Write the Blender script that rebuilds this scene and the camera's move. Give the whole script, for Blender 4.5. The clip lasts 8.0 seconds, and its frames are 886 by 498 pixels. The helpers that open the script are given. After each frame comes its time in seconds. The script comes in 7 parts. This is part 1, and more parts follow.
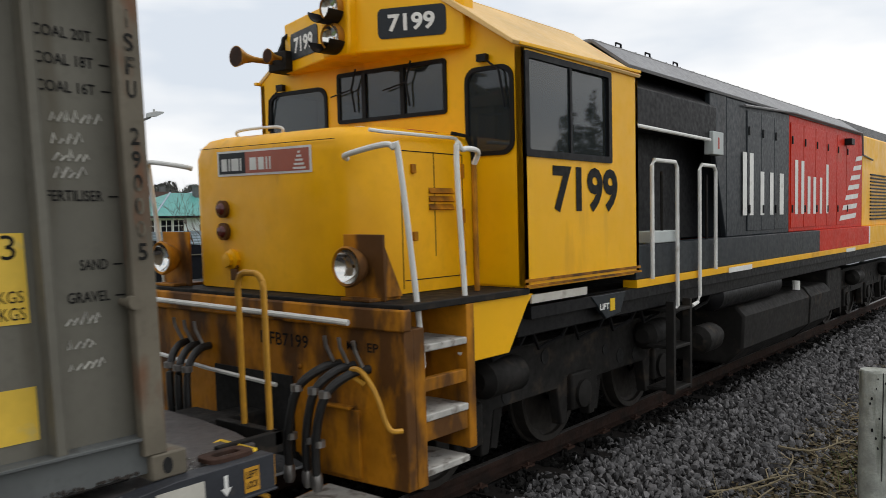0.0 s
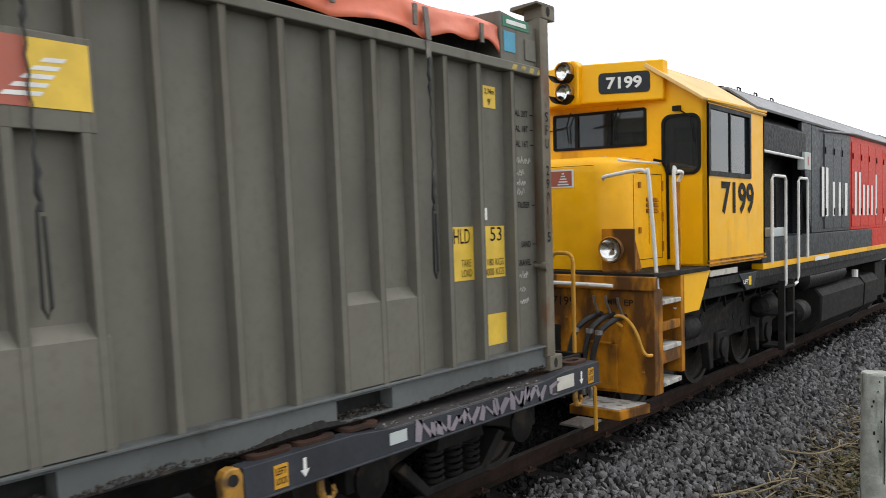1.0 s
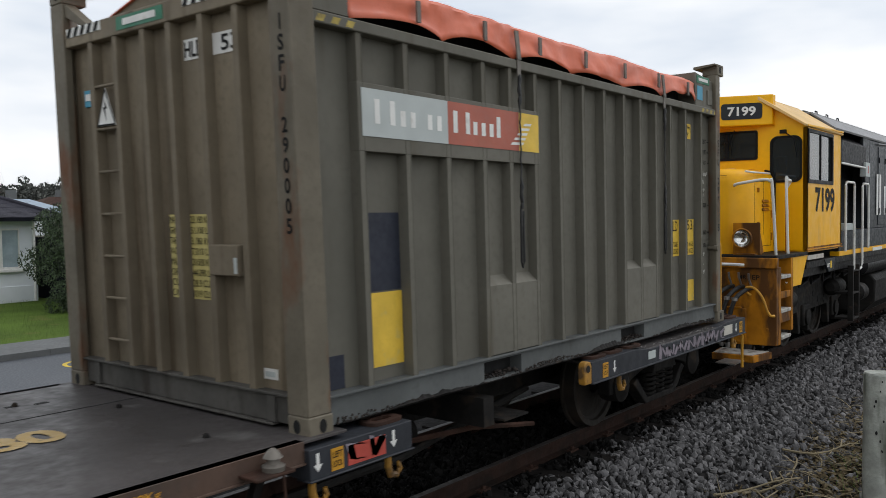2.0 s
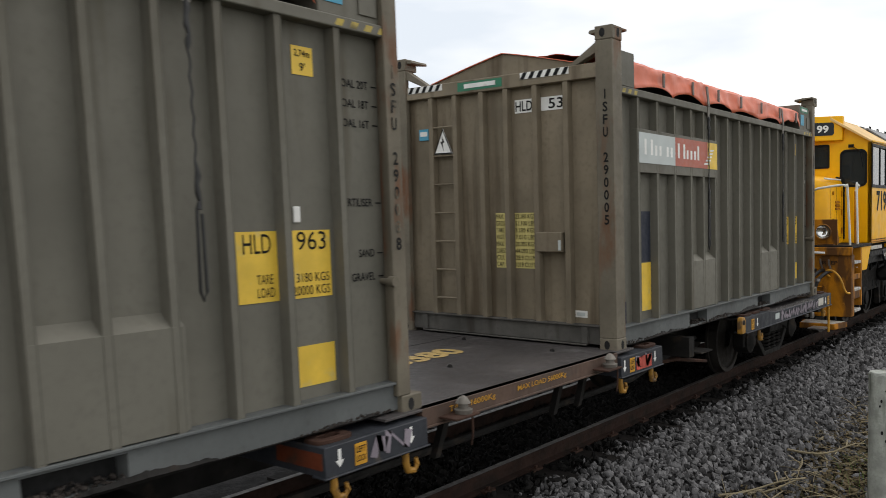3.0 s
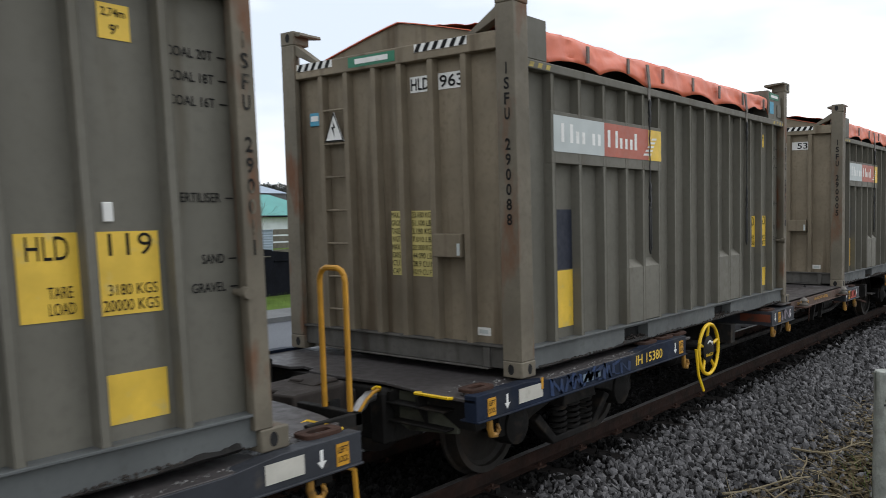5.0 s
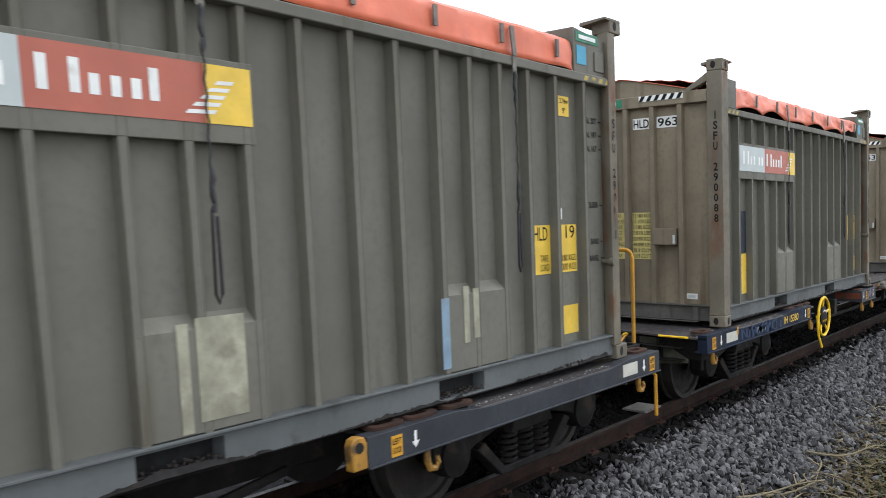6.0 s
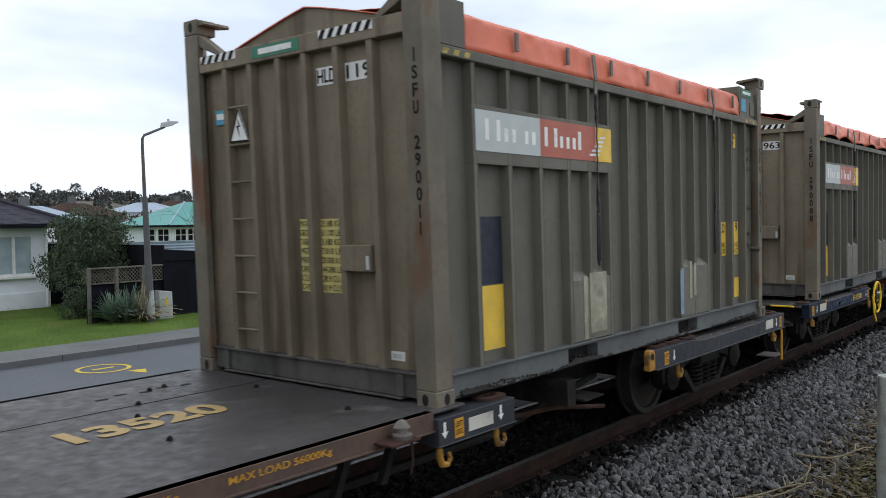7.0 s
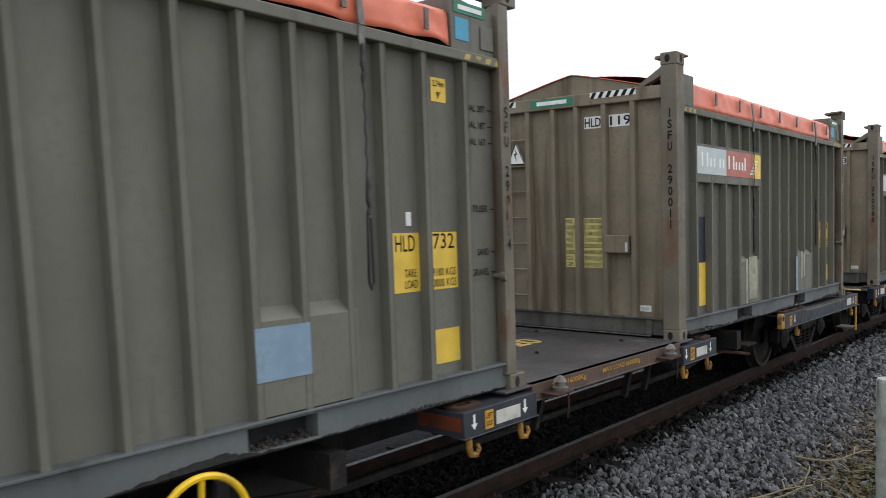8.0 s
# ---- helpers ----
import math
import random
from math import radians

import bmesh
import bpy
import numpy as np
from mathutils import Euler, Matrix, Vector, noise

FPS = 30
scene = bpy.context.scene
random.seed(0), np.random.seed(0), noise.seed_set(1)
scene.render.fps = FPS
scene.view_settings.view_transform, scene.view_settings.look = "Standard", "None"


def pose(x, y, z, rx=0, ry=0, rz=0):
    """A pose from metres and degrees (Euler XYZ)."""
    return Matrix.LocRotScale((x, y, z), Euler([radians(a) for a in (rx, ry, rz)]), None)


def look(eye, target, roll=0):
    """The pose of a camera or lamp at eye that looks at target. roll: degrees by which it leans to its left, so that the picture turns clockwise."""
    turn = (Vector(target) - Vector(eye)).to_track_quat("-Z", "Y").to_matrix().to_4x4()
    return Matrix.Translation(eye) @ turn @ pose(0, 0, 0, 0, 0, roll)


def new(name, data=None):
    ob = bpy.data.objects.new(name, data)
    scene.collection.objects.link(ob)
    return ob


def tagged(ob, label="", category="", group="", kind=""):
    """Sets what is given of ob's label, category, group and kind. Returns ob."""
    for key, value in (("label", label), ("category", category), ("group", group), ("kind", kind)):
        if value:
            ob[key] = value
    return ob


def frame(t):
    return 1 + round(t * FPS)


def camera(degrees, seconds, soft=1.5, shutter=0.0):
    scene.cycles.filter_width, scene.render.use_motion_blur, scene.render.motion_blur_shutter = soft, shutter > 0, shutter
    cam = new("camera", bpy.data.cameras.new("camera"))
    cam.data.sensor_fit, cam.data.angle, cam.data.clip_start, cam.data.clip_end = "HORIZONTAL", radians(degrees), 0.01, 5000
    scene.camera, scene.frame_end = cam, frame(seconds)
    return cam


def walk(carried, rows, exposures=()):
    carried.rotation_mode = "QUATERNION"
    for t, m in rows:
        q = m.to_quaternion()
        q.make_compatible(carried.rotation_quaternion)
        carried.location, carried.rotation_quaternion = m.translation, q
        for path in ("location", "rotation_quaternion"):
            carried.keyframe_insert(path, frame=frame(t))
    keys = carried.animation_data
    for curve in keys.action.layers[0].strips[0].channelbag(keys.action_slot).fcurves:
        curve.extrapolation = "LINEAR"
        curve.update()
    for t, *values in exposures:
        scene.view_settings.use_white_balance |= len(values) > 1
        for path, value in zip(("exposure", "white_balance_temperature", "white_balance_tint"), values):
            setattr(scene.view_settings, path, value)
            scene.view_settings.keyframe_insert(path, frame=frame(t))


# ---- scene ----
# World: z = 0 on the rail head, rails along x, the track's middle at y = 4.478.
cam = camera(55.85, 8.0, soft=0.55, shutter=1.1)
# the phone reads its picture out line by line, so what passes leans
scene.cycles.rolling_shutter_type, scene.cycles.rolling_shutter_duration = "TOP", 0.13
EYE, TRACK = 2.045, 4.478
# seconds, yaw, pitch, roll of the camera in the hand, and the train's way in metres
ROWS = [
    (0.0, -51.68, -2.52, 0.48, -0.000),
    (0.5, -51.80, -2.37, 0.48, 1.688),
    (1.0, -51.66, -2.20, 0.75, 3.373),
    (1.2, -51.56, -2.17, 0.68, 4.056),
    (2.3, -51.42, -2.34, 0.45, 7.818),
    (2.5, -51.28, -2.23, 0.34, 8.505),
    (3.0, -51.21, -2.28, 0.69, 10.233),
    (3.5, -51.09, -2.55, 0.33, 12.006),
    (4.0, -50.86, -2.58, 0.46, 13.764),
    (4.5, -50.80, -2.36, 0.51, 15.553),
    (5.0, -50.88, -2.48, 0.48, 17.343),
    (5.2, -50.71, -2.37, 0.65, 18.062),
    (6.3, -50.17, -2.12, 0.95, 21.962),
    (6.5, -50.47, -2.09, 0.91, 22.713),
    (7.0, -50.79, -2.00, 0.80, 24.563),
    (7.5, -50.84, -1.92, 0.77, 26.403),
    (8.0, -50.80, -1.90, 0.60, 28.191),
]
# the phone brightens, darkens and tints its picture as the train passes
EXPOSURES = [(0.0, -1.15, 6700, 10), (0.5, -1.02, 6700, 10), (1.0, -0.62, 6600, 10), (1.2, -0.53, 6550, 10), (2.3, -1.32, 6500, 10), (2.5, -1.32, 6500, 10), (3.0, -0.97, 6800, 10), (3.5, -0.55, 6500, 10), (4.0, -0.1, 6150, 10), (4.5, -0.14, 6100, 10), (4.7, -0.70, 6250, 10), (5.0, -0.93, 6400, 10), (5.2, -0.98, 6400, 10), (6.3, -0.1, 6100, 10), (6.5, -0.07, 6050, 10), (7.0, -1.02, 6200, 10), (7.5, -1.22, 6850, 10), (8.0, -0.7, 6300, 10)]
walk(cam, [(t, pose(0, 0, EYE, 90 + pitch, roll, yaw)) for t, yaw, pitch, roll, _ in ROWS], exposures=EXPOSURES)

# ---- sky and light: a bright overcast day ----
world = bpy.data.worlds.new("world")
scene.world = world
world.use_nodes = True
wn, wl = world.node_tree.nodes, world.node_tree.links
sky = wn.new("ShaderNodeTexSky")
sky.sky_type, sky.sun_disc = "NISHITA", False
sky.sun_elevation, sky.sun_rotation = radians(49), radians(121)
dim = wn.new("ShaderNodeMix")
dim.data_type, dim.blend_type = "RGBA", "MULTIPLY"
dim.inputs[0].default_value = 1.0
dim.inputs[7].default_value = (0.1, 0.1, 0.1, 1)
wl.new(sky.outputs[0], dim.inputs[6])
wco = wn.new("ShaderNodeTexCoord")
wmap = wn.new("ShaderNodeMapping")
wmap.inputs["Scale"].default_value = (1.4, 1.4, 5.0)
cloud = wn.new("ShaderNodeTexNoise")
cloud.inputs["Scale"].default_value, cloud.inputs["Detail"].default_value = 1.6, 5.0
cramp = wn.new("ShaderNodeValToRGB")
cramp.color_ramp.elements[0].position, cramp.color_ramp.elements[0].color = 0.36, (1.70, 1.88, 2.12, 1)
cramp.color_ramp.elements[1].position, cramp.color_ramp.elements[1].color = 0.58, (2.55, 2.58, 2.62, 1)
cover = wn.new("ShaderNodeMix")
cover.data_type = "RGBA"
cover.inputs[0].default_value = 0.9
wl.new(wco.outputs["Generated"], wmap.inputs[0])
wl.new(wmap.outputs[0], cloud.inputs["Vector"])
wl.new(cloud.outputs["Fac"], cramp.inputs[0])
wl.new(dim.outputs[2], cover.inputs[6])
wl.new(cramp.outputs[0], cover.inputs[7])
wl.new(cover.outputs[2], wn["Background"].inputs[0])
wn["Background"].inputs[1].default_value = 1.0
sun = new("sun", bpy.data.lights.new("sun", "SUN"))
sun.data.energy, sun.data.angle, sun.data.color = 1.3, radians(32), (1.0, 0.97, 0.94)
sun.matrix_world = look((8 + 6.0, 4 - 3.6, 8.0), (8, 4, 0))


# ---- materials ----
def mat(name, col, rough=0.6, metal=0.0, vary=0.25, scale=3.0, grain=40.0, bump=0.15, dirt=None, dirt_at=0.58, dirt_scale=2.0, streak=1.0, per=False, spec=0.5):
    """Paint or bare stuff: two scales of variation, optional dirt in patches or upright streaks, fine relief."""
    m = bpy.data.materials.new(name)
    m.use_nodes = True
    n, l = m.node_tree.nodes, m.node_tree.links
    b = n["Principled BSDF"]
    b.inputs["Roughness"].default_value, b.inputs["Metallic"].default_value = rough, metal
    b.inputs["Specular IOR Level"].default_value = spec
    co = n.new("ShaderNodeTexCoord")

    def noise_at(s, detail, stretch=1.0):
        mp = n.new("ShaderNodeMapping")
        mp.inputs["Scale"].default_value = (1, 1, 1 / stretch)
        t = n.new("ShaderNodeTexNoise")
        t.inputs["Scale"].default_value, t.inputs["Detail"].default_value = s, detail
        l.new(co.outputs["Object"], mp.inputs[0])
        l.new(mp.outputs[0], t.inputs["Vector"])
        return t.outputs["Fac"]

    def mix(a, c, fac):
        x = n.new("ShaderNodeMix")
        x.data_type = "RGBA"
        for sock, v in ((x.inputs[6], a), (x.inputs[7], c), (x.inputs[0], fac)):
            if isinstance(v, (tuple, float)):
                sock.default_value = (*v[:3], 1) if isinstance(v, tuple) else v
            else:
                l.new(v, sock)
        return x.outputs[2]

    def remap(fac, a, c, lo=0.0, hi=1.0):
        r = n.new("ShaderNodeMapRange")
        r.inputs[1].default_value, r.inputs[2].default_value, r.inputs[3].default_value, r.inputs[4].default_value = a, c, lo, hi
        l.new(fac, r.inputs[0])
        return r.outputs[0]

    low, high = tuple(c * (1 - vary) for c in col), tuple(min(1, c * (1 + vary)) for c in col)
    colour = mix(low, high, remap(noise_at(scale, 6), 0.3, 0.7))
    colour = mix(colour, tuple(c * (1 - vary * 0.8) for c in col), remap(noise_at(grain, 3), 0.5, 0.8, 0, 0.6))
    if per:
        info = n.new("ShaderNodeObjectInfo") if per == "object" else n.new("ShaderNodeNewGeometry")
        out = info.outputs["Random"] if per == "object" else info.outputs["Random Per Island"]
        hs = n.new("ShaderNodeHueSaturation")
        l.new(colour, hs.inputs["Color"])
        l.new(remap(out, 0, 1, 0.4, 1.6), hs.inputs["Value"])
        colour = hs.outputs[0]
    if dirt:
        colour = mix(colour, dirt, remap(noise_at(dirt_scale, 8, streak), dirt_at, dirt_at + 0.14, 0, 0.9))
    l.new(colour, b.inputs["Base Color"])
    l.new(remap(noise_at(grain * 0.5, 4), 0.3, 0.7, max(0.02, rough - 0.12), min(1, rough + 0.12)), b.inputs["Roughness"])
    if bump:
        bp = n.new("ShaderNodeBump")
        bp.inputs["Strength"].default_value, bp.inputs["Distance"].default_value = bump, 0.01
        l.new(noise_at(grain, 5), bp.inputs["Height"])
        l.new(bp.outputs[0], b.inputs["Normal"])
    return m


def glass(name, tint, rough=0.03):
    m = bpy.data.materials.new(name)
    m.use_nodes = True
    b = m.node_tree.nodes["Principled BSDF"]
    b.inputs["Base Color"].default_value, b.inputs["Roughness"].default_value = (*tint, 1), rough
    b.inputs["Transmission Weight"].default_value, b.inputs["IOR"].default_value = 0.80, 1.52
    return m


OLIVE = mat("olive_paint", (0.142, 0.135, 0.111), 0.62, spec=0.25, vary=0.18, scale=1.3, grain=22, bump=0.09, dirt=(0.088, 0.076, 0.052), dirt_at=0.565, dirt_scale=4.0, streak=9)
# Browner with grime, and lightened to make up for weaker light on the ends
OLIVE_END = mat("olive_grimy_lightened", (0.188, 0.156, 0.110), 0.65, spec=0.25, vary=0.28, scale=1.6, grain=22, bump=0.06, dirt=(0.085, 0.062, 0.038), dirt_at=0.55, dirt_scale=5, streak=12)
OLIVE_POST = mat("olive_paint_rusty", (0.152, 0.133, 0.100), 0.62, spec=0.25, vary=0.25, scale=2, grain=30, bump=0.15, dirt=(0.15, 0.062, 0.028), dirt_at=0.545, dirt_scale=5, streak=3)
GREY_RAIL = mat("grey_base_rail", (0.108, 0.115, 0.114), 0.65, spec=0.25, vary=0.18, scale=2, grain=30, bump=0.1, dirt=(0.07, 0.07, 0.065), dirt_at=0.62, dirt_scale=7)
TARP = mat("orange_tarpaulin", (0.68, 0.155, 0.075), 0.45, vary=0.12, scale=4, grain=14, bump=0.25, dirt=(0.45, 0.10, 0.06), dirt_at=0.62)
END_SILL = mat("grimy_end_sill", (0.088, 0.084, 0.076), 0.7, spec=0.2, vary=0.3, scale=3, grain=30, bump=0.12, dirt=(0.04, 0.034, 0.028), dirt_at=0.52, dirt_scale=5, streak=5)
CAST = mat("cast_coupler", (0.050, 0.042, 0.037), 0.8, spec=0.2, vary=0.35, scale=5, grain=40, bump=0.3, dirt=(0.10, 0.085, 0.07), dirt_at=0.62, dirt_scale=4)
GREENISH = mat("olive_end_plate", (0.085, 0.088, 0.066), 0.75, spec=0.2, vary=0.3, scale=4, grain=30, bump=0.15, dirt=(0.03, 0.028, 0.024), dirt_at=0.52, dirt_scale=4)
DULL_CLIP = mat("dull_clip", (0.16, 0.145, 0.125), 0.6, 0.3, vary=0.3, scale=9, bump=0.1)
GRIMY_Y = mat("grimy_yellow_paint", (0.40, 0.30, 0.06), 0.6, vary=0.3, scale=9, bump=0, dirt=(0.08, 0.065, 0.03), dirt_at=0.52, dirt_scale=12)
CRUMB = mat("spilt_stone", (0.22, 0.215, 0.205), 0.9, spec=0.1, vary=0.3, scale=14, bump=0, per="island")
DULL_PLATE = mat("dull_blue_plate", (0.13, 0.18, 0.23), 0.5, vary=0.3, scale=9, bump=0.05)
DARK = mat("dark_steel", (0.016, 0.015, 0.014), 0.7, spec=0.14, vary=0.4, scale=4, grain=30, bump=0.1, dirt=(0.05, 0.038, 0.028), dirt_at=0.58, dirt_scale=6)
BLACK = mat("black_rubber", (0.014, 0.014, 0.014), 0.5, vary=0.3, grain=60, bump=0.2)
# Near-black fill for hollows: their inner shade is put into the colour
VOID = mat("hollow_shade", (0.006, 0.006, 0.006), 0.9, vary=0.2, bump=0)
STEEL = mat("worn_steel", (0.30, 0.29, 0.28), 0.42, 0.8, vary=0.25, scale=6, grain=50, bump=0.1, dirt=(0.12, 0.08, 0.05), dirt_at=0.6)
WHEEL = mat("wheel_steel", (0.026, 0.023, 0.020), 0.6, 0.0, spec=0.2, vary=0.3, scale=5, grain=30, bump=0.15, dirt=(0.05, 0.035, 0.025), dirt_at=0.55)
RUST = mat("rust_brown", (0.052, 0.027, 0.019), 0.85, spec=0.2, vary=0.3, scale=5, grain=50, bump=0.3, dirt=(0.030, 0.019, 0.015), dirt_at=0.52, dirt_scale=4)
RAIL_RUST = mat("dark_rail_rust", (0.030, 0.017, 0.013), 0.85, spec=0.12, vary=0.35, scale=4, grain=50, bump=0.3, dirt=(0.016, 0.012, 0.010), dirt_at=0.5, dirt_scale=3)
WORN_INK = mat("worn_black_lettering", (0.012, 0.012, 0.011), 0.7, spec=0.2, vary=0.2, bump=0, dirt=(0.17, 0.15, 0.112), dirt_at=0.52, dirt_scale=16, streak=2)
RAILHEAD = mat("polished_railhead", (0.055, 0.045, 0.040), 0.55, 0.4, vary=0.2, scale=8, bump=0.05)
DECK = mat("wet_deck_plate", (0.060, 0.054, 0.053), 0.5, spec=0.35, vary=0.3, scale=1.2, grain=26, bump=0.07, dirt=(0.13, 0.125, 0.12), dirt_at=0.62, dirt_scale=3)
SILL_GREY = mat("dark_blue_grey_sill", (0.034, 0.037, 0.044), 0.55, spec=0.25, vary=0.25, scale=3, grain=30, bump=0.1, dirt=(0.10, 0.08, 0.06), dirt_at=0.62, dirt_scale=5)
SILL_BLUE = mat("blue_sill", (0.011, 0.017, 0.033), 0.6, spec=0.15, vary=0.5, scale=2.5, grain=20, bump=0.1, dirt=(0.03, 0.033, 0.04), dirt_at=0.50, dirt_scale=3)
SILL_BROWN = mat("brown_sill", (0.085, 0.050, 0.035), 0.65, vary=0.3, scale=4, grain=30, bump=0.2, dirt=(0.04, 0.035, 0.03), dirt_at=0.55)
YELLOW = mat("loco_yellow", (0.90, 0.46, 0.003), 0.42, spec=0.3, vary=0.08, scale=1.2, grain=12, bump=0.03, dirt=(0.48, 0.20, 0.008), dirt_at=0.60, dirt_scale=2, streak=5)
YELLOW_NOSE = mat("grimy_loco_yellow", (0.90, 0.43, 0.002), 0.45, spec=0.3, vary=0.16, scale=2, grain=14, bump=0.06, dirt=(0.42, 0.16, 0.010), dirt_at=0.60, dirt_scale=3, streak=4)
YELLOW_DIRTY = mat("filthy_loco_yellow", (0.46, 0.178, 0.005), 0.65, spec=0.25, vary=0.35, scale=3, grain=20, bump=0.15, dirt=(0.060, 0.026, 0.010), dirt_at=0.455, dirt_scale=4, streak=2.5)
ROOF_YEL = mat("faded_yellow_roof", (0.72, 0.47, 0.18), 0.6, vary=0.12, scale=2, bump=0.05)
LABEL_PALE = mat("pale_yellow_label", (0.56, 0.48, 0.17), 0.5, vary=0.15, scale=6, grain=30, bump=0)
TREAD = mat("worn_tread", (0.42, 0.41, 0.38), 0.7, vary=0.25, scale=8, bump=0.1, dirt=(0.12, 0.10, 0.08), dirt_at=0.52, dirt_scale=12)
LABEL_Y = mat("yellow_label", (0.74, 0.49, 0.055), 0.5, vary=0.12, scale=6, grain=30, bump=0, dirt=(0.55, 0.45, 0.18), dirt_at=0.58, dirt_scale=8)
SAFETY = mat("safety_yellow", (0.82, 0.52, 0.008), 0.42, vary=0.12, scale=6, bump=0.05, dirt=(0.4, 0.22, 0.03), dirt_at=0.64)
OCHRE = mat("ochre_rail_paint", (0.55, 0.27, 0.02), 0.5, vary=0.2, scale=6, bump=0.05, dirt=(0.25, 0.12, 0.03), dirt_at=0.6)
WHITE = mat("white_paint", (0.74, 0.74, 0.71), 0.5, vary=0.1, scale=6, bump=0.03, dirt=(0.45, 0.43, 0.38), dirt_at=0.63, dirt_scale=7)
SIGN_GREY = mat("pale_grey_decal", (0.46, 0.50, 0.49), 0.5, vary=0.08, scale=5, bump=0, dirt=(0.36, 0.38, 0.36), dirt_at=0.6)
SIGN_RED = mat("faded_red_decal", (0.41, 0.108, 0.068), 0.5, vary=0.1, scale=5, bump=0, dirt=(0.38, 0.12, 0.07), dirt_at=0.6)
SIGN_GREEN = mat("green_decal", (0.015, 0.16, 0.085), 0.5, vary=0.1, bump=0)
SIGN_BLUE = mat("blue_decal", (0.05, 0.28, 0.42), 0.5, vary=0.1, bump=0)
SIGN_PALEBLUE = mat("pale_blue_patch", (0.20, 0.29, 0.37), 0.5, vary=0.25, scale=5, bump=0, dirt=(0.15, 0.17, 0.17), dirt_at=0.55, dirt_scale=5)
NAVY = mat("navy_patch", (0.016, 0.02, 0.035), 0.6, vary=0.15, bump=0.03)
TAPE = mat("sticky_tape", (0.31, 0.30, 0.22), 0.4, vary=0.3, scale=8, bump=0.2, dirt=(0.19, 0.18, 0.13), dirt_at=0.52, dirt_scale=5)
INK = mat("black_lettering", (0.009, 0.009, 0.009), 0.7, spec=0.2, vary=0.2, bump=0)
CHALK = mat("chalk", (0.55, 0.54, 0.49), 0.9, vary=0.3, scale=20, bump=0)
GRAFF = mat("faded_graffiti", (0.22, 0.19, 0.22), 0.6, vary=0.3, bump=0)
GRAFF_BLUE = mat("blue_graffiti", (0.010, 0.030, 0.090), 0.55, vary=0.5, scale=9, bump=0, dirt=(0.014, 0.028, 0.07), dirt_at=0.5, dirt_scale=14)
RED_PLATE = mat("red_plate", (0.45, 0.07, 0.05), 0.5, vary=0.2, bump=0)
ORANGE_PLATE = mat("orange_reflector", (0.14, 0.032, 0.012), 0.5, vary=0.3, bump=0, dirt=(0.05, 0.03, 0.02), dirt_at=0.55, dirt_scale=9)
LOCO_GREY = mat("loco_grey", (0.028, 0.033, 0.038), 0.42, spec=0.16, vary=0.10, scale=2, bump=0.02, dirt=(0.020, 0.021, 0.022), dirt_at=0.56, dirt_scale=3, streak=6)
LOCO_RED = mat("loco_red", (0.55, 0.022, 0.005), 0.5, spec=0.2, vary=0.1, scale=2, bump=0.04, dirt=(0.42, 0.05, 0.025), dirt_at=0.62)
LOCO_BLACK = mat("loco_black", (0.008, 0.008, 0.009), 0.5, spec=0.16, vary=0.15, scale=3, bump=0.01)
LOCO_ROOF = mat("loco_roof", (0.17, 0.17, 0.175), 0.45, vary=0.2, scale=2, bump=0.1)
HOOK_OCHRE = mat("dull_ochre_paint", (0.34, 0.17, 0.022), 0.6, vary=0.25, scale=8, bump=0.1, dirt=(0.07, 0.04, 0.018), dirt_at=0.52, dirt_scale=9)
DULL_WHITE = mat("dull_white_plate", (0.52, 0.50, 0.44), 0.55, vary=0.12, scale=6, bump=0.03, dirt=(0.33, 0.30, 0.25), dirt_at=0.58, dirt_scale=9)
BRASS = mat("ochre_horn", (0.42, 0.21, 0.03), 0.4, 0.4, vary=0.2, bump=0.05)
GLASS_DARK = glass("cab_glass", (0.09, 0.115, 0.125))
CHROME = mat("reflector", (0.7, 0.7, 0.68), 0.15, 1.0, vary=0.05, bump=0)
RED_LENS = mat("dark_red_lens", (0.10, 0.012, 0.008), 0.15, vary=0.1, bump=0)
STONE = mat("ballast_stone", (0.112, 0.109, 0.110), 0.85, spec=0.25, vary=0.3, scale=14, grain=60, bump=0.3, per="island")
# Bed and sleepers near black: shade under the train is put into colour
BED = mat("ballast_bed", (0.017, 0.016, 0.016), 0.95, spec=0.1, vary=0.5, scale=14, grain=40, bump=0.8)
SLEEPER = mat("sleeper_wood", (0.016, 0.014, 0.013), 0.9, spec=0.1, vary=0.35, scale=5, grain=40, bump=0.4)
ASPHALT = mat("damp_asphalt", (0.072, 0.080, 0.092), 0.6, vary=0.12, scale=0.7, grain=60, bump=0.2, dirt=(0.085, 0.09, 0.1), dirt_at=0.56, dirt_scale=0.6)
CONCRETE = mat("concrete", (0.115, 0.12, 0.12), 0.8, vary=0.15, scale=1.5, grain=30, bump=0.15)
EARTH = mat("rough_ground", (0.10, 0.095, 0.07), 0.95, vary=0.3, scale=0.8, grain=14, bump=0.5)
LAWN = mat("lawn", (0.080, 0.128, 0.022), 0.95, spec=0.1, vary=0.3, scale=0.9, grain=20, bump=0.5, dirt=(0.13, 0.125, 0.04), dirt_at=0.6, dirt_scale=1.2)
GRASS = mat("grass_blades", (0.088, 0.145, 0.026), 0.8, vary=0.3, scale=1, bump=0, per="island")
# Oil stain and the shade under the train, both in one near-black colour
OILY_SHADED = mat("oily_ballast", (0.011, 0.0105, 0.010), 0.9, spec=0.1, vary=0.4, scale=10, bump=0.3, per="island")
LITTER = mat("brown_litter", (0.085, 0.066, 0.038), 0.95, spec=0.1, vary=0.3, scale=6, bump=0, per="island")
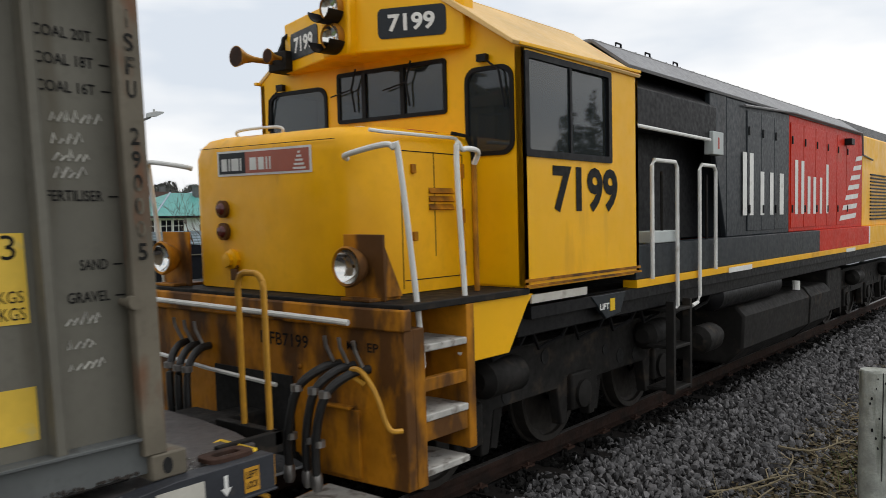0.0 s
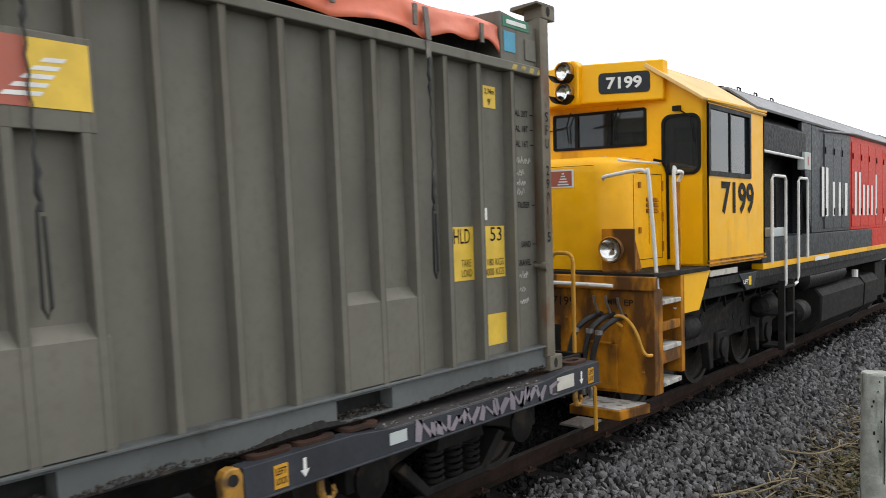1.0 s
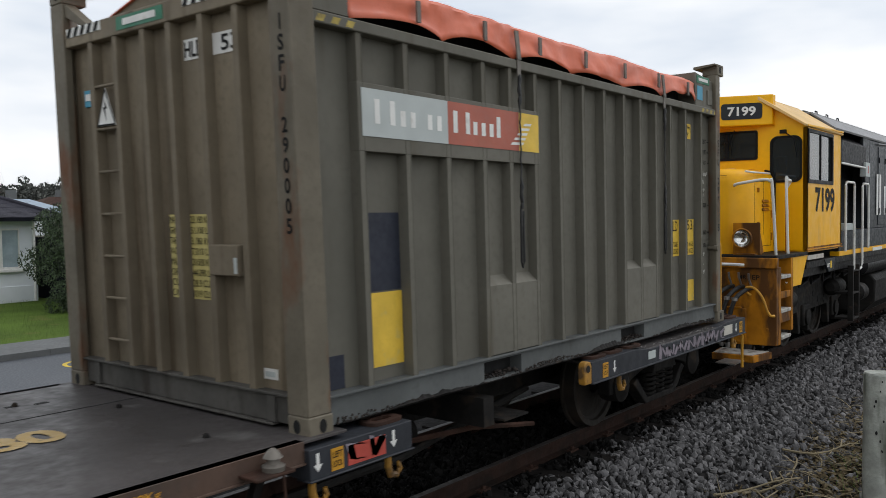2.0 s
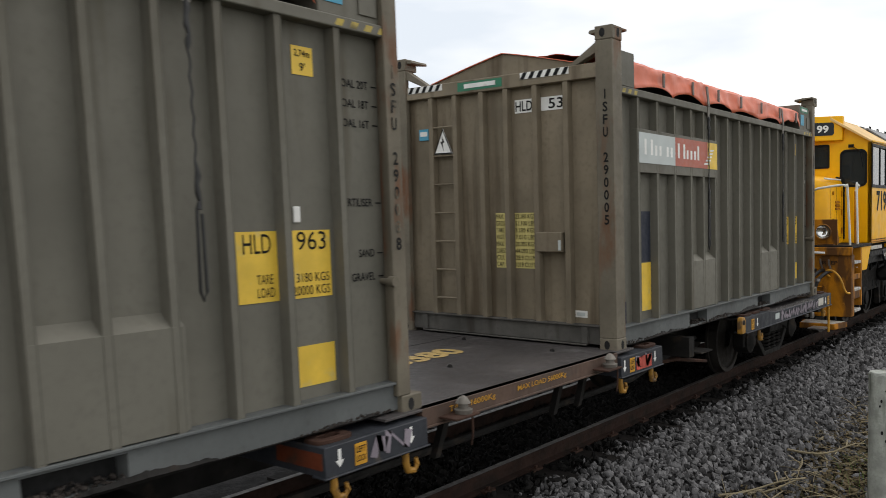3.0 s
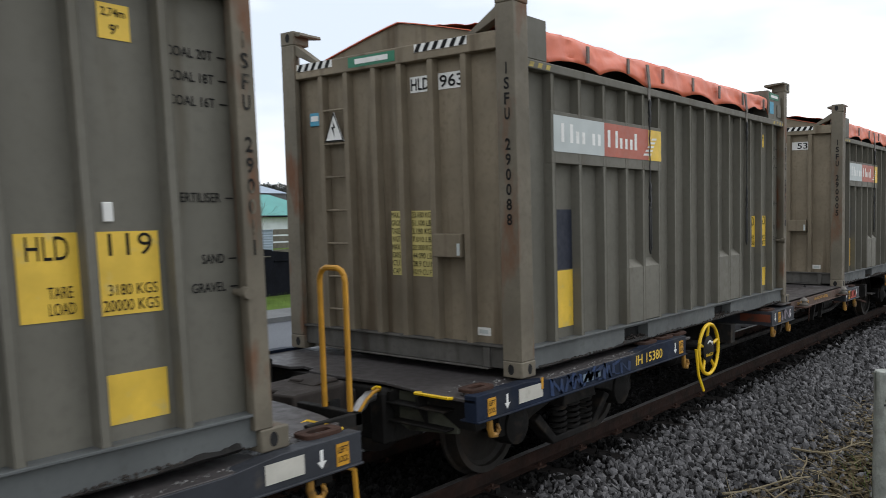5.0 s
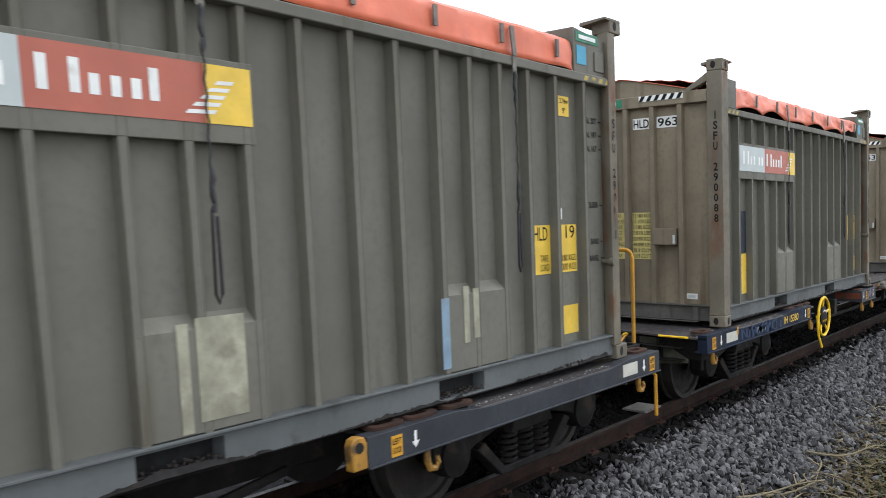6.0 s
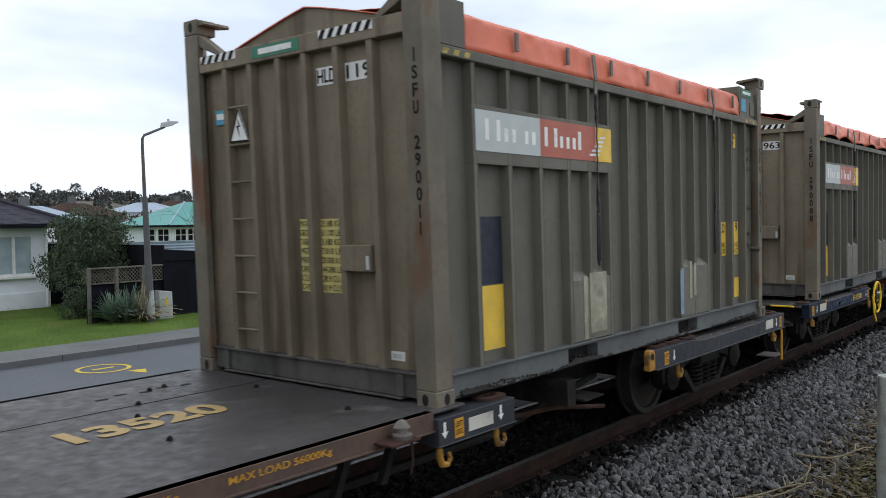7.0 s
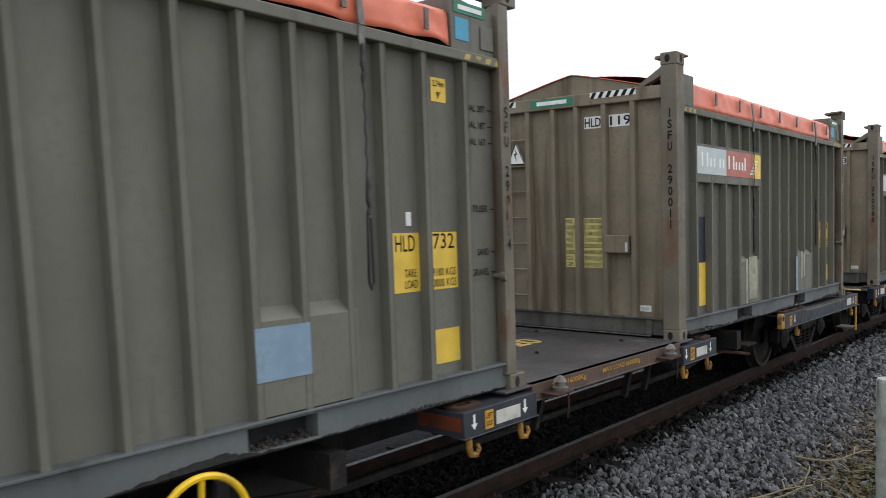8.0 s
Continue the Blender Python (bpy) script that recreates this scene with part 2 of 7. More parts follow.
STRAW = mat("dry_straw", (0.24, 0.195, 0.115), 0.8, vary=0.25, scale=4, bump=0, per="island")
POST_WOOD = mat("weathered_post", (0.33, 0.345, 0.31), 0.85, vary=0.35, scale=6, grain=50, bump=0.5, dirt=(0.10, 0.11, 0.085), dirt_at=0.52, dirt_scale=8, streak=5)
PLASTER = mat("white_plaster", (0.72, 0.76, 0.79), 0.8, vary=0.06, scale=2, grain=50, bump=0.15)
TILE_DARK = mat("dark_roof_tile", (0.030, 0.029, 0.040), 0.65, spec=0.25, vary=0.25, scale=3, bump=0.1)
TEAL = mat("teal_roof_iron", (0.075, 0.30, 0.27), 0.5, vary=0.1, scale=1, bump=0.05)
FENCE_BLACK = mat("black_fence", (0.008, 0.009, 0.013), 0.8, spec=0.1, vary=0.3, scale=3, bump=0.15)
CORRUGATED = mat("pale_iron", (0.30, 0.37, 0.45), 0.5, vary=0.12, scale=2, bump=0.05)
CURTAIN = mat("pale_curtain", (0.36, 0.44, 0.47), 0.2, vary=0.15, scale=3, bump=0)
TIMBER = mat("grey_timber", (0.13, 0.118, 0.095), 0.85, vary=0.25, scale=5, grain=30, bump=0.3)
POLE_MAT = mat("lamp_pole", (0.085, 0.088, 0.092), 0.6, vary=0.2, scale=4, bump=0.15)
BARK = mat("bark", (0.085, 0.07, 0.055), 0.9, vary=0.3, scale=6, bump=0.4)
TWIG = mat("bare_twigs", (0.125, 0.085, 0.075), 0.9, vary=0.25, scale=4, bump=0)
LEAF = mat("shrub_leaf", (0.042, 0.068, 0.028), 0.6, vary=0.3, scale=2, bump=0, per="island")
# Greyed and lightened: haze over the far woods is put into this colour
LEAF_DARK = mat("far_leaf", (0.056, 0.060, 0.052), 0.8, vary=0.35, scale=0.5, bump=0, per="island")
LEAF_BROWN = mat("far_bare_leaf", (0.115, 0.085, 0.075), 0.85, vary=0.3, scale=0.5, bump=0, per="island")
FLAX = mat("flax_leaf", (0.15, 0.215, 0.155), 0.6, vary=0.25, scale=3, bump=0, per="island")
UTILITY = mat("grey_cabinet_paint", (0.42, 0.44, 0.43), 0.6, vary=0.1, scale=4, bump=0.05)
ROADPAINT = mat("yellow_road_paint", (0.62, 0.44, 0.04), 0.7, vary=0.2, scale=5, bump=0.05, dirt=(0.2, 0.18, 0.12), dirt_at=0.58, dirt_scale=8)
DECKPAINT = mat("worn_deck_paint", (0.50, 0.34, 0.12), 0.6, vary=0.15, scale=5, bump=0.05, dirt=(0.16, 0.13, 0.10), dirt_at=0.60, dirt_scale=10)


# ---- mesh kit ----
class Kit:
    """Gathers the faces of one mesh."""

    def __init__(self):
        self.v, self.f = [], []

    def add(self, verts, faces):
        k = len(self.v)
        self.v += [tuple(p) for p in verts]
        self.f += [tuple(i + k for i in f) for f in faces]
        return self

    def box(self, x0, x1, y0, y1, z0, z1):
        x0, x1, y0, y1, z0, z1 = min(x0, x1), max(x0, x1), min(y0, y1), max(y0, y1), min(z0, z1), max(z0, z1)
        return self.add([(x, y, z) for x in (x0, x1) for y in (y0, y1) for z in (z0, z1)],
                        [(0, 1, 3, 2), (4, 6, 7, 5), (0, 4, 5, 1), (2, 3, 7, 6), (0, 2, 6, 4), (1, 5, 7, 3)])

    def prism(self, pts, axis, a, b):
        """A polygon in the two other axes (in the order x, y, z), drawn out along the axis from a to b."""
        n = len(pts)
        place = {"x": lambda p, q: (q, p[0], p[1]), "y": lambda p, q: (p[0], q, p[1]), "z": lambda p, q: (p[0], p[1], q)}[axis]
        return self.add([place(p, a) for p in pts] + [place(p, b) for p in pts],
                        [tuple(range(n))[::-1], tuple(range(n, 2 * n))] + [(i, (i + 1) % n, n + (i + 1) % n, n + i) for i in range(n)])

    def tube(self, pts, r, n=8, closed=False):
        pts = [Vector(p) for p in pts]
        rings = []
        up = Vector((0.31, 0.22, 0.92))
        for i, p in enumerate(pts):
            a = pts[i - 1] if i or closed else p
            b = pts[(i + 1) % len(pts)] if i < len(pts) - 1 or closed else p
            d = (b - a).normalized()
            u = d.cross(up).normalized()
            w = d.cross(u)
            rr = r[i] if isinstance(r, (list, tuple)) else r
            rings.append([p + rr * (math.cos(2 * math.pi * k / n) * u + math.sin(2 * math.pi * k / n) * w) for k in range(n)])
        m = len(rings)
        faces = [(i * n + k, i * n + (k + 1) % n, (i + 1) % m * n + (k + 1) % n, (i + 1) % m * n + k) for i in range(m if closed else m - 1) for k in range(n)]
        if not closed:
            faces += [tuple(range(n))[::-1], tuple(range((m - 1) * n, m * n))]
        return self.add([p for ring in rings for p in ring], faces)

    def lathe(self, prof, axis="y", at=(0, 0, 0), n=24, caps=True):
        """prof: (radius, way along the axis) in order."""
        def place(r, h, a):
            c, s = r * math.cos(a), r * math.sin(a)
            p = {"x": (h, c, s), "y": (c, h, s), "z": (c, s, h)}[axis]
            return (p[0] + at[0], p[1] + at[1], p[2] + at[2])
        m = len(prof)
        return self.add([place(r, h, 2 * math.pi * k / n) for r, h in prof for k in range(n)],
                        [(i * n + k, i * n + (k + 1) % n, (i + 1) * n + (k + 1) % n, (i + 1) * n + k) for i in range(m - 1) for k in range(n)]
                        + ([tuple(range(n))[::-1], tuple(range((m - 1) * n, m * n))] if caps else []))

    def grid(self, rows):
        """Rows of points, joined into a sheet."""
        m = len(rows[0])
        return self.add([p for r in rows for p in r], [(i * m + j, i * m + j + 1, (i + 1) * m + j + 1, (i + 1) * m + j) for i in range(len(rows) - 1) for j in range(m - 1)])

    def mesh(self, name, material, smooth=True):
        me = bpy.data.meshes.new(name)
        me.from_pydata(self.v, [], self.f)
        bm = bmesh.new()
        bm.from_mesh(me)
        bmesh.ops.recalc_face_normals(bm, faces=bm.faces)
        bm.to_mesh(me)
        bm.free()
        me.materials.append(material)
        if smooth:
            me.shade_smooth()
            me.set_sharp_from_angle(angle=radians(35))
        return me


def bend(pts, k=5):
    """A smooth line through the points."""
    p = [Vector(q) for q in pts]
    p = [p[0]] + p + [p[-1]]
    out = []
    for a, b, c, d in zip(p, p[1:], p[2:], p[3:]):
        for i in range(k):
            t = i / k
            out.append(0.5 * (2 * b + (c - a) * t + (2 * a - 5 * b + 4 * c - d) * t * t + (3 * b - a - 3 * c + d) * t ** 3))
    return out + [p[-1]]


def part(name, kit, material, parent=None, label="", bevel=0.0, at=None, smooth=True):
    """One mesh object under a thing or part."""
    me = kit.mesh(name, material, smooth) if isinstance(kit, Kit) else kit
    ob = new(name, me)
    if parent:
        ob.parent = parent
    if at:
        ob.matrix_basis = pose(*at)
    if bevel:
        b = ob.modifiers.new("bevel", "BEVEL")
        b.width, b.segments, b.limit_method, b.angle_limit = bevel, 2, "ANGLE", radians(50)
    if label:
        tagged(ob, label)
    return ob


def thing(name, label, category, group="", kind="", at=(0, 0, 0)):
    ob = new(name)
    ob.empty_display_size = 0.2
    ob.matrix_basis = pose(*at)
    return tagged(ob, label, category, group, kind)


def glyphs(kit, text, x, z, w, h, face, level, bold=0.012):
    """Lettering with its lower left corner at (x, z), w wide and h high, lying on a face: 'side' (seen from -y), 'end' (seen from -x) or 'top' (seen from above)."""
    cu = bpy.data.curves.new("lettering", "FONT")
    cu.body, cu.size, cu.resolution_u, cu.offset = text, 1.0, 3, bold
    ob = bpy.data.objects.new("lettering", cu)
    me = bpy.data.meshes.new_from_object(ob)
    vs = [v.co.copy() for v in me.vertices]
    fs = [tuple(p.vertices) for p in me.polygons]
    bpy.data.objects.remove(ob)
    bpy.data.curves.remove(cu)
    if not vs:
        return kit
    x0, x1 = min(v.x for v in vs), max(v.x for v in vs)
    y0, y1 = min(v.y for v in vs), max(v.y for v in vs)
    out = []
    for v in vs:
        a, b = x + (v.x - x0) / max(x1 - x0, 1e-6) * w, z + (v.y - y0) / max(y1 - y0, 1e-6) * h
        out.append({"side": (a, level, b), "end": (level, -a, b), "top": (a, b, level)}[face])
    bpy.data.meshes.remove(me)
    return kit.add(out, fs)


def lettering(parent, text, x, z, w, h, face, level, material, label=""):
    return part("lettering", glyphs(Kit(), text, x, z, w, h, face, level), material, parent, label or "painted lettering", smooth=False)


def column_text(parent, text, x, z, w, h, step, face, level, material):
    """Letters one below the other."""
    k = Kit()
    for i, c in enumerate(text):
        if c != " ":
            ww = w * 0.26 if c in "1I" else w
            glyphs(k, c, x + (w - ww) / 2, z - i * step, ww, h, face, level, 0.02)
    return part("lettering", k, material, parent, "letters painted one below the other", smooth=False)


def plate(parent, name, x0, x1, z0, z1, face, level, material, label="", t=0.003):
    """A thin plate or sticker on a face, proud of it by t."""
    k = Kit()
    if face == "side":
        k.box(x0, x1, level - t, level, z0, z1)
    else:
        k.box(level - t, level, -x1, -x0, z0, z1)
    return part(name, k, material, parent, label, smooth=False)


def wall_with_holes(axis, a, b, outline, holes):
    """A wall plate along an axis from a to b with openings cut through it."""
    bm = bmesh.new()
    def at(p, q):
        return (q, p[0], p[1]) if axis == "x" else (p[0], q, p[1])
    edges = []
    for loop in [outline] + holes:
        vs = [bm.verts.new(at(p, a)) for p in loop]
        edges += [bm.edges.new((vs[i], vs[(i + 1) % len(vs)])) for i in range(len(vs))]
    bmesh.ops.triangle_fill(bm, use_beauty=True, use_dissolve=False, edges=edges)
    bm.verts.index_update()
    k = Kit()
    n = len(bm.verts)
    vs = [v.co[:] for v in bm.verts]
    shift = (b - a, 0, 0) if axis == "x" else (0, b - a, 0)
    fs = [tuple(v.index for v in f.verts) for f in bm.faces]
    es = [tuple(v.index for v in e.verts) for e in bm.edges if len(e.link_faces) == 1]
    bm.free()
    k.add(vs + [tuple(p + q for p, q in zip(v, shift)) for v in vs], fs + [tuple(i + n for i in f[::-1]) for f in fs] + [(i, j, j + n, i + n) for i, j in es])
    return k


# ---- ground, track and road ----
def structure(name, kit, material, label, category, smooth=False):
    ob = part(name, kit, material, None, label, smooth=smooth)
    return tagged(ob, category=category, kind="structure")


GROUND_Z = -0.42
prof = [(-900, -0.55), (-30, -0.55), (0.4, -0.55), (1.3, -0.56), (2.1, -0.42), (3.0, -0.20), (5.95, -0.20), (7.4, -0.44), (60, -0.42), (120, 2.0), (220, 9.0), (400, 12.0), (1200, 14.0)]
structure("ground", Kit().grid([[(x, y, z) for x in (-900, -60, -20, 0, 20, 40, 80, 200, 900)] for y, z in prof]), EARTH, "bare earth and rough grass beyond the railway", "ground")
structure("road", Kit().box(-120, 220, 8.0, 14.80, -0.7, -0.40), ASPHALT, "damp grey asphalt street beside the railway", "road")
structure("pavement", Kit().box(-120, 220, 14.97, 16.15, -0.7, -0.295), CONCRETE, "narrow grey footpath beside the street", "pavement")
kerb = thing("kerb", "pale concrete kerb along the street", "kerb", kind="structure")
kerb_mesh = Kit().box(-0.745, 0.745, 14.80, 14.965, -0.7, -0.29).mesh("kerb_stone", CONCRETE, False)
for i in range(60):
    part("kerb_stone", kerb_mesh, None, kerb, at=(-10 + 1.5 * i, 0, 0))
structure("lawn", Kit().box(-120, 220, 16.15, 60, -0.8, -0.30), LAWN, "short damp lawn behind the footpath", "lawn")


def road_ring():
    ring = thing("road_marking", "yellow painted ring and arrow worn into the asphalt", "road marking", at=(7.27, 13.42, -0.396))
    k = Kit()
    n = 40
    for r0, r1 in ((0.30, 0.36), (0.0, 0.0)):
        if r1:
            pts = [(math.cos(2 * math.pi * i / n), math.sin(2 * math.pi * i / n)) for i in range(n)]
            k.add([(c * r1 * 1.25, s * r1 * 1.25, 0) for c, s in pts] + [(c * r0 * 1.25, s * r0 * 1.25, 0) for c, s in pts],
                  [(i, (i + 1) % n, n + (i + 1) % n, n + i) for i in range(n)])
    k.add([(-0.2, -0.05, 0), (0.2, -0.05, 0), (0.2, 0.05, 0), (-0.2, 0.05, 0)], [(0, 1, 2, 3)])
    part("ring", k, ROADPAINT, ring, smooth=False)
    part("arrow", Kit().add([(0.1, -0.55, 0), (0.42, -0.62, 0), (0.22, -0.98, 0)], [(0, 1, 2)]), ROADPAINT, ring, smooth=False)


road_ring()

# rails and sleepers
RAIL_PROF = [(-0.035, -0.005), (-0.03, 0), (0.03, 0), (0.035, -0.005), (0.035, -0.035), (0.01, -0.045), (0.009, -0.115), (0.06, -0.128), (0.06, -0.14), (-0.06, -0.14), (-0.06, -0.128), (-0.009, -0.115), (-0.01, -0.045), (-0.035, -0.035)]
for side in (-1, 1):
    y = TRACK + side * 0.569
    rail = thing("rail", "rusty steel running rail with a bright worn head", "rail", "rails of the track", at=(0, y, -0.003))
    part("rail_body", Kit().prism(RAIL_PROF, "x", -60, 160), RAIL_RUST, rail)
    part("rail_head", Kit().box(-60, 160, -0.027, 0.027, -0.004, 0.003), RAILHEAD, rail, "bright worn running surface", smooth=False)
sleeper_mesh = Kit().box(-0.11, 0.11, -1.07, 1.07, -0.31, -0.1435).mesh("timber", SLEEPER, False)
clip_mesh = Kit().box(-0.07, 0.07, -0.10, 0.10, -0.146, -0.125).box(-0.015, 0.015, -0.085, -0.065, -0.13, -0.10).box(-0.015, 0.015, 0.065, 0.085, -0.13, -0.10).mesh("rail_clip", RUST, False)
for i in range(62):
    s = thing("sleeper", "oily timber sleeper, near black with the train shade in its colour", "sleeper", "sleepers of the track", at=(-8 + 0.7 * i, TRACK, 0))
    part("timber", sleeper_mesh, None, s)
    for side in (-1, 1):
        part("rail_clip", clip_mesh, None, s, at=(0, side * 0.569, 0))

bed_rows = []
for y, z in ((0.6, -0.58), (1.3, -0.545), (2.1, -0.41), (2.95, -0.185), (3.25, -0.160), (3.74, -0.172), (3.95, -0.158), (5.0, -0.158), (5.7, -0.17), (6.0, -0.20), (7.4, -0.45)):
    bed_rows.append([(x, y + 0.05 * noise.noise((x, y, 0)), z + 0.012 * noise.noise((x * 2, y * 3, 1))) for x in np.arange(-20, 161, 0.5)])
structure("ballast_bed", Kit().grid(bed_rows), BED, "crushed-stone bed of the track, near black with shade in its colour", "track bed", smooth=True)


def bed_height(y):
    return float(np.interp(y, (0.6, 1.3, 2.1, 2.95, 3.25, 3.74, 3.95, 5.7), (-0.58, -0.545, -0.41, -0.185, -0.160, -0.172, -0.158, -0.158)))


def scatter_mesh(name, material, shapes, faces, places):
    """Many small loose pieces in one mesh. shapes: arrays of vertices; places: x, y, z, size, three angles, which shape."""
    vs, fs, k = [], [], 0
    faces = np.array(faces)
    for x, y, z, s, a, b, c, which in places:
        m = np.array(Euler((a, b, c)).to_matrix())
        v = shapes[which] @ m.T * s + (x, y, z)
        vs.append(v)
        fs.append(faces + k)
        k += len(v)
    me = bpy.data.meshes.new(name)
    me.from_pydata(np.concatenate(vs).tolist(), [], np.concatenate(fs).tolist())
    me.materials.append(material)
    return new(name, me)


def stones():
    rng = np.random.default_rng(4)
    bm = bmesh.new()
    bmesh.ops.create_icosphere(bm, subdivisions=1, radius=1)
    base = np.array([v.co[:] for v in bm.verts])
    tri = [[v.index for v in f.verts] for f in bm.faces]
    bm.free()
    shapes = [base * rng.uniform(0.55, 1.25, (len(base), 1)) * rng.uniform((0.85, 0.65, 0.35), (1.3, 1.05, 0.72)) for _ in range(24)]
    places = []
    for x0, x1, per, big in ((-10, 2.5, 130, 1.5), (2.5, 13, 620, 1.0), (13, 24, 260, 1.35), (24, 60, 70, 2.2)):
        n = int((x1 - x0) * 4.2 * per)
        for x, y, u, w in zip(rng.uniform(x0, x1, n), rng.uniform(1.1, 5.3, n), rng.random(n), rng.random(n)):
            if y > 3.82 and y < 4.0:
                continue
            if y < 2.5 and u > (y - 1.2) / 1.6:
                continue
            if abs((x + 8.35) % 0.7 - 0.35) < 0.10 and 3.44 < y < 3.82 and u < 0.85:
                continue
            s = (0.018 + 0.030 * w * w) * big
            places.append((x, y, bed_height(y) + s * 0.25 + 0.018 * u, s, *rng.uniform(0, 6.28, 3), rng.integers(24)))
    # Stones from the near rail inwards carry the train's shade in their colour
    tagged(scatter_mesh("oily_ballast", OILY_SHADED, shapes, tri, [p for p in places if p[1] + 3.0 * p[4] % 1 * 0.25 >= 3.68]), "oily stones by and between the rails, train shade in their colour", "ballast", kind="stuff")
    ob = scatter_mesh("ballast", STONE, shapes, tri, [p for p in places if p[1] + 3.0 * p[4] % 1 * 0.25 < 3.68])
    return tagged(ob, "loose blue-grey crushed stones beside the rails", "ballast", kind="stuff")


stones()


def strip_shapes(rng, count, bend, segs=4):
    """Narrow bent blades lying along x."""
    out = []
    for _ in range(count):
        a = rng.uniform(-bend, bend)
        t = np.linspace(0, 1, segs + 1)
        mid = np.stack([t, a * t * t, 0.12 * np.sin(t * 3) * rng.uniform(0, 1)], 1)
        w = 0.011 * (1 - 0.7 * t)
        vs = []
        for p, ww in zip(mid, w):
            vs += [p + (0, -ww, 0), p + (0, ww, 0), p + (0, 0, ww * 1.6)]
        out.append(np.array(vs))
    faces = []
    for i in range(segs):
        for k in range(3):
            faces.append([i * 3 + k, i * 3 + (k + 1) % 3, i * 3 + 3 + (k + 1) % 3, i * 3 + 3 + k])
    return out, faces


def straw():
    rng = np.random.default_rng(9)
    shapes, faces = strip_shapes(rng, 12, 0.35)
    places = []
    for _ in range(520):
        x = rng.uniform(5.0, 15)
        edge = 2.25 + 0.35 * noise.noise((x * 0.7, 3, 0))
        y = edge - abs(rng.normal(0, 0.55)) + 0.1
        if y < 0.2 or (noise.noise((x * 1.3, y * 1.6, 5)) < -0.2 and rng.random() < 0.8):
            continue
        big = rng.random() < 0.03
        places.append((x, y, bed_height(y) + rng.uniform(0.02, 0.07), rng.uniform(0.12, 0.38) * (1.7 if big else 1), rng.uniform(-0.3, 0.3), rng.uniform(-0.35, 0.1), rng.uniform(0, 6.28), rng.integers(12)))
    tagged(scatter_mesh("dry_grass", STRAW, shapes, faces, places), "flattened dry grass and straw at the foot of the post", "dry grass", kind="stuff")
    flake = np.array([(-0.5, -0.2, 0), (0.4, -0.25, 0.1), (0.5, 0.2, 0), (-0.4, 0.25, 0.12)])
    bits = []
    for x, y, u in zip(rng.uniform(5, 15, 34000), rng.uniform(0.5, 2.9, 34000), rng.random(34000)):
        edge = 2.25 + 0.35 * noise.noise((x * 0.7, 3, 0))
        if y < edge + 0.25 - 0.5 * u * u:
            bits.append((x, y, bed_height(y) + 0.035 * u, 0.03 + 0.05 * u, rng.uniform(-0.5, 0.5), rng.uniform(-0.5, 0.5), rng.uniform(0, 6.28), 0))
    tagged(scatter_mesh("leaf_litter", LITTER, [flake], [[0, 1, 2, 3]], bits), "brown plant litter at the edge of the ballast", "litter", kind="stuff")
    places = [(x, y, bed_height(y) + 0.01, rng.uniform(0.08, 0.2), 0, -rng.uniform(0.4, 1.3), rng.uniform(0, 6.28), rng.integers(12))
              for x, y in zip(rng.uniform(5.5, 14, 900), rng.uniform(0.4, 2.0, 900))]
    tagged(scatter_mesh("weeds", GRASS, shapes, faces, places), "sparse green weeds among the straw", "weeds", kind="stuff")


straw()


def dead_stick(x, y, turn, length, r):
    k = thing("dead_stalk", "pale dead plant stalk lying on the stones", "stalk", "dead stalks", at=(x, y, bed_height(y) + 0.05, 0, 0, turn))
    pts = [(length * t, 0.06 * math.sin(5 * t + x), 0.03 * math.sin(7 * t + y)) for t in np.linspace(0, 1, 7)]
    part("stem", Kit().tube(pts, [r * (1 - 0.6 * i / 6) for i in range(7)], 6), STRAW, k)
    p = pts[4]
    part("side_stem", Kit().tube([p, (p[0] + 0.12, p[1] + 0.12, p[2] + 0.03), (p[0] + 0.2, p[1] + 0.15, p[2] + 0.02)], [r * 0.6, r * 0.4, r * 0.2], 5), STRAW, k)


for x, y, a, ln in ((6.6, 2.45, -20, 1.0), (6.2, 1.75, 75, 0.7), (7.5, 2.2, 10, 0.9), (8.3, 2.4, -35, 0.9), (6.7, 1.55, 120, 0.6), (9.0, 2.3, 20, 1.1), (7.2, 1.95, 160, 0.7), (5.9, 2.0, 30, 0.8), (6.4, 2.15, 5, 0.9), (6.9, 2.3, -12, 0.8), (7.7, 1.8, 40, 0.7), (6.1, 2.35, 50, 0.5), (7.0, 1.7, -30, 0.6), (8.0, 2.05, 15, 0.8), (6.5, 1.9, 95, 0.5)):
    dead_stick(x, y, a, ln, 0.013)


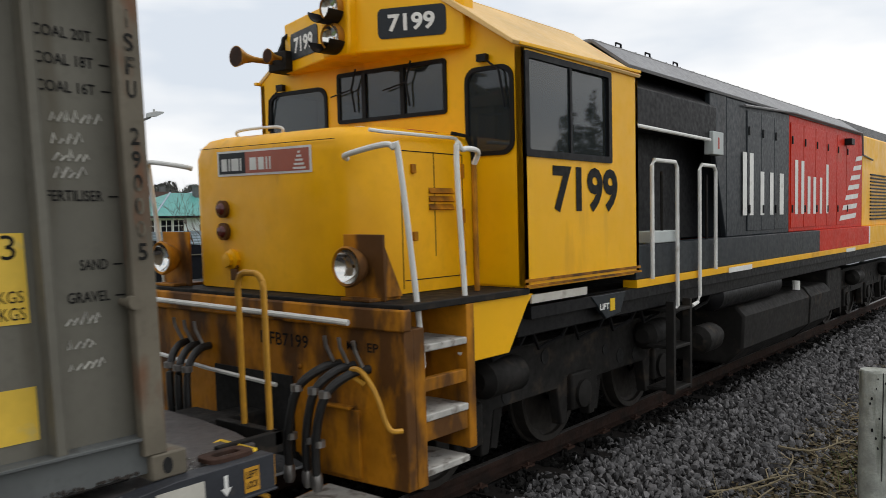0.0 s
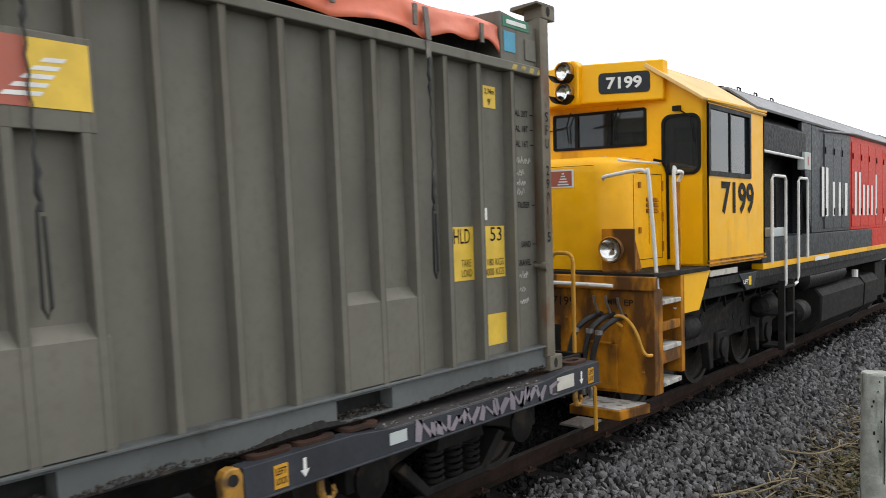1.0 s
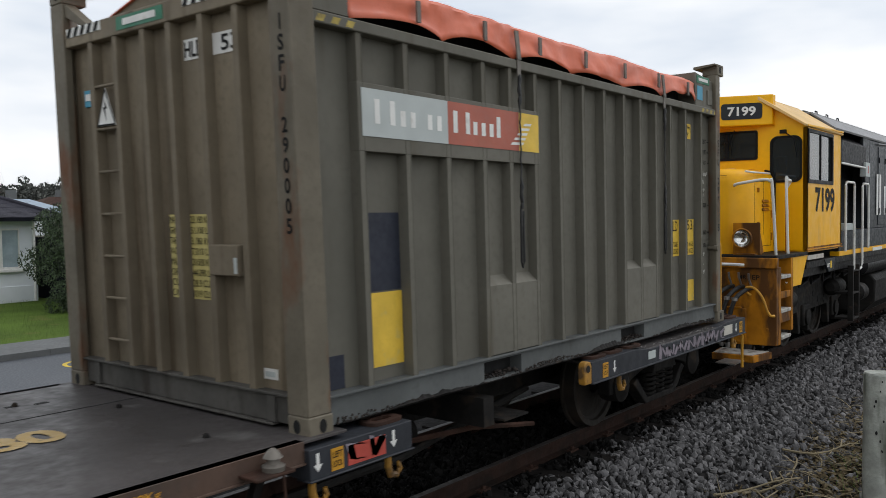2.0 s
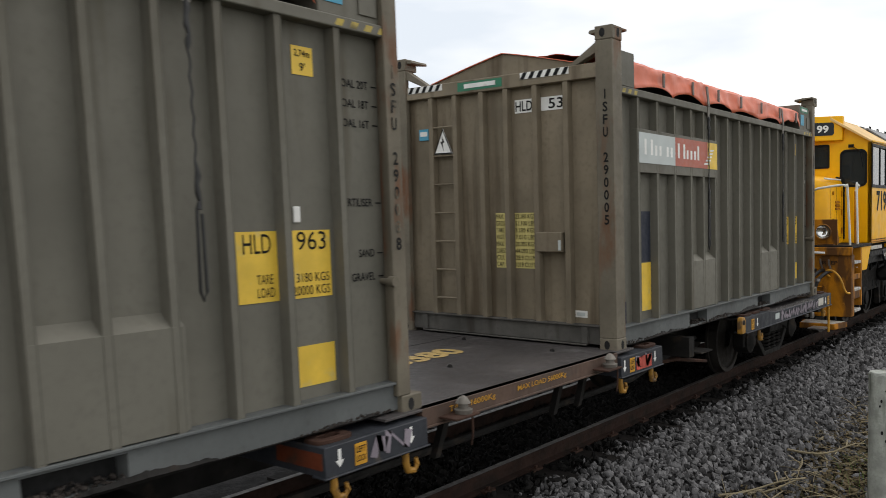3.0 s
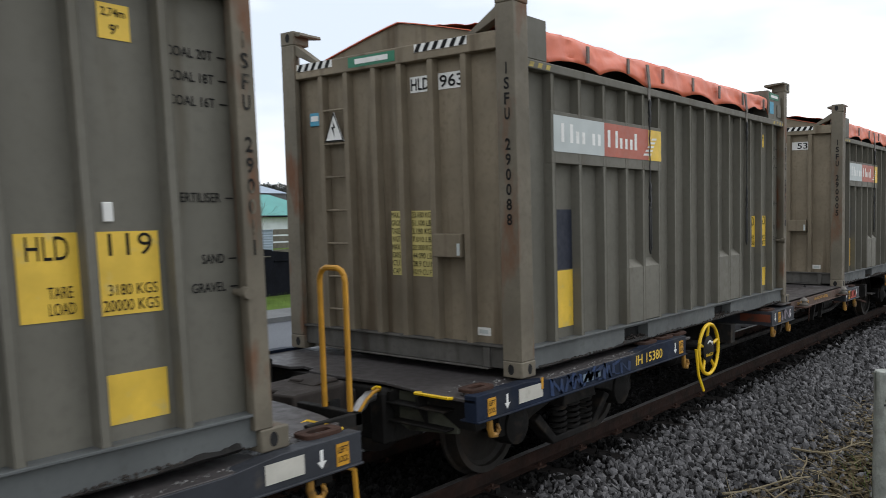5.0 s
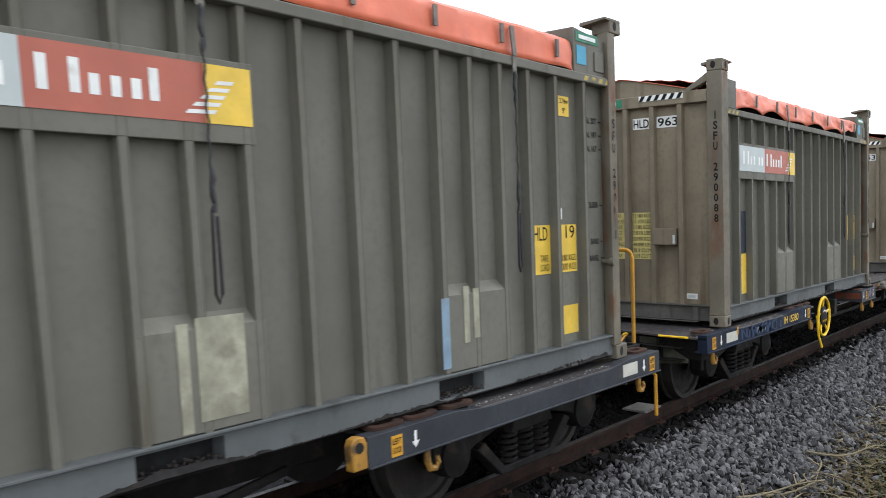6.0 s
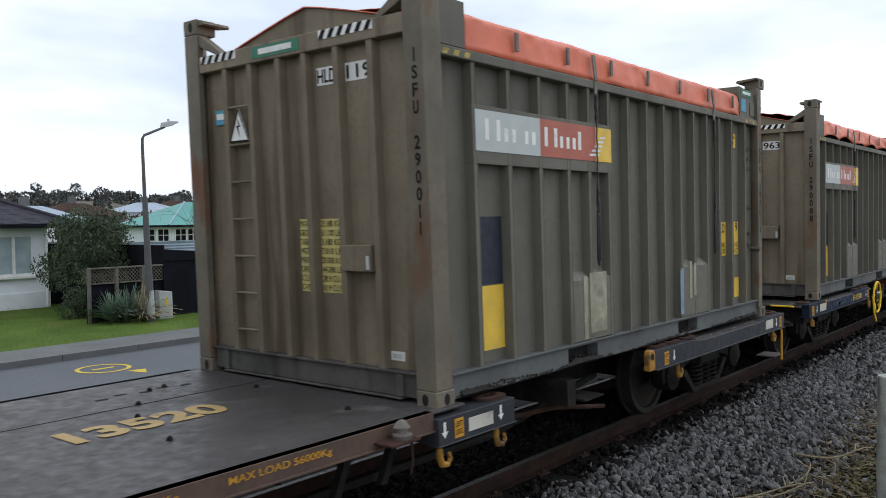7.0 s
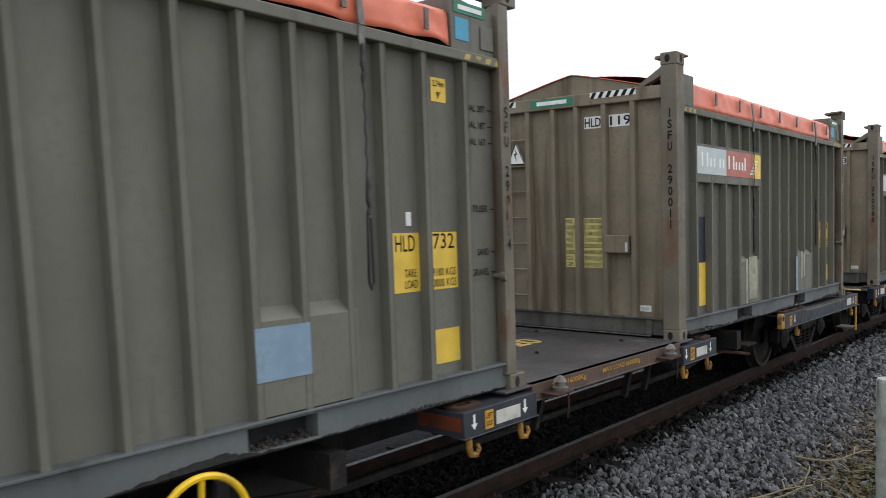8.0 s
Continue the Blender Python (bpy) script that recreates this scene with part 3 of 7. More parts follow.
def fence_post():
    p = thing("fence_post", "weathered pale grey round timber post with bored holes", "post", at=(7.32, 1.40, -0.6, 0, 0.3, 14))
    k = Kit()
    n = 20
    rows = []
    for z in np.linspace(0, 1.35, 14):
        rows.append([((0.122 + 0.007 * noise.noise((3 * math.cos(a), 3 * math.sin(a), z * 1.5))) * math.cos(a), (0.122 + 0.007 * noise.noise((3 * math.cos(a), 3 * math.sin(a), z * 1.5))) * math.sin(a), z) for a in np.linspace(0, 2 * math.pi, n, endpoint=False)])
    rows.append([(x * 0.93, y * 0.93, 1.362) for x, y, _ in rows[-1]])
    m = len(rows)
    k.add([q for r in rows for q in r], [(i * n + j, i * n + (j + 1) % n, (i + 1) * n + (j + 1) % n, (i + 1) * n + j) for i in range(m - 1) for j in range(n)] + [tuple(range((m - 1) * n, m * n))])
    part("timber", k, POST_WOOD, p)
    rng = random.Random(8)
    for i in range(26):
        a, z, r = radians(rng.uniform(150, 300)), rng.uniform(0.75, 1.33), rng.uniform(0.004, 0.009)
        c, d = math.cos(a), math.sin(a)
        hole = [(c * 0.1285 - d * r * math.cos(q), d * 0.1285 + c * r * math.cos(q), z + 1.7 * r * math.sin(q)) for q in np.linspace(0, 2 * math.pi, 9, endpoint=False)]
        part("bolt_hole", Kit().add(hole + [(x * 0.9, y * 0.9, zz) for x, y, zz in hole], [tuple(range(9)), tuple(range(9, 18))[::-1]] + [(j, (j + 1) % 9, 9 + (j + 1) % 9, 9 + j) for j in range(9)]), VOID, p, "dark bored hole", smooth=False)
    part("drying_crack", Kit().tube([(-0.117, -0.045, 0.5), (-0.118, -0.043, 0.9), (-0.116, -0.047, 1.2), (-0.112, -0.045, 1.355)], 0.004, 5), VOID, p, "long drying crack")


fence_post()


# ---- containers ----
RIBS = [-2.505, -2.111, -1.720, -1.328, -1.010, -0.685, -0.335, 0.025, 0.380, 0.740, 1.060, 1.390, 1.718, 2.076, 2.480]
END_RIBS = [0.765, 0.470, 0.155, -0.120, -0.435, -0.750]
HX, HY = 3.029, 1.219
PANEL_Y, RIB_Y = -1.125, -1.195
SHARED = {}


def shared(name, make, material):
    if name not in SHARED:
        SHARED[name] = make().mesh(name, material)
    return SHARED[name]


def hazard(name, owner, material, x0, x1, z0, z1, face, level, step=0.105):
    """Slanting bars, one part each."""
    x = x0
    while x < x1 - 0.02:
        a = [(x, z0), (x + step * 0.5, z0), (x + step * 0.5 + (z1 - z0) * 0.6, z1), (x + (z1 - z0) * 0.6, z1)]
        a = [(min(p, x1), q) for p, q in a]
        part(name, Kit().add([(p, level, q) if face == "side" else (level, -p, q) for p, q in a], [(0, 1, 2, 3)]), material, owner, smooth=False)
        x += step


def casting(side_x, side_y, z):
    """A corner casting with its slots seen on the end and the side."""
    k = Kit()
    x1, y1 = side_x * (HX + 0.002), side_y * (HY + 0.004)
    x0, y0 = side_x * (HX - 0.178), side_y * (HY - 0.162)
    k.box(x0, x1, y0, y1, z, z + 0.118)
    return k


def slot(side_x, side_y, z):
    k = Kit()
    n = 14
    xm, ym, zm = side_x * (HX - 0.10), side_y * (HY - 0.09), z + 0.060
    ring = [(0.026 * math.cos(a), 0.038 * math.sin(a)) for a in np.linspace(0, 2 * math.pi, n, endpoint=False)]
    k.prism([(xm + p, zm + q) for p, q in ring], "y", side_y * (HY - 0.05), side_y * (HY + 0.0055))
    k.prism([(ym + p, zm + q) for p, q in ring], "x", side_x * (HX - 0.05), side_x * (HX + 0.0035))
    return k


def tarpaulin(c, sag, seed):
    """Roof sheet: an arch over bows, its edge drawn up in scallops between the straps where it is slack."""
    xs = np.linspace(-2.57, 2.34, 120)
    rows = []
    for x in xs:
        u = (x + 2.57) / 4.91
        scallop = abs(math.sin((u * 6.0 + 0.18 * noise.noise((x * 0.8, seed, 2))) * math.pi)) ** 0.7
        end = max(0.0, (u - 0.86) / 0.14)
        row = []
        for t in np.linspace(-1, 1, 65):
            s, side = abs(t), 1 if t > 0 else -1
            low = 2.264 + sag * (0.075 * scallop * (0.7 + 0.8 * noise.noise((x * 0.9, seed, 7))) + 0.10 * end * (0.5 + 0.5 * math.sin(u * 60)))
            # soft creases, sharper where the sheet turns down over the rail
            wr = (0.010 + 0.014 * sag) * noise.noise((x * 2.1, t * 9, seed)) + (0.010 + 0.008 * sag) * (0.35 - abs(noise.noise((x * 4.5 + t * 6, t * 13, seed + 4))))
            if s < 0.76:
                y, z = 1.10 * s / 0.76, 2.680 - 0.165 * (s / 0.76) ** 1.9 + wr + 0.012 * scallop * (1 - s)
            elif s < 0.86:
                v = (s - 0.76) / 0.10 * math.pi / 2
                y, z = 1.10 + (0.065 + wr) * math.sin(v), 2.470 + (0.045 + wr) * math.cos(v)
            else:
                v = (s - 0.86) / 0.14
                y, z = 1.165 + wr * 1.3 + 0.012 * v + 0.02 * scallop * (0.3 + sag) * v, 2.470 + (low - 2.470) * v
            row.append((x, side * y, z))
        rows.append(row)
    ob = part("tarpaulin", Kit().grid(rows), TARP, c, "faded orange tarpaulin roof, wrinkled")
    sol = ob.modifiers.new("thickness", "SOLIDIFY")
    sol.thickness = 0.004


def label_lines(parent, lines, x, z, w, h, gap, face, level, material):
    k = Kit()
    for i, (text, ww) in enumerate(lines):
        glyphs(k, text, x, z - i * gap, w * ww, h, face, level)
    return part("lettering", k, material, parent, "small black lettering", smooth=False)


def brand_sign(c, x0, x1, z0, z1, level):
    """A pale and red sign with plain bars in place of its wording and a yellow corner."""
    w, h = x1 - x0, z1 - z0
    sign = plate(c, "sign", x0, x0 + 0.42 * w, z0, z1, "side", level, SIGN_GREY, "faded sign in grey, red and yellow")
    plate(sign, "red_field", x0 + 0.42 * w + 0.001, x0 + 0.86 * w, z0, z1, "side", level, SIGN_RED, "faded red field")
    plate(sign, "yellow_field", x0 + 0.86 * w + 0.001, x1, z0, z1, "side", level, LABEL_Y, "faded yellow corner")
    y = level - 0.0045
    for i, (a, b, top) in enumerate(((0.055, 0.15, 0.80), (0.175, 0.20, 0.62), (0.225, 0.335, 0.62), (0.36, 0.385, 0.62), (0.45, 0.545, 0.80), (0.565, 0.64, 0.60), (0.665, 0.69, 0.60), (0.71, 0.735, 0.80))):
        for p, q in ((a, b),) if b - a < 0.05 else ((a, a + 0.024), (b - 0.024, b)):
            part("pale_bar", Kit().add([(x0 + p * w, y, z0 + 0.28 * h), (x0 + q * w, y, z0 + 0.28 * h), (x0 + q * w, y, z0 + top * h), (x0 + p * w, y, z0 + top * h)], [(0, 1, 2, 3)]), WHITE, sign, smooth=False)
    for i in range(5):
        a, z = 0.80 + 0.022 * i, 0.14 + 0.13 * i
        b = a + 0.085 - 0.008 * i
        part("track_bar", Kit().add([(x0 + a * w, y, z0 + z * h), (x0 + b * w, y, z0 + (z + 0.02) * h), (x0 + (b + 0.008) * w, y, z0 + (z + 0.09) * h), (x0 + (a + 0.012) * w, y, z0 + (z + 0.07) * h)], [(0, 1, 2, 3)]), WHITE, sign, smooth=False)


def container(number, code, sag, seed, extras):
    c = thing("container", f"olive-grey ribbed bulk container {number} with an orange tarpaulin roof", "container", "bulk containers on the wagons")
    # corner posts with their castings
    for sx in (-1, 1):
        for sy in (-1, 1):
            k = Kit()
            x1, y1 = sx * HX, sy * HY
            if sx > 0:
                x1 -= 0.095
            k.prism([(x1, y1), (x1 - sx * 0.17 + (0.055 if sx > 0 else 0), y1), (x1 - sx * 0.17 + (0.055 if sx > 0 else 0), y1 - sy * 0.045), (x1 - sx * 0.05, y1 - sy * 0.16), (x1, y1 - sy * 0.16)], "z", 0.118, 2.625)
            post = part("corner_post", k, OLIVE_POST, c, "scuffed corner post with rust at its edges", bevel=0.006)
            for z in (0.0, 2.625):
                cast = part("corner_casting", casting(sx, sy, z), OLIVE_POST, post, "cast corner block with oval slots", bevel=0.01)
                part("casting_slot", slot(sx, sy, z), VOID, post, "dark oval slots", smooth=False)
            # slanting brace from the post to the header, and its gusset flange
            part("brace", Kit().prism([(sy * 1.12, 2.66), (sy * 1.12, 2.56), (sy * 0.80, 2.42), (sy * 0.74, 2.42)], "x", sx * (HX - 0.10), sx * (HX - 0.02)), OLIVE_POST, c, bevel=0.004)
            part("guide_flange", Kit().prism([(sy * 1.225, 2.735), (sy * 1.225, 2.72), (sy * 1.0, 2.69), (sy * 0.99, 2.70), (sy * 1.0, 2.72)], "x", sx * (HX - 0.26), sx * (HX - 0.02)), OLIVE_POST, c)
    # sides
    for sy in (-1, 1):
        f = -sy
        part("side_panel", Kit().box(-2.87, 2.87, f * PANEL_Y, f * (PANEL_Y + 0.03), 0.19, 2.21), OLIVE, c, "flat olive-grey side sheet", smooth=False)
        rib = shared(f"rib_{sy}", lambda: Kit().prism([(-0.034, f * PANEL_Y), (-0.033, f * RIB_Y - f * 0.004), (-0.029, f * RIB_Y), (0.008, f * RIB_Y), (0.012, f * RIB_Y - f * 0.004), (0.018, f * PANEL_Y)], "z", 0.205, 2.195), OLIVE)
        for x in RIBS:
            part("rib", rib, None, c, at=(x, 0, 0))
        part("top_rail", Kit().box(-2.86, 2.86, -f * 1.09, -f * 1.208, 2.195, 2.262), OLIVE, c, bevel=0.008)
        y1, y0 = -f * 1.185, -f * 1.06
        pockets = [[(a, 0.050), (a + 0.46, 0.050), (a + 0.46, 0.174), (a, 0.174)] for a in (-1.395, 0.645)]
        part("bottom_rail", wall_with_holes("y", y1, y0, [(-2.86, 0.035), (2.86, 0.035), (2.86, 0.19), (-2.86, 0.19)], pockets), GREY_RAIL, c, "scuffed grey bottom rail with fork pockets", smooth=False)
        part("rail_flange", Kit().box(-2.86, 2.86, y0, -f * 1.212, 0.1905, 0.205), GREY_RAIL, c, bevel=0.003)
        for a in (-1.395, 0.645):
            # Solid black block: the pocket's shade drawn as colour
            part("fork_pocket", Kit().box(a + 0.002, a + 0.458, -f * 0.3, -f * 1.09, 0.05, 0.172), VOID, c, "black block for the shade inside the fork pocket", smooth=False)
        for a, b in ((-1.362, -0.66), (0.706, 1.425)):
            part("pocket_plate", Kit().prism([(-f * 1.12, 0.21), (-f * 1.196, 0.21), (-f * 1.196, 0.69), (-f * 1.12, 0.76)], "x", a, b), OLIVE, c, "plate over the fork pocket", bevel=0.004)
    # sign panel over the ribs
    part("sign_panel", Kit().box(-2.54, -0.650, -1.197, -1.14, 1.540, 1.925), OLIVE, c, bevel=0.004)
    brand_sign(c, -2.51, -0.665, 1.626, 1.896, -1.1975)
    # rear and front ends
    for sx in (-1, 1):
        mat_end = OLIVE_END
        part("end_panel", Kit().box(sx * 2.91, sx * 2.945, -1.105, 1.105, 0.2, 2.34), mat_end, c, "flat end sheet streaked with grime", smooth=False)
        rib = shared(f"end_rib_{sx}", lambda: Kit().prism([(sx * 2.94, -0.034), (sx * 3.006, -0.026), (sx * 3.010, -0.022), (sx * 3.010, 0.022), (sx * 3.006, 0.026), (sx * 2.94, 0.034)], "z", 0.215, 2.325), mat_end)
        for y in END_RIBS:
            part("rib", rib, None, c, at=(0, y, 0))
        part("header_beam", Kit().box(sx * 2.90, sx * 3.018, -1.06, 1.06, 2.325, 2.45), mat_end, c, bevel=0.008)
        part("sill_lip", Kit().box(sx * 2.90, sx * 3.018, -1.06, 1.06, 0.203, 0.218), END_SILL, c, bevel=0.003)
        part("sill_foot", Kit().box(sx * 2.93, sx * 3.022, -0.92, 0.92, 0.036, 0.048), END_SILL, c, bevel=0.003)
        part("sill_beam", Kit().prism([(-1.06, 0.05), (-0.92, 0.05), (0.92, 0.05), (1.06, 0.05), (1.06, 0.202), (-1.06, 0.202)], "x", sx * 2.90, sx * 2.992), END_SILL, c, "grimy grey end sill with a folded edge", bevel=0.004)
        for y in (-0.9, 0.9):
            part("sill_lug", Kit().box(sx * 2.96, sx * 3.012, y - 0.03, y + 0.03, 0.05, 0.20), END_SILL, c, bevel=0.006)
        # arched gable under the sheet
        ys = np.linspace(-1.05, 1.05, 25)
        arch = [(y, 2.675 - 0.235 * (abs(y) / 1.0) ** 1.12) for y in ys]
        part("gable", Kit().prism([(-1.05, 2.40)] + arch + [(1.05, 2.40)], "x", sx * 2.80, sx * 2.85), mat_end, c, "arched end of the roof")
        part("gable_trim", Kit().prism([(y, z + 0.002) for y, z in arch] + [(y, z + 0.009) for y, z in arch[::-1]], "x", sx * 2.74, sx * 2.87), TARP, c, "edge of the orange sheet, thin")
    # roof ends: boxes that hold the rolled sheet
    part("end_box", Kit().box(-2.855, -2.585, -1.20, -1.0, 2.264, 2.56), OLIVE, c, bevel=0.006)
    box = part("roof_box", Kit().prism([(2.36, 2.264), (2.84, 2.264), (2.84, 2.55), (2.36, 2.60)], "y", -1.18, 1.18), OLIVE, c, "box at the end of the roof", bevel=0.006)
    plate(box, "green_sign", 2.39, 2.72, 2.50, 2.575, "side", -1.181, SIGN_GREEN, "small green sign")
    part("pale_bars", Kit().box(2.43, 2.68, -1.1875, -1.185, 2.522, 2.552), WHITE, box, "plain pale bar", smooth=False)
    plate(box, "blue_sign", 2.40, 2.54, 2.33, 2.47, "side", -1.181, SIGN_BLUE, "pale blue sticker")
    part("box_hatch", Kit().box(2.66, 2.80, -1.19, -1.181, 2.30, 2.45), OLIVE, box, bevel=0.003)
    tarpaulin(c, sag, seed)
    # Solid black block: shade below the roof sheet drawn as colour
    part("hold", Kit().box(-2.7, 2.35, -1.05, 1.05, 1.9, 2.24).box(-2.5, 2.3, -1.02, 1.02, 2.24, 2.43), VOID, c, "black block for the shade inside the hold", smooth=False)
    # straps with hooks
    for x in (-0.925, 1.530):
        st = part("strap", Kit().box(x - 0.022, x + 0.022, -1.216, -1.209, 2.15, 2.27).prism([(-1.222, 2.262), (-1.212, 2.262), (-1.190, 2.46), (-1.202, 2.465)], "x", x - 0.022, x + 0.022), DULL_CLIP, c, "grey webbing strap over the rail")
        n = 26
        pts = [(x + 0.006 * math.sin(i * 1.9), -1.214, 2.16 - (2.16 - 1.22) * i / (n - 1)) for i in range(n)]
        part("rope", Kit().tube(pts, [0.011 + 0.005 * (i % 2) if i < 6 or i > 19 else 0.006 for i in range(n)], 6), BLACK, st, "black twisted rope")
        part("loop", Kit().tube([(x - 0.012, -1.214, 1.22), (x - 0.02, -1.214, 0.84), (x - 0.004, -1.214, 0.80), (x + 0.016, -1.214, 0.84), (x + 0.014, -1.214, 1.20)], 0.009, 6), BLACK, st, "long black rubber loop")
    for i, x in enumerate(np.linspace(-2.0, 2.1, 7)):
        part("sheet_clip", Kit().box(x - 0.017, x + 0.017, -1.204 - 0.012 * sag, -1.190 - 0.012 * sag, 2.335, 2.462), DULL_CLIP, c, "riveted metal clip")
    # side labels
    plate(c, "dark_patch", -2.458, -2.155, 0.735, 1.195, "side", PANEL_Y - 0.001, NAVY, "dark blue painted patch")
    plate(c, "yellow_patch", -2.458, -2.150, 0.285, 0.725, "side", PANEL_Y - 0.001, LABEL_Y, "yellow worn patch")
    fig = (0.24, 0.66) if len(number) > 2 else (0.45, 0.44)
    for x0, x1, lines in ((1.785, 2.045, (("HLD", 0.155, 0.68, 0.69, 0.27), ("TARE", 0.45, 0.40, 0.255, 0.135), ("LOAD", 0.45, 0.43, 0.065, 0.14))),
                          (2.100, 2.415, ((number, *fig, 0.71, 0.27), ("3180 KGS", 0.20, 0.74, 0.235, 0.135), ("20000 KGS", 0.11, 0.84, 0.045, 0.14)))):
        lab = plate(c, "yellow_label", x0, x1, 0.749, 1.109, "side", PANEL_Y - 0.001, LABEL_Y, "yellow label with black figures")
        for text, off, ww, low, hh in lines:
            k = glyphs(Kit(), text, x0 + (x1 - x0) * off, 0.749 + 0.36 * low, (x1 - x0) * ww, 0.36 * hh, "side", PANEL_Y - 0.006, 0.0)
            part("lettering", k, INK, lab, "black figures", smooth=False)
    plate(c, "yellow_square", 2.103, 2.415, 0.275, 0.493, "side", PANEL_Y - 0.001, LABEL_Y, "plain yellow patch")
    lab = plate(c, "height_label", 2.205, 2.350, 1.925, 2.075, "side", PANEL_Y - 0.001, LABEL_Y, "yellow height label")
    k = glyphs(Kit(), "2,74m", 2.221, 2.015, 0.11, 0.042, "side", PANEL_Y - 0.006)
    glyphs(k, "9'", 2.255, 1.945, 0.04, 0.045, "side", PANEL_Y - 0.006)
    part("lettering", k, INK, lab, smooth=False)
    tx = 1.95 if number == "732" else 2.185
    part("white_tag", Kit().box(tx - 0.024, tx + 0.024, PANEL_Y - 0.010, PANEL_Y, 1.15, 1.235), WHITE, c, "small white tag", bevel=0.006)
    part("latch_knob", Kit().lathe([(0.03, -1.24), (0.032, -1.20), (0.018, -1.19), (0.018, -1.13)], "y", (2.815, 0, 0.80), 12), OLIVE_POST, c)
    for text, z, w in (("COAL 20T", 1.90, 0.25), ("COAL 18T", 1.79, 0.25), ("COAL 16T", 1.68, 0.25), ("FERTILISER", 1.235, 0.245), ("SAND", 0.945, 0.125), ("GRAVEL", 0.81, 0.19)):
        k = glyphs(Kit(), text, 2.765 - w, z, w, 0.046, "side", PANEL_Y - 0.003)
        k.box(2.79, 2.835, PANEL_Y - 0.004, PANEL_Y - 0.003, z + 0.017, z + 0.024)
        part("lettering", k, INK, c, "black load mark", smooth=False)
    hazard("hazard_bar", c, GRIMY_Y, 2.45, 2.84, 2.207, 2.244, "side", -1.2095, 0.11)
    hazard("hazard_bar", c, GRIMY_Y, -2.84, -2.50, 2.207, 2.244, "side", -1.2095, 0.11)
    # codes on the posts
    column_text(c, code, 2.856, 1.97, 0.044, 0.074, 0.099, "side", -HY - 0.003, WORN_INK)
    column_text(c, code, 1.125, 2.135, 0.044, 0.082, 0.105, "end", -HX - 0.003, INK)
    # rear end: ladder, signs, data label, lock box
    for i in range(7):
        z = 2.035 - 0.277 * i
        part("ladder_rung", Kit().tube([(-2.995, 0.78, z), (-2.995, 0.46, z)], 0.010, 8), OLIVE_END, c, "thin steel rung")
    green = plate(c, "green_sign", -0.41, 0.10, 2.350, 2.432, "end", -3.0185, SIGN_GREEN, "green sign with pale wording bar")
    part("pale_bars", Kit().box(-3.0255, -3.0235, -0.03, 0.33, 2.372, 2.412), WHITE, green, "plain pale bar", smooth=False)
    for a, b in ((-1.03, -0.60), (0.30, 0.80)):
        st = plate(c, "hazard_strip", a, b, 2.385, 2.445, "end", -3.0185, WHITE, "black and white striped strip")
        hazard("black_bar", st, INK, a, b, 2.386, 2.444, "end", -3.0235, 0.085)
    lx = -2.947
    tag = plate(c, "number_label", 0.19, 0.39, 2.10, 2.22, "end", lx + 0.001, WHITE, "white label with black figures")
    part("lettering", glyphs(Kit(), "HLD", 0.20, 2.115, 0.18, 0.09, "end", lx - 0.006), INK, tag, smooth=False)
    tag = plate(c, "number_label", 0.47, 0.715, 2.10, 2.22, "end", lx + 0.001, WHITE, "white label with black figures")
    part("lettering", glyphs(Kit(), number, 0.55 if len(number) < 3 else 0.485, 2.115, 0.075 * len(number), 0.09, "end", lx - 0.006), INK, tag, smooth=False)
    gl = part("blue_sign", Kit().box(-2.960, -2.94, 0.835, 0.955, 1.925, 2.035), SIGN_BLUE, c, "small blue plate with a pale bar", bevel=0.002)
    part("pale_bar", Kit().box(-2.9625, -2.9605, 0.85, 0.94, 1.965, 2.01), WHITE, gl, smooth=False)
    tri = part("warning_sign", Kit().prism([(0.73, 1.775), (0.505, 1.775), (0.617, 2.02)], "x", -3.004, -3.0), WHITE, c, "white warning triangle with a black flash", smooth=False)
    fl = Kit()
    fl.add([(-3.0065, y, z) for y, z in ((0.632, 1.95), (0.597, 1.885), (0.622, 1.885), (0.607, 1.80), (0.647, 1.895), (0.622, 1.895))], [(0, 1, 2, 5), (2, 3, 4, 5)])
    edge = [(0.73, 1.775), (0.505, 1.775), (0.617, 2.02)]
    cx, cz = 0.617, 1.857
    inner = [(cx + (y - cx) * 0.86, cz + (z - cz) * 0.86) for y, z in edge]
    fl.add([(-3.0065, y, z) for y, z in edge + inner], [(0, 1, 4, 3), (1, 2, 5, 4), (2, 0, 3, 5)])
    part("black_flash", fl, INK, tri, smooth=False)
    for x0, x1, lines in ((-0.05, 0.075, ("MAX.", "GROSS", "TARE", "WGT", "MAX.", "CARGO", "CU.", "CAP.")),
                          (0.165, 0.390, ("23.180 KGS", "51.100 LBS", "3.180 KGS", "7.010 LBS", "20.000 KGS", "44.090 LBS", "28.9 CU.M", "1019 CU.FT"))):
        lab = plate(c, "data_label", x0, x1, 0.685, 1.195, "end", lx + 0.001, LABEL_PALE, "yellow data label with rows of black figures")
        for i, t in enumerate(lines):
            part("lettering", glyphs(Kit(), t, x0 + 0.006, 1.195 - 0.0635 * (i + 1) + 0.010, (x1 - x0 - 0.012) * (0.75 if len(t) < 5 else 1), 0.043, "end", lx - 0.006, 0.0), INK, lab, smooth=False)
    lock = part("lock_box", Kit().box(-3.03, -2.94, -0.70, -0.44, 0.845, 1.02), OLIVE_END, c, bevel=0.006)
    part("white_tag", Kit().box(-3.034, -3.03, -0.695, -0.67, 0.86, 0.95), SIGN_GREY, lock, "small white tag", smooth=False)
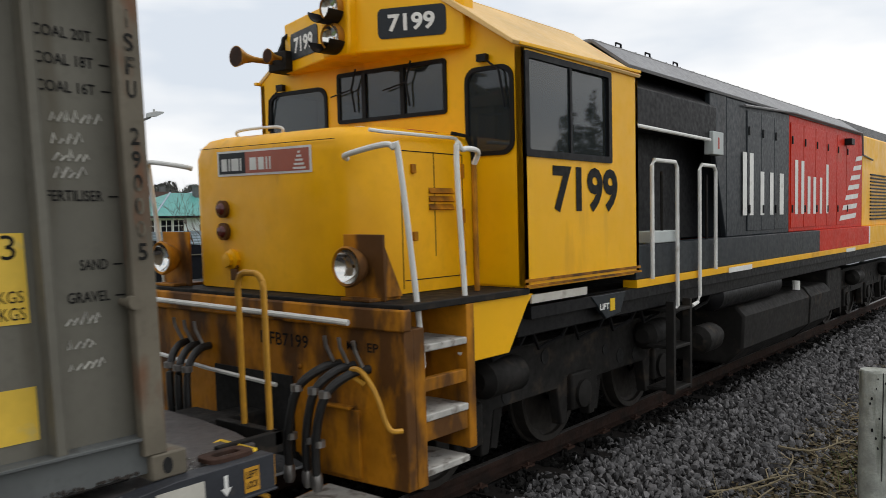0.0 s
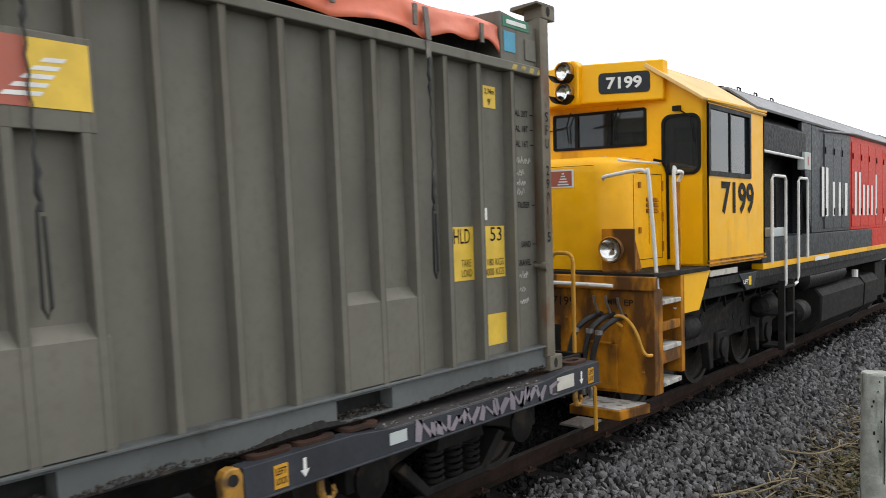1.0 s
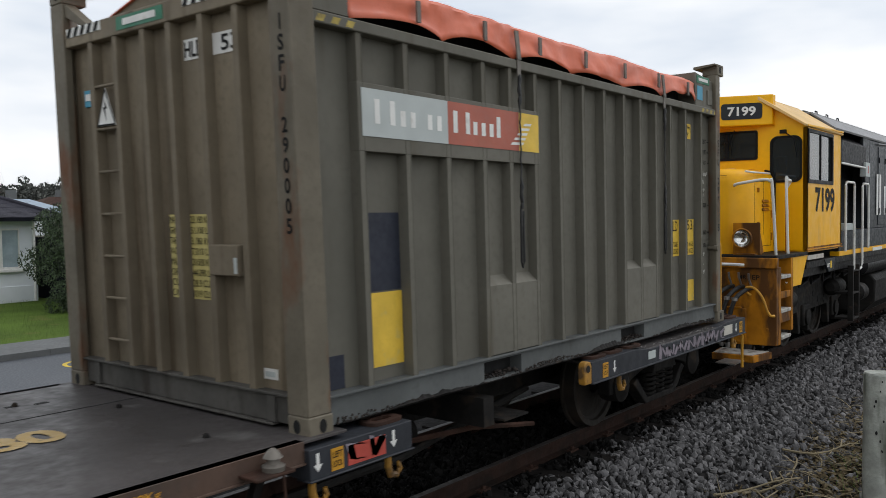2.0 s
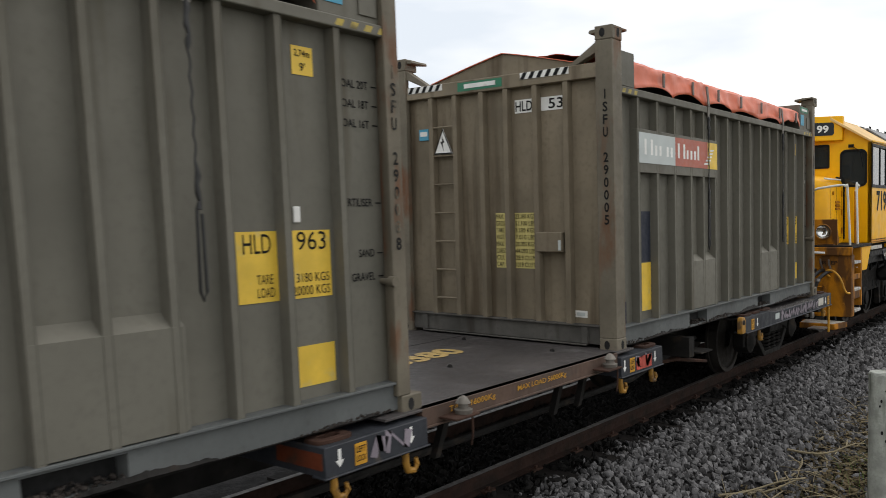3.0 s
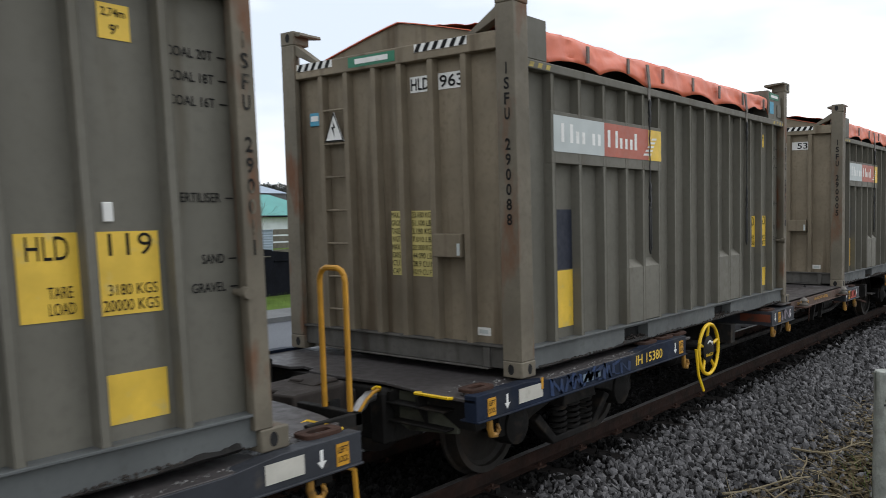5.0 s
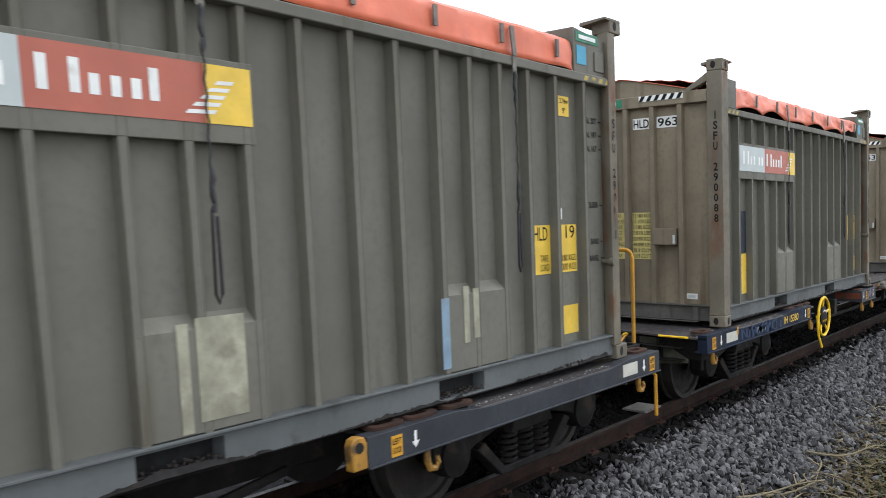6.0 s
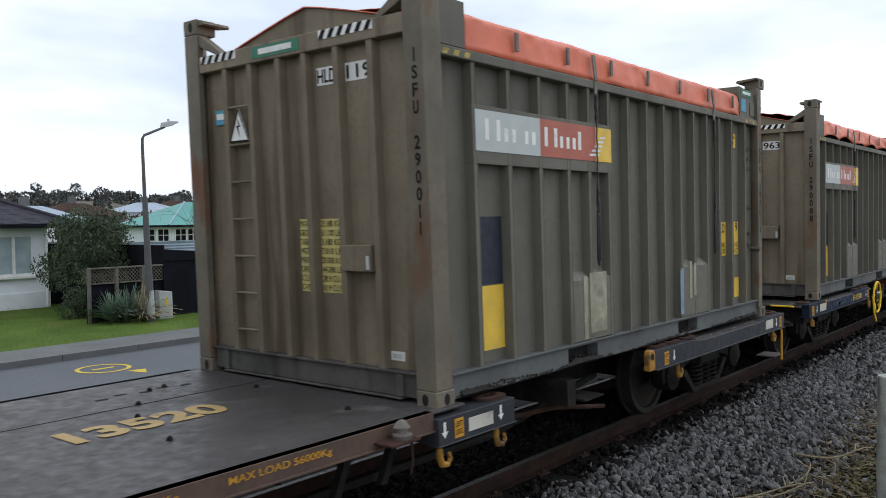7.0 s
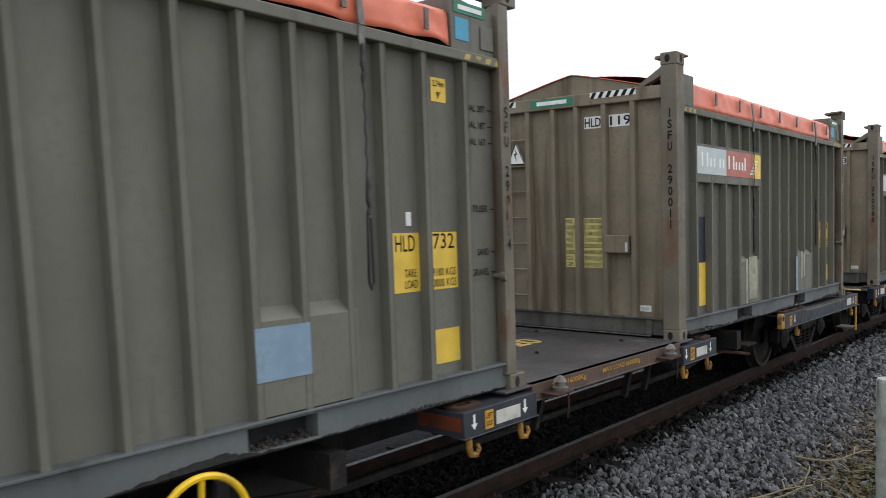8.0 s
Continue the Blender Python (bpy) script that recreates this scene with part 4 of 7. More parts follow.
    mk = plate(c, "maker_label", 0.78, 0.90, 0.27, 0.33, "end", lx + 0.001, WHITE, "small white plate with a plain bar")
    part("grey_bar", Kit().box(-2.9535, -2.952, -0.88, -0.80, 0.285, 0.315), SIGN_GREY, mk, smooth=False)
    # crumbs of spilt cargo along the foot of the near rail
    rg = random.Random(int(seed * 10))
    rows = [[], [], []]
    for i in range(240):
        x = -2.75 + 5.5 * i / 239
        hgt = max(0.001, 0.060 * (0.05 + noise.noise((x * 1.3, seed, 0))) + 0.016 * noise.noise((x * 9, seed, 3)) + rg.uniform(0, 0.009))
        rows[0].append((x, -1.187, 0.036 + hgt * 1.3))
        rows[1].append((x, -1.190 - hgt * 0.6, 0.034 + hgt * 0.5))
        rows[2].append((x, -1.187, 0.028))
    tagged(part("grime_ridge", Kit().grid(rows), DARK, c, "black crumbs caught along the rail", smooth=False), kind="stuff")
    octa = np.array([(1, 0, 0), (-1, 0, 0), (0, 1, 0), (0, -1, 0), (0, 0, 0.7), (0, 0, -0.7)])
    spots = [(a + rg.uniform(0.02, 0.44), rg.uniform(-1.18, -1.095), 0.055 + 0.03 * rg.random() ** 2, rg.uniform(0.006, 0.016), rg.uniform(0, 6), rg.uniform(0, 6), rg.uniform(0, 6), 0) for a in (-1.395, 0.645) for _ in range(90)]
    for _ in range(1500):
        x, v = rg.uniform(-2.8, 2.8), rg.random()
        heap = 0.02 + 0.09 * noise.noise((x * 1.1, seed * 3.7, 2)) + (0.035 if x < -1.6 else 0)
        if v * 0.1 < heap:
            spots.append((x, -1.189, 0.038 + v * max(0.01, heap) * 0.9, rg.uniform(0.004, 0.011), rg.uniform(0, 6), rg.uniform(0, 6), rg.uniform(0, 6), 0))
    rubble = scatter_mesh("pocket_rubble", CAST, [octa], [(0, 2, 4), (2, 1, 4), (1, 3, 4), (3, 0, 4), (2, 0, 5), (1, 2, 5), (3, 1, 5), (0, 3, 5)], spots)
    rubble.parent = c
    tagged(rubble, "loose stone crumbs in the pockets and along the rail", kind="stuff")
    # marks that tell the containers apart
    for kind, x0, x1, z0, z1 in extras:
        m = {"tape": TAPE, "blue": SIGN_PALEBLUE, "navy": NAVY}[kind]
        on_plate = kind != "navy"
        plate(c, "patch", x0, x1, z0, z1, "side", -1.197 if on_plate else PANEL_Y - 0.001, m, {"tape": "crossed strips of yellowed tape", "blue": "pale blue patch", "navy": "dark blue painted patch"}[kind])
    return c


def chalk(c):
    """Chalked scrawl on the panel by the front post, as illegible strokes."""
    rng = random.Random(3)
    for z, w in ((1.56, 0.20), (1.47, 0.10), (1.40, 0.14), (1.33, 0.12), (0.72, 0.14), (0.62, 0.12), (0.53, 0.15)):
        k = Kit()
        x = 2.56
        while x < 2.56 + w:
            a, b = rng.uniform(0.01, 0.03), rng.uniform(0.02, 0.05)
            k.tube([(x, PANEL_Y - 0.003, z), (x + a, PANEL_Y - 0.003, z + b), (x + a * 1.5, PANEL_Y - 0.003, z + b * rng.uniform(0, 0.6))], 0.004, 4)
            x += 0.032
        part("chalk_mark", k, CHALK, c, "faint chalk scrawl", smooth=False)


CONTAINERS = []
for number, code, sag, seed, cx, extras in (
        ("53", "ISFU 290005", 1.0, 1.0, -0.852, (("navy", -2.86, -2.66, 0.21, 0.40),)),
        ("963", "ISFU 290088", 1.0, 2.0, -9.471, ()),
        ("119", "ISFU 290011", 0.12, 3.0, -17.661, (("tape", -1.16, -1.10, 0.22, 0.72), ("tape", -1.06, -0.79, 0.26, 0.74), ("blue", 0.68, 0.755, 0.24, 0.68), ("tape", 0.90, 0.955, 0.38, 0.74), ("tape", 1.0, 1.06, 0.40, 0.72))),
        ("732", "ISFU 290024", 0.35, 5.0, -26.361, (("blue", 0.71, 1.07, 0.39, 0.66),))):
    c = container(number, code, sag, seed, extras)
    if number == "53":
        chalk(c)
    CONTAINERS.append((c, cx))


# ---- wagons ----
WHEEL_R = 0.42


def wheelset(parent, x, r=WHEEL_R):
    """An axle with two disc wheels, its middle at the parent's (x, 0, r)."""
    ws = part("wheelset", shared(f"axle_{r}", lambda: Kit().lathe([(0.06, -0.62), (0.07, -0.5), (0.065, 0), (0.07, 0.5), (0.06, 0.62)], "y", n=12), DARK), None, parent, at=(x, 0, r))
    for s in (-1, 1):
        w = shared(f"wheel_{r}_{s}", lambda: Kit().lathe([(0.09, s * 0.50), (0.10, s * 0.62), (0.13, s * 0.60), (r - 0.09, s * 0.575), (r - 0.06, s * 0.60), (r - 0.055, s * 0.632), (r - 0.004, s * 0.635), (r, s * 0.60), (r + 0.002, s * 0.535), (r + 0.028, s * 0.53), (r + 0.024, s * 0.50), (r - 0.06, s * 0.50), (0.12, s * 0.51)], "y", n=40), WHEEL)
        part("wheel", w, None, ws, "dull steel disc wheel")
    return ws


def coil(x, y, z0, z1, r, turns):
    n = turns * 12
    return Kit().tube([(x + r * math.cos(i * math.pi / 6), y + r * math.sin(i * math.pi / 6), z0 + (z1 - z0) * i / n) for i in range(n + 1)], 0.016, 6)


WHEELSETS = []


def bogie(wagon, bx):
    b = part("bogie", Kit().box(bx - 0.16, bx + 0.16, -0.80, 0.80, 0.36, 0.58), DARK, wagon, "dirty cast-steel bogie with coil springs", bevel=0.02)
    for s in (-1, 1):
        y0, y1 = s * 0.78, s * 0.90
        frame_pts = [(-1.08, 0.36), (-1.08, 0.53), (-0.72, 0.56), (-0.36, 0.66), (0.36, 0.66), (0.72, 0.56), (1.08, 0.53), (1.08, 0.36), (0.80, 0.36), (0.62, 0.44), (0.36, 0.50), (-0.36, 0.50), (-0.62, 0.44), (-0.80, 0.36)]
        part("side_frame", Kit().prism([(bx + p, q) for p, q in frame_pts], "y", y0, y1), DARK, b, bevel=0.012)
        low = [(-0.62, 0.40), (-0.34, 0.155), (0.34, 0.155), (0.62, 0.40), (0.54, 0.44), (0.30, 0.215), (-0.30, 0.215), (-0.54, 0.44)]
        part("spring_plank", Kit().prism([(bx + p, q) for p, q in low], "y", s * 0.80, s * 0.92), DARK, b, bevel=0.01)
        for dx in (-0.23, -0.02, 0.19):
            part("coil_spring", coil(bx + dx + 0.02, s * 0.88, 0.215, 0.45, 0.062, 5), DARK, b, "grimy coil spring")
        part("bolster_end", Kit().prism([(bx - 0.28, 0.46), (bx + 0.28, 0.46), (bx + 0.22, 0.60), (bx - 0.22, 0.60)], "y", s * 0.78, s * 0.97), DARK, b, bevel=0.01)
        for dx in (-0.86, 0.86):
            part("axle_box", Kit().lathe([(0.15, s * 0.74), (0.16, s * 0.80), (0.15, s * 0.92), (0.10, s * 0.94), (0.06, s * 0.965)], "y", (bx + dx, 0, WHEEL_R), 16), DARK, b, "round greasy axle box")
            part("brake_block", Kit().prism([(bx + dx * 0.5, 0.30), (bx + dx * 0.5 + 0.08, 0.28), (bx + dx * 0.5 + 0.10, 0.52), (bx + dx * 0.5 + 0.02, 0.55)], "y", s * 0.5, s * 0.64), RUST, b, bevel=0.008)
    for dx in (-0.86, 0.86):
        WHEELSETS.append((wheelset(b, bx + dx), bx + dx, WHEEL_R))
    return b


def lock_ring(wagon, x, y, z):
    """A long steel ring plate for a container lock."""
    n = 20
    def oval(a, b):
        return [(x + a * math.copysign(abs(math.cos(t)) ** 0.5, math.cos(t)), y + b * math.copysign(abs(math.sin(t)) ** 0.5, math.sin(t))) for t in np.linspace(0, 2 * math.pi, n, endpoint=False)]
    o, i = oval(0.135, 0.075), oval(0.075, 0.032)
    k = Kit()
    k.add([(*p, z) for p in o] + [(*p, z + 0.022) for p in o] + [(*p, z + 0.022) for p in i] + [(*p, z) for p in i],
          [f for j in range(n) for f in ((j, (j + 1) % n, n + (j + 1) % n, n + j), (n + j, n + (j + 1) % n, 2 * n + (j + 1) % n, 2 * n + j), (2 * n + j, 2 * n + (j + 1) % n, 3 * n + (j + 1) % n, 3 * n + j))])
    part("lock_ring", k, RUST, wagon, "rusty oval lock plate", bevel=0.004)


def hook(wagon, x, y, z):
    pts = [(x, y, z), (x, y, z - 0.07), (x + 0.02, y, z - 0.12), (x + 0.07, y, z - 0.13), (x + 0.10, y, z - 0.10), (x + 0.09, y, z - 0.06)]
    part("tie_hook", Kit().tube(pts, [0.020, 0.023, 0.023, 0.021, 0.018, 0.012], 8), HOOK_OCHRE, wagon, "ochre-painted tie-down hook")


def arrow(kit, x, z, y, h=0.10):
    w = h * 0.32
    kit.add([(x - w * 0.35, y, z + h), (x + w * 0.35, y, z + h), (x + w * 0.35, y, z + h * 0.4), (x + w, y, z + h * 0.4), (x, y, z), (x - w, y, z + h * 0.4), (x - w * 0.35, y, z + h * 0.4)], [tuple(range(7))])
    return kit


def arrow_mark(wagon, x, z, y):
    part("arrow_mark", arrow(Kit(), x, z, y), WHITE, wagon, "white painted arrow", smooth=False)


def lock_label(wagon, x, z, y):
    lab = plate(wagon, "lock_label", x - 0.045, x + 0.045, z, z + 0.12, "side", y, OCHRE, "ochre label LEFT LOCK")
    k = glyphs(Kit(), "LEFT", x - 0.036, z + 0.07, 0.072, 0.034, "side", y - 0.005)
    glyphs(k, "LOCK", x - 0.036, z + 0.02, 0.072, 0.034, "side", y - 0.005)
    part("lettering", k, INK, lab, smooth=False)


SY = -1.298  # the near face of the wagon's sills, from the track's middle


def wagon(deck_number, style):
    w = thing("flat_wagon", f"long flat container wagon with a bare deck lettered {deck_number}", "wagon", "wagons of the train")
    front_sill, rear_sill = style["front"], style["rear"]
    part("centre_sill", Kit().box(-7.7, 7.7, -0.22, 0.22, 0.42, 0.80), DARK, w, bevel=0.01)
    for x in (-7.7, -3.05, 3.05, 7.7):
        part("cross_member", Kit().box(x - 0.06, x + 0.06, -1.19, 1.19, 0.6, 0.8), DARK, w)
    # end decks
    for s in (-1, 1):
        pts = [(s * 4.45, -1.29), (s * 7.885, -1.29), (s * 7.885, -0.90), (s * 7.83, -0.66), (s * 7.78, -0.40), (s * 7.81, -0.15), (s * 7.825, 0.10), (s * 7.81, 0.36), (s * 7.72, 0.40), (s * 7.70, 0.54), (s * 7.79, 0.60), (s * 7.80, 0.88), (s * 7.885, 0.93), (s * 7.885, 1.29), (s * 4.45, 1.29)]
        if s > 0:
            pts[1:-1] = [(7.885, -1.29), (7.885, -1.04), (8.01, -1.0), (8.09, -0.74), (8.15, -0.35), (8.17, 0.0), (8.15, 0.35), (8.09, 0.74), (8.01, 1.0), (7.885, 1.04), (7.885, 1.29)]
        part("end_deck", Kit().prism(pts, "z", 0.818, 0.842), DECK, w, "worn grey deck plate", bevel=0.004)
        for y in (-1, 1):
            m = front_sill if s > 0 else rear_sill
            x0, x1 = (4.315, 7.885) if s > 0 else (-7.885, -4.575)
            hump = [(x0, 0.70), (x1, 0.70), (x1, 0.868), (x1 - 0.55 if s > 0 else x1 - 0.75, 0.868), (x1 - 0.9 if s > 0 else x1 - 1.1, 0.835), (x0 + 1.1 if s > 0 else x0 + 0.95, 0.835), (x0 + 0.75 if s > 0 else x0 + 0.6, 0.868), (x0, 0.868)]
            part("side_sill", Kit().prism(hump, "y", y * 1.298, y * 1.20).box(x0, x1, y * 1.314, y * 1.16, 0.69, 0.703), m, w, "painted steel side sill", bevel=0.004)
        lock_ring(w, s * 7.70, -1.16, 0.868)
        lock_ring(w, s * 7.70, 1.16, 0.868)
        for x in (s * 4.55, s * 4.85, s * 5.2):
            lock_ring(w, x, -1.18, 0.868)
    # outriggers under the inner ends of the containers
    for a, b in ((1.305, 2.115), (-2.065, -1.225)):
        for y in (-1, 1):
            part("outrigger", Kit().box(a, b, y * 1.298, y * 0.2, 0.68, 0.845).box(a - 0.01, b + 0.01, y * 1.31, y * 1.2, 0.672, 0.684), SILL_GREY, w, bevel=0.006)
            lock_ring(w, b - 0.14 if a > 0 else a + 0.14, y * 1.18, 0.846)
    # middle deck between the containers
    deck = part("middle_deck", Kit().box(-1.55, 1.62, -1.26, 1.26, 0.872, 0.888), DECK, w, "wide wet-looking steel deck", bevel=0.003)
    part("deck_seam", Kit().box(-1.5, 1.6, 0.395, 0.41, 0.888, 0.8895), VOID, deck, smooth=False)
    for y in (-1, 1):
        part("deck_edge", Kit().box(-1.225, 1.305, y * 1.262, y * 1.20, 0.775, 0.888).box(-1.225, 1.305, y * 1.275, y * 1.15, 0.765, 0.778), SILL_BROWN, w, "brown painted deck edge", bevel=0.003)
    rng = random.Random(len(deck_number))
    for i in range(9):
        x, y = rng.uniform(-1.2, 1.3), rng.uniform(-1.0, 0.9)
        part("loose_lump", Kit().lathe([(0.004, 0.888), (0.022, 0.890), (0.016, 0.905), (0.004, 0.912)], "z", (x, y, 0), 6), DARK, w, "dark lump on the deck")
    for i in range(5):
        part("deck_hole", Kit().box(0.25 + 0.16 * i, 0.33 + 0.16 * i, 0.72 + 0.05 * (i % 2), 0.76 + 0.05 * (i % 2), 0.888, 0.8898), VOID, w, smooth=False)
    k = glyphs(Kit(), deck_number, -0.38, -0.22, 1.02, 0.30, "top", 0.8925, 0.04)
    part("lettering", k, DECKPAINT, deck, "worn ochre figures on the deck", smooth=False)
    lettering(w, "TARE 16000Kg", -0.97, 0.812, 0.50, 0.050, "side", -1.2655, OCHRE, "yellow lettering")
    lettering(w, "MAX LOAD 56000Kg", -0.20, 0.812, 0.66, 0.050, "side", -1.2655, OCHRE, "yellow lettering")
    # container locks on brackets at the deck's edge
    for x in style["locks"]:
        br = part("lock_bracket", Kit().box(x - 0.12, x + 0.12, -1.40, -1.26, 0.80, 0.815), RUST, w, bevel=0.004)
        part("twist_lock", Kit().lathe([(0.055, 0.815), (0.06, 0.84), (0.035, 0.85), (0.03, 0.875), (0.05, 0.88), (0.03, 0.91), (0.01, 0.925)], "z", (x + 0.04, -1.33, 0), 12), DULL_CLIP, br, "worn steel twist lock")
        part("chain", Kit().tube([(x + 0.05, -1.39, 0.80), (x + 0.06, -1.385, 0.70), (x + 0.04, -1.385, 0.62)], 0.007, 6), RUST, br)
    # under the middle: brake gear
    part("truss_rod", Kit().tube([(-4.2, -0.75, 0.62), (-2.6, -0.75, 0.40), (2.6, -0.75, 0.40), (4.2, -0.75, 0.62)], 0.03, 8), DARK, w)
    part("brake_cylinder", Kit().lathe([(0.08, 2.3), (0.17, 2.36), (0.17, 2.85), (0.06, 2.95)], "x", (0, -0.55, 0.50), 16), DARK, w)
    part("air_tank", Kit().lathe([(0.06, -3.6), (0.15, -3.5), (0.15, -2.7), (0.06, -2.6)], "x", (0, -0.6, 0.48), 16), DARK, w)
    part("brake_rod", Kit().tube([(3.9, -1.0, 0.42), (3.1, -1.0, 0.55), (2.6, -0.8, 0.52)], 0.02, 6), RUST, w)
    part("tread_plate", Kit().box(3.15, 3.45, -1.25, -0.95, 0.62, 0.635), DARK, w, "small chequered plate", smooth=False)
    for x in (-0.8, 0.7, 1.1):
        part("deck_strut", Kit().prism([(x, 0.44), (x + 0.05, 0.44), (x + 0.22, 0.78), (x + 0.16, 0.78)], "y", -1.0, -0.95), DARK, w)
    # marks and fittings on the sills
    y = SY - 0.002
    for x in (7.62, -7.62):
        lock_label(w, x + (0.12 if x > 0 else -0.10), 0.715, SY - 0.001)
        arrow_mark(w, x - (0.03 if x > 0 else -0.08), 0.73, y)
        plate(w, "white_plate", x - (0.40 if x > 0 else -0.22), x - (0.15 if x > 0 else -0.52), 0.735, 0.835, "side", SY - 0.001, DULL_WHITE, "plain white plate")
        hook(w, x - 0.1, SY + 0.02, 0.70)
    for x in (4.62, -4.78):
        lock_label(w, x + (-0.08 if x > 0 else 0.09), 0.715, SY - 0.001)
        arrow_mark(w, x + (0.08 if x > 0 else -0.04), 0.73, y)
        hook(w, x + 0.2, SY + 0.02, 0.69)
    for a in (1.36, 1.95, -1.96, -1.38):
        arrow_mark(w, a, 0.72, y)
        hook(w, a - 0.02, SY + 0.03, 0.675)
    lock_label(w, 1.50, 0.70, SY - 0.001)
    lock_label(w, -1.80, 0.70, SY - 0.001)
    part("lug", Kit().prism([(4.20, 0.70), (4.31, 0.70), (4.31, 0.84), (4.29, 0.875), (4.25, 0.885), (4.21, 0.875), (4.19, 0.84)], "y", -1.30, -1.24), HOOK_OCHRE, w, "ochre lifting lug", bevel=0.008)
    part("lug_hole", Kit().lathe([(0.03, -1.303), (0.03, -1.237)], "y", (4.25, 0, 0.825), 14), VOID, w)
    for kind, x0, x1, z0, z1, m in style["plates"]:
        plate(w, kind, x0, x1, z0, z1, "side", SY - 0.001, m, {"paint_patch": "patch of paint", "red_plate": "red plate with plain pale bars", "orange_plate": "orange reflector", "pale_plate": "small pale plate"}[kind])
    part("orange_plate", Kit().box(-2.069, -2.066, -1.28, -0.92, 0.72, 0.81), ORANGE_PLATE, w, "orange striped reflector", smooth=False)
    if style["number"]:
        lettering(w, style["number"], -5.62, 0.735, 0.52, 0.085, "side", y, LABEL_Y, "yellow wagon number")
    for m, x0, x1 in style["scrawl"]:
        rng = random.Random(int(x0 * 10))
        k = Kit()
        x = x0
        while x < x1:
            wd = rng.uniform(0.10, 0.16)
            path = rng.choice([((0, 0), (0.05, 0.12), (0.9, 0.0), (1.0, 0.12)), ((0, 0.12), (0.5, 0.0), (1, 0.12)), ((0, 0), (0.4, 0.12), (0.6, 0.03), (1, 0.12)), ((1, 0.11), (0.1, 0.10), (0.1, 0.02), (1, 0.01))])
            pts = [(x + a * wd + rng.uniform(-0.02, 0.02), min(0.845, 0.712 + b * rng.uniform(0.7, 1.1))) for a, b in path]
            for p, q in zip(pts, pts[1:]):
                h0, h1 = rng.uniform(0.014, 0.034), rng.uniform(0.014, 0.034)
                k.add([(p[0] - h0, y, p[1] + h0 * 0.3), (p[0] + h0, y, p[1] - h0 * 0.3), (q[0] + h1, y, q[1] - h1 * 0.3), (q[0] - h1, y, q[1] + h1 * 0.3)], [(0, 1, 2, 3)])
            x += wd * rng.uniform(0.9, 1.5)
        k.v = [(a, b - 0.002, c) for a, b, c in k.v]
        tagged(part("scrawl", k, m, w, "scrawled paint strokes", smooth=False), kind="stuff")
    # hand brake
    hx, hz, hy = -3.98, 0.66, -1.285
    hb = part("brake_wheel", Kit().tube([(hx + 0.25 * math.cos(a), hy, hz + 0.25 * math.sin(a)) for a in np.linspace(0, 2 * math.pi, 36, endpoint=False)], 0.018, 8, closed=True), SAFETY, w, "yellow spoked hand-brake wheel")
    for i in range(5):
        a = radians(18 + 72 * i)
        part("spoke", Kit().tube([(hx + 0.08 * math.cos(a), hy + 0.02, hz + 0.08 * math.sin(a)), (hx + 0.243 * math.cos(a), hy, hz + 0.243 * math.sin(a))], 0.015, 6), SAFETY, hb)
    part("hub", Kit().lathe([(0.13, hy + 0.012), (0.135, hy + 0.0), (0.12, hy - 0.008)], "y", (hx, 0, hz), 24), DARK, hb, "round dark hub plate")
    k = Kit()
    n = 10
    for i in range(n):
        a0, a1 = radians(35 + 95 * i / n), radians(35 + 95 * (i + 1) / n)
        k.add([(hx + r * math.cos(a), hy - 0.011, hz + r * math.sin(a)) for r, a in ((0.07, a0), (0.09, a0), (0.09, a1), (0.07, a1))], [(0, 1, 2, 3)])
    k.add([(hx + p, hy - 0.011, hz + q) for p, q in ((0.065, 0.028), (0.092, 0.072), (0.045, 0.072))], [(0, 1, 2)])
    part("arrow_mark", k, WHITE, hb, smooth=False)
    k = glyphs(Kit(), "BRAKE ON", hx - 0.09, hz - 0.07, 0.18, 0.032, "side", hy - 0.011)
    part("lettering", k, SAFETY, hb, smooth=False)
    part("brake_shaft", Kit().tube([(hx, hy + 0.01, hz), (hx, -0.6, hz)], 0.03, 8), DARK, w)
    part("brake_column", Kit().prism([(hx + 0.10, 0.50), (hx + 0.17, 0.50), (hx + 0.20, 0.84), (hx + 0.13, 0.84)], "y", -1.22, -1.18), DARK, w, bevel=0.004)
    part("release_rod", Kit().tube([(hx - 0.33, -1.29, 0.70), (hx - 0.30, -1.30, 0.45), (hx - 0.22, -1.32, 0.28)], 0.014, 6), SAFETY, w, "yellow bent rod")
    k = Kit()
    for i in range(16):
        t = i / 15
        p = Vector((hx + 0.25 + 0.75 * t, -1.1 + 0.15 * t, 0.44 + 0.10 * t - 0.22 * t * (1 - t)))
        k.tube([p + Vector((0.028 * math.cos(a), 0.016 * math.sin(a) * (i % 2), 0.016 * math.sin(a) * (1 - i % 2))) for a in np.linspace(0, 2 * math.pi, 8, endpoint=False)], 0.006, 5, closed=True)
    part("brake_chain", k, RUST, w, "hanging rusty brake chain")
    # coupler and hand rails at both ends
    for s in (-1, 1):
        cp = part("coupler", Kit().box(s * 7.4, s * 7.98, -0.13, 0.13, 0.50, 0.76), CAST, w, "heavy cast coupler, brown-grey", bevel=0.02)
        e, up = (8.52, 0.845) if s < 0 else (8.26, 0.79)
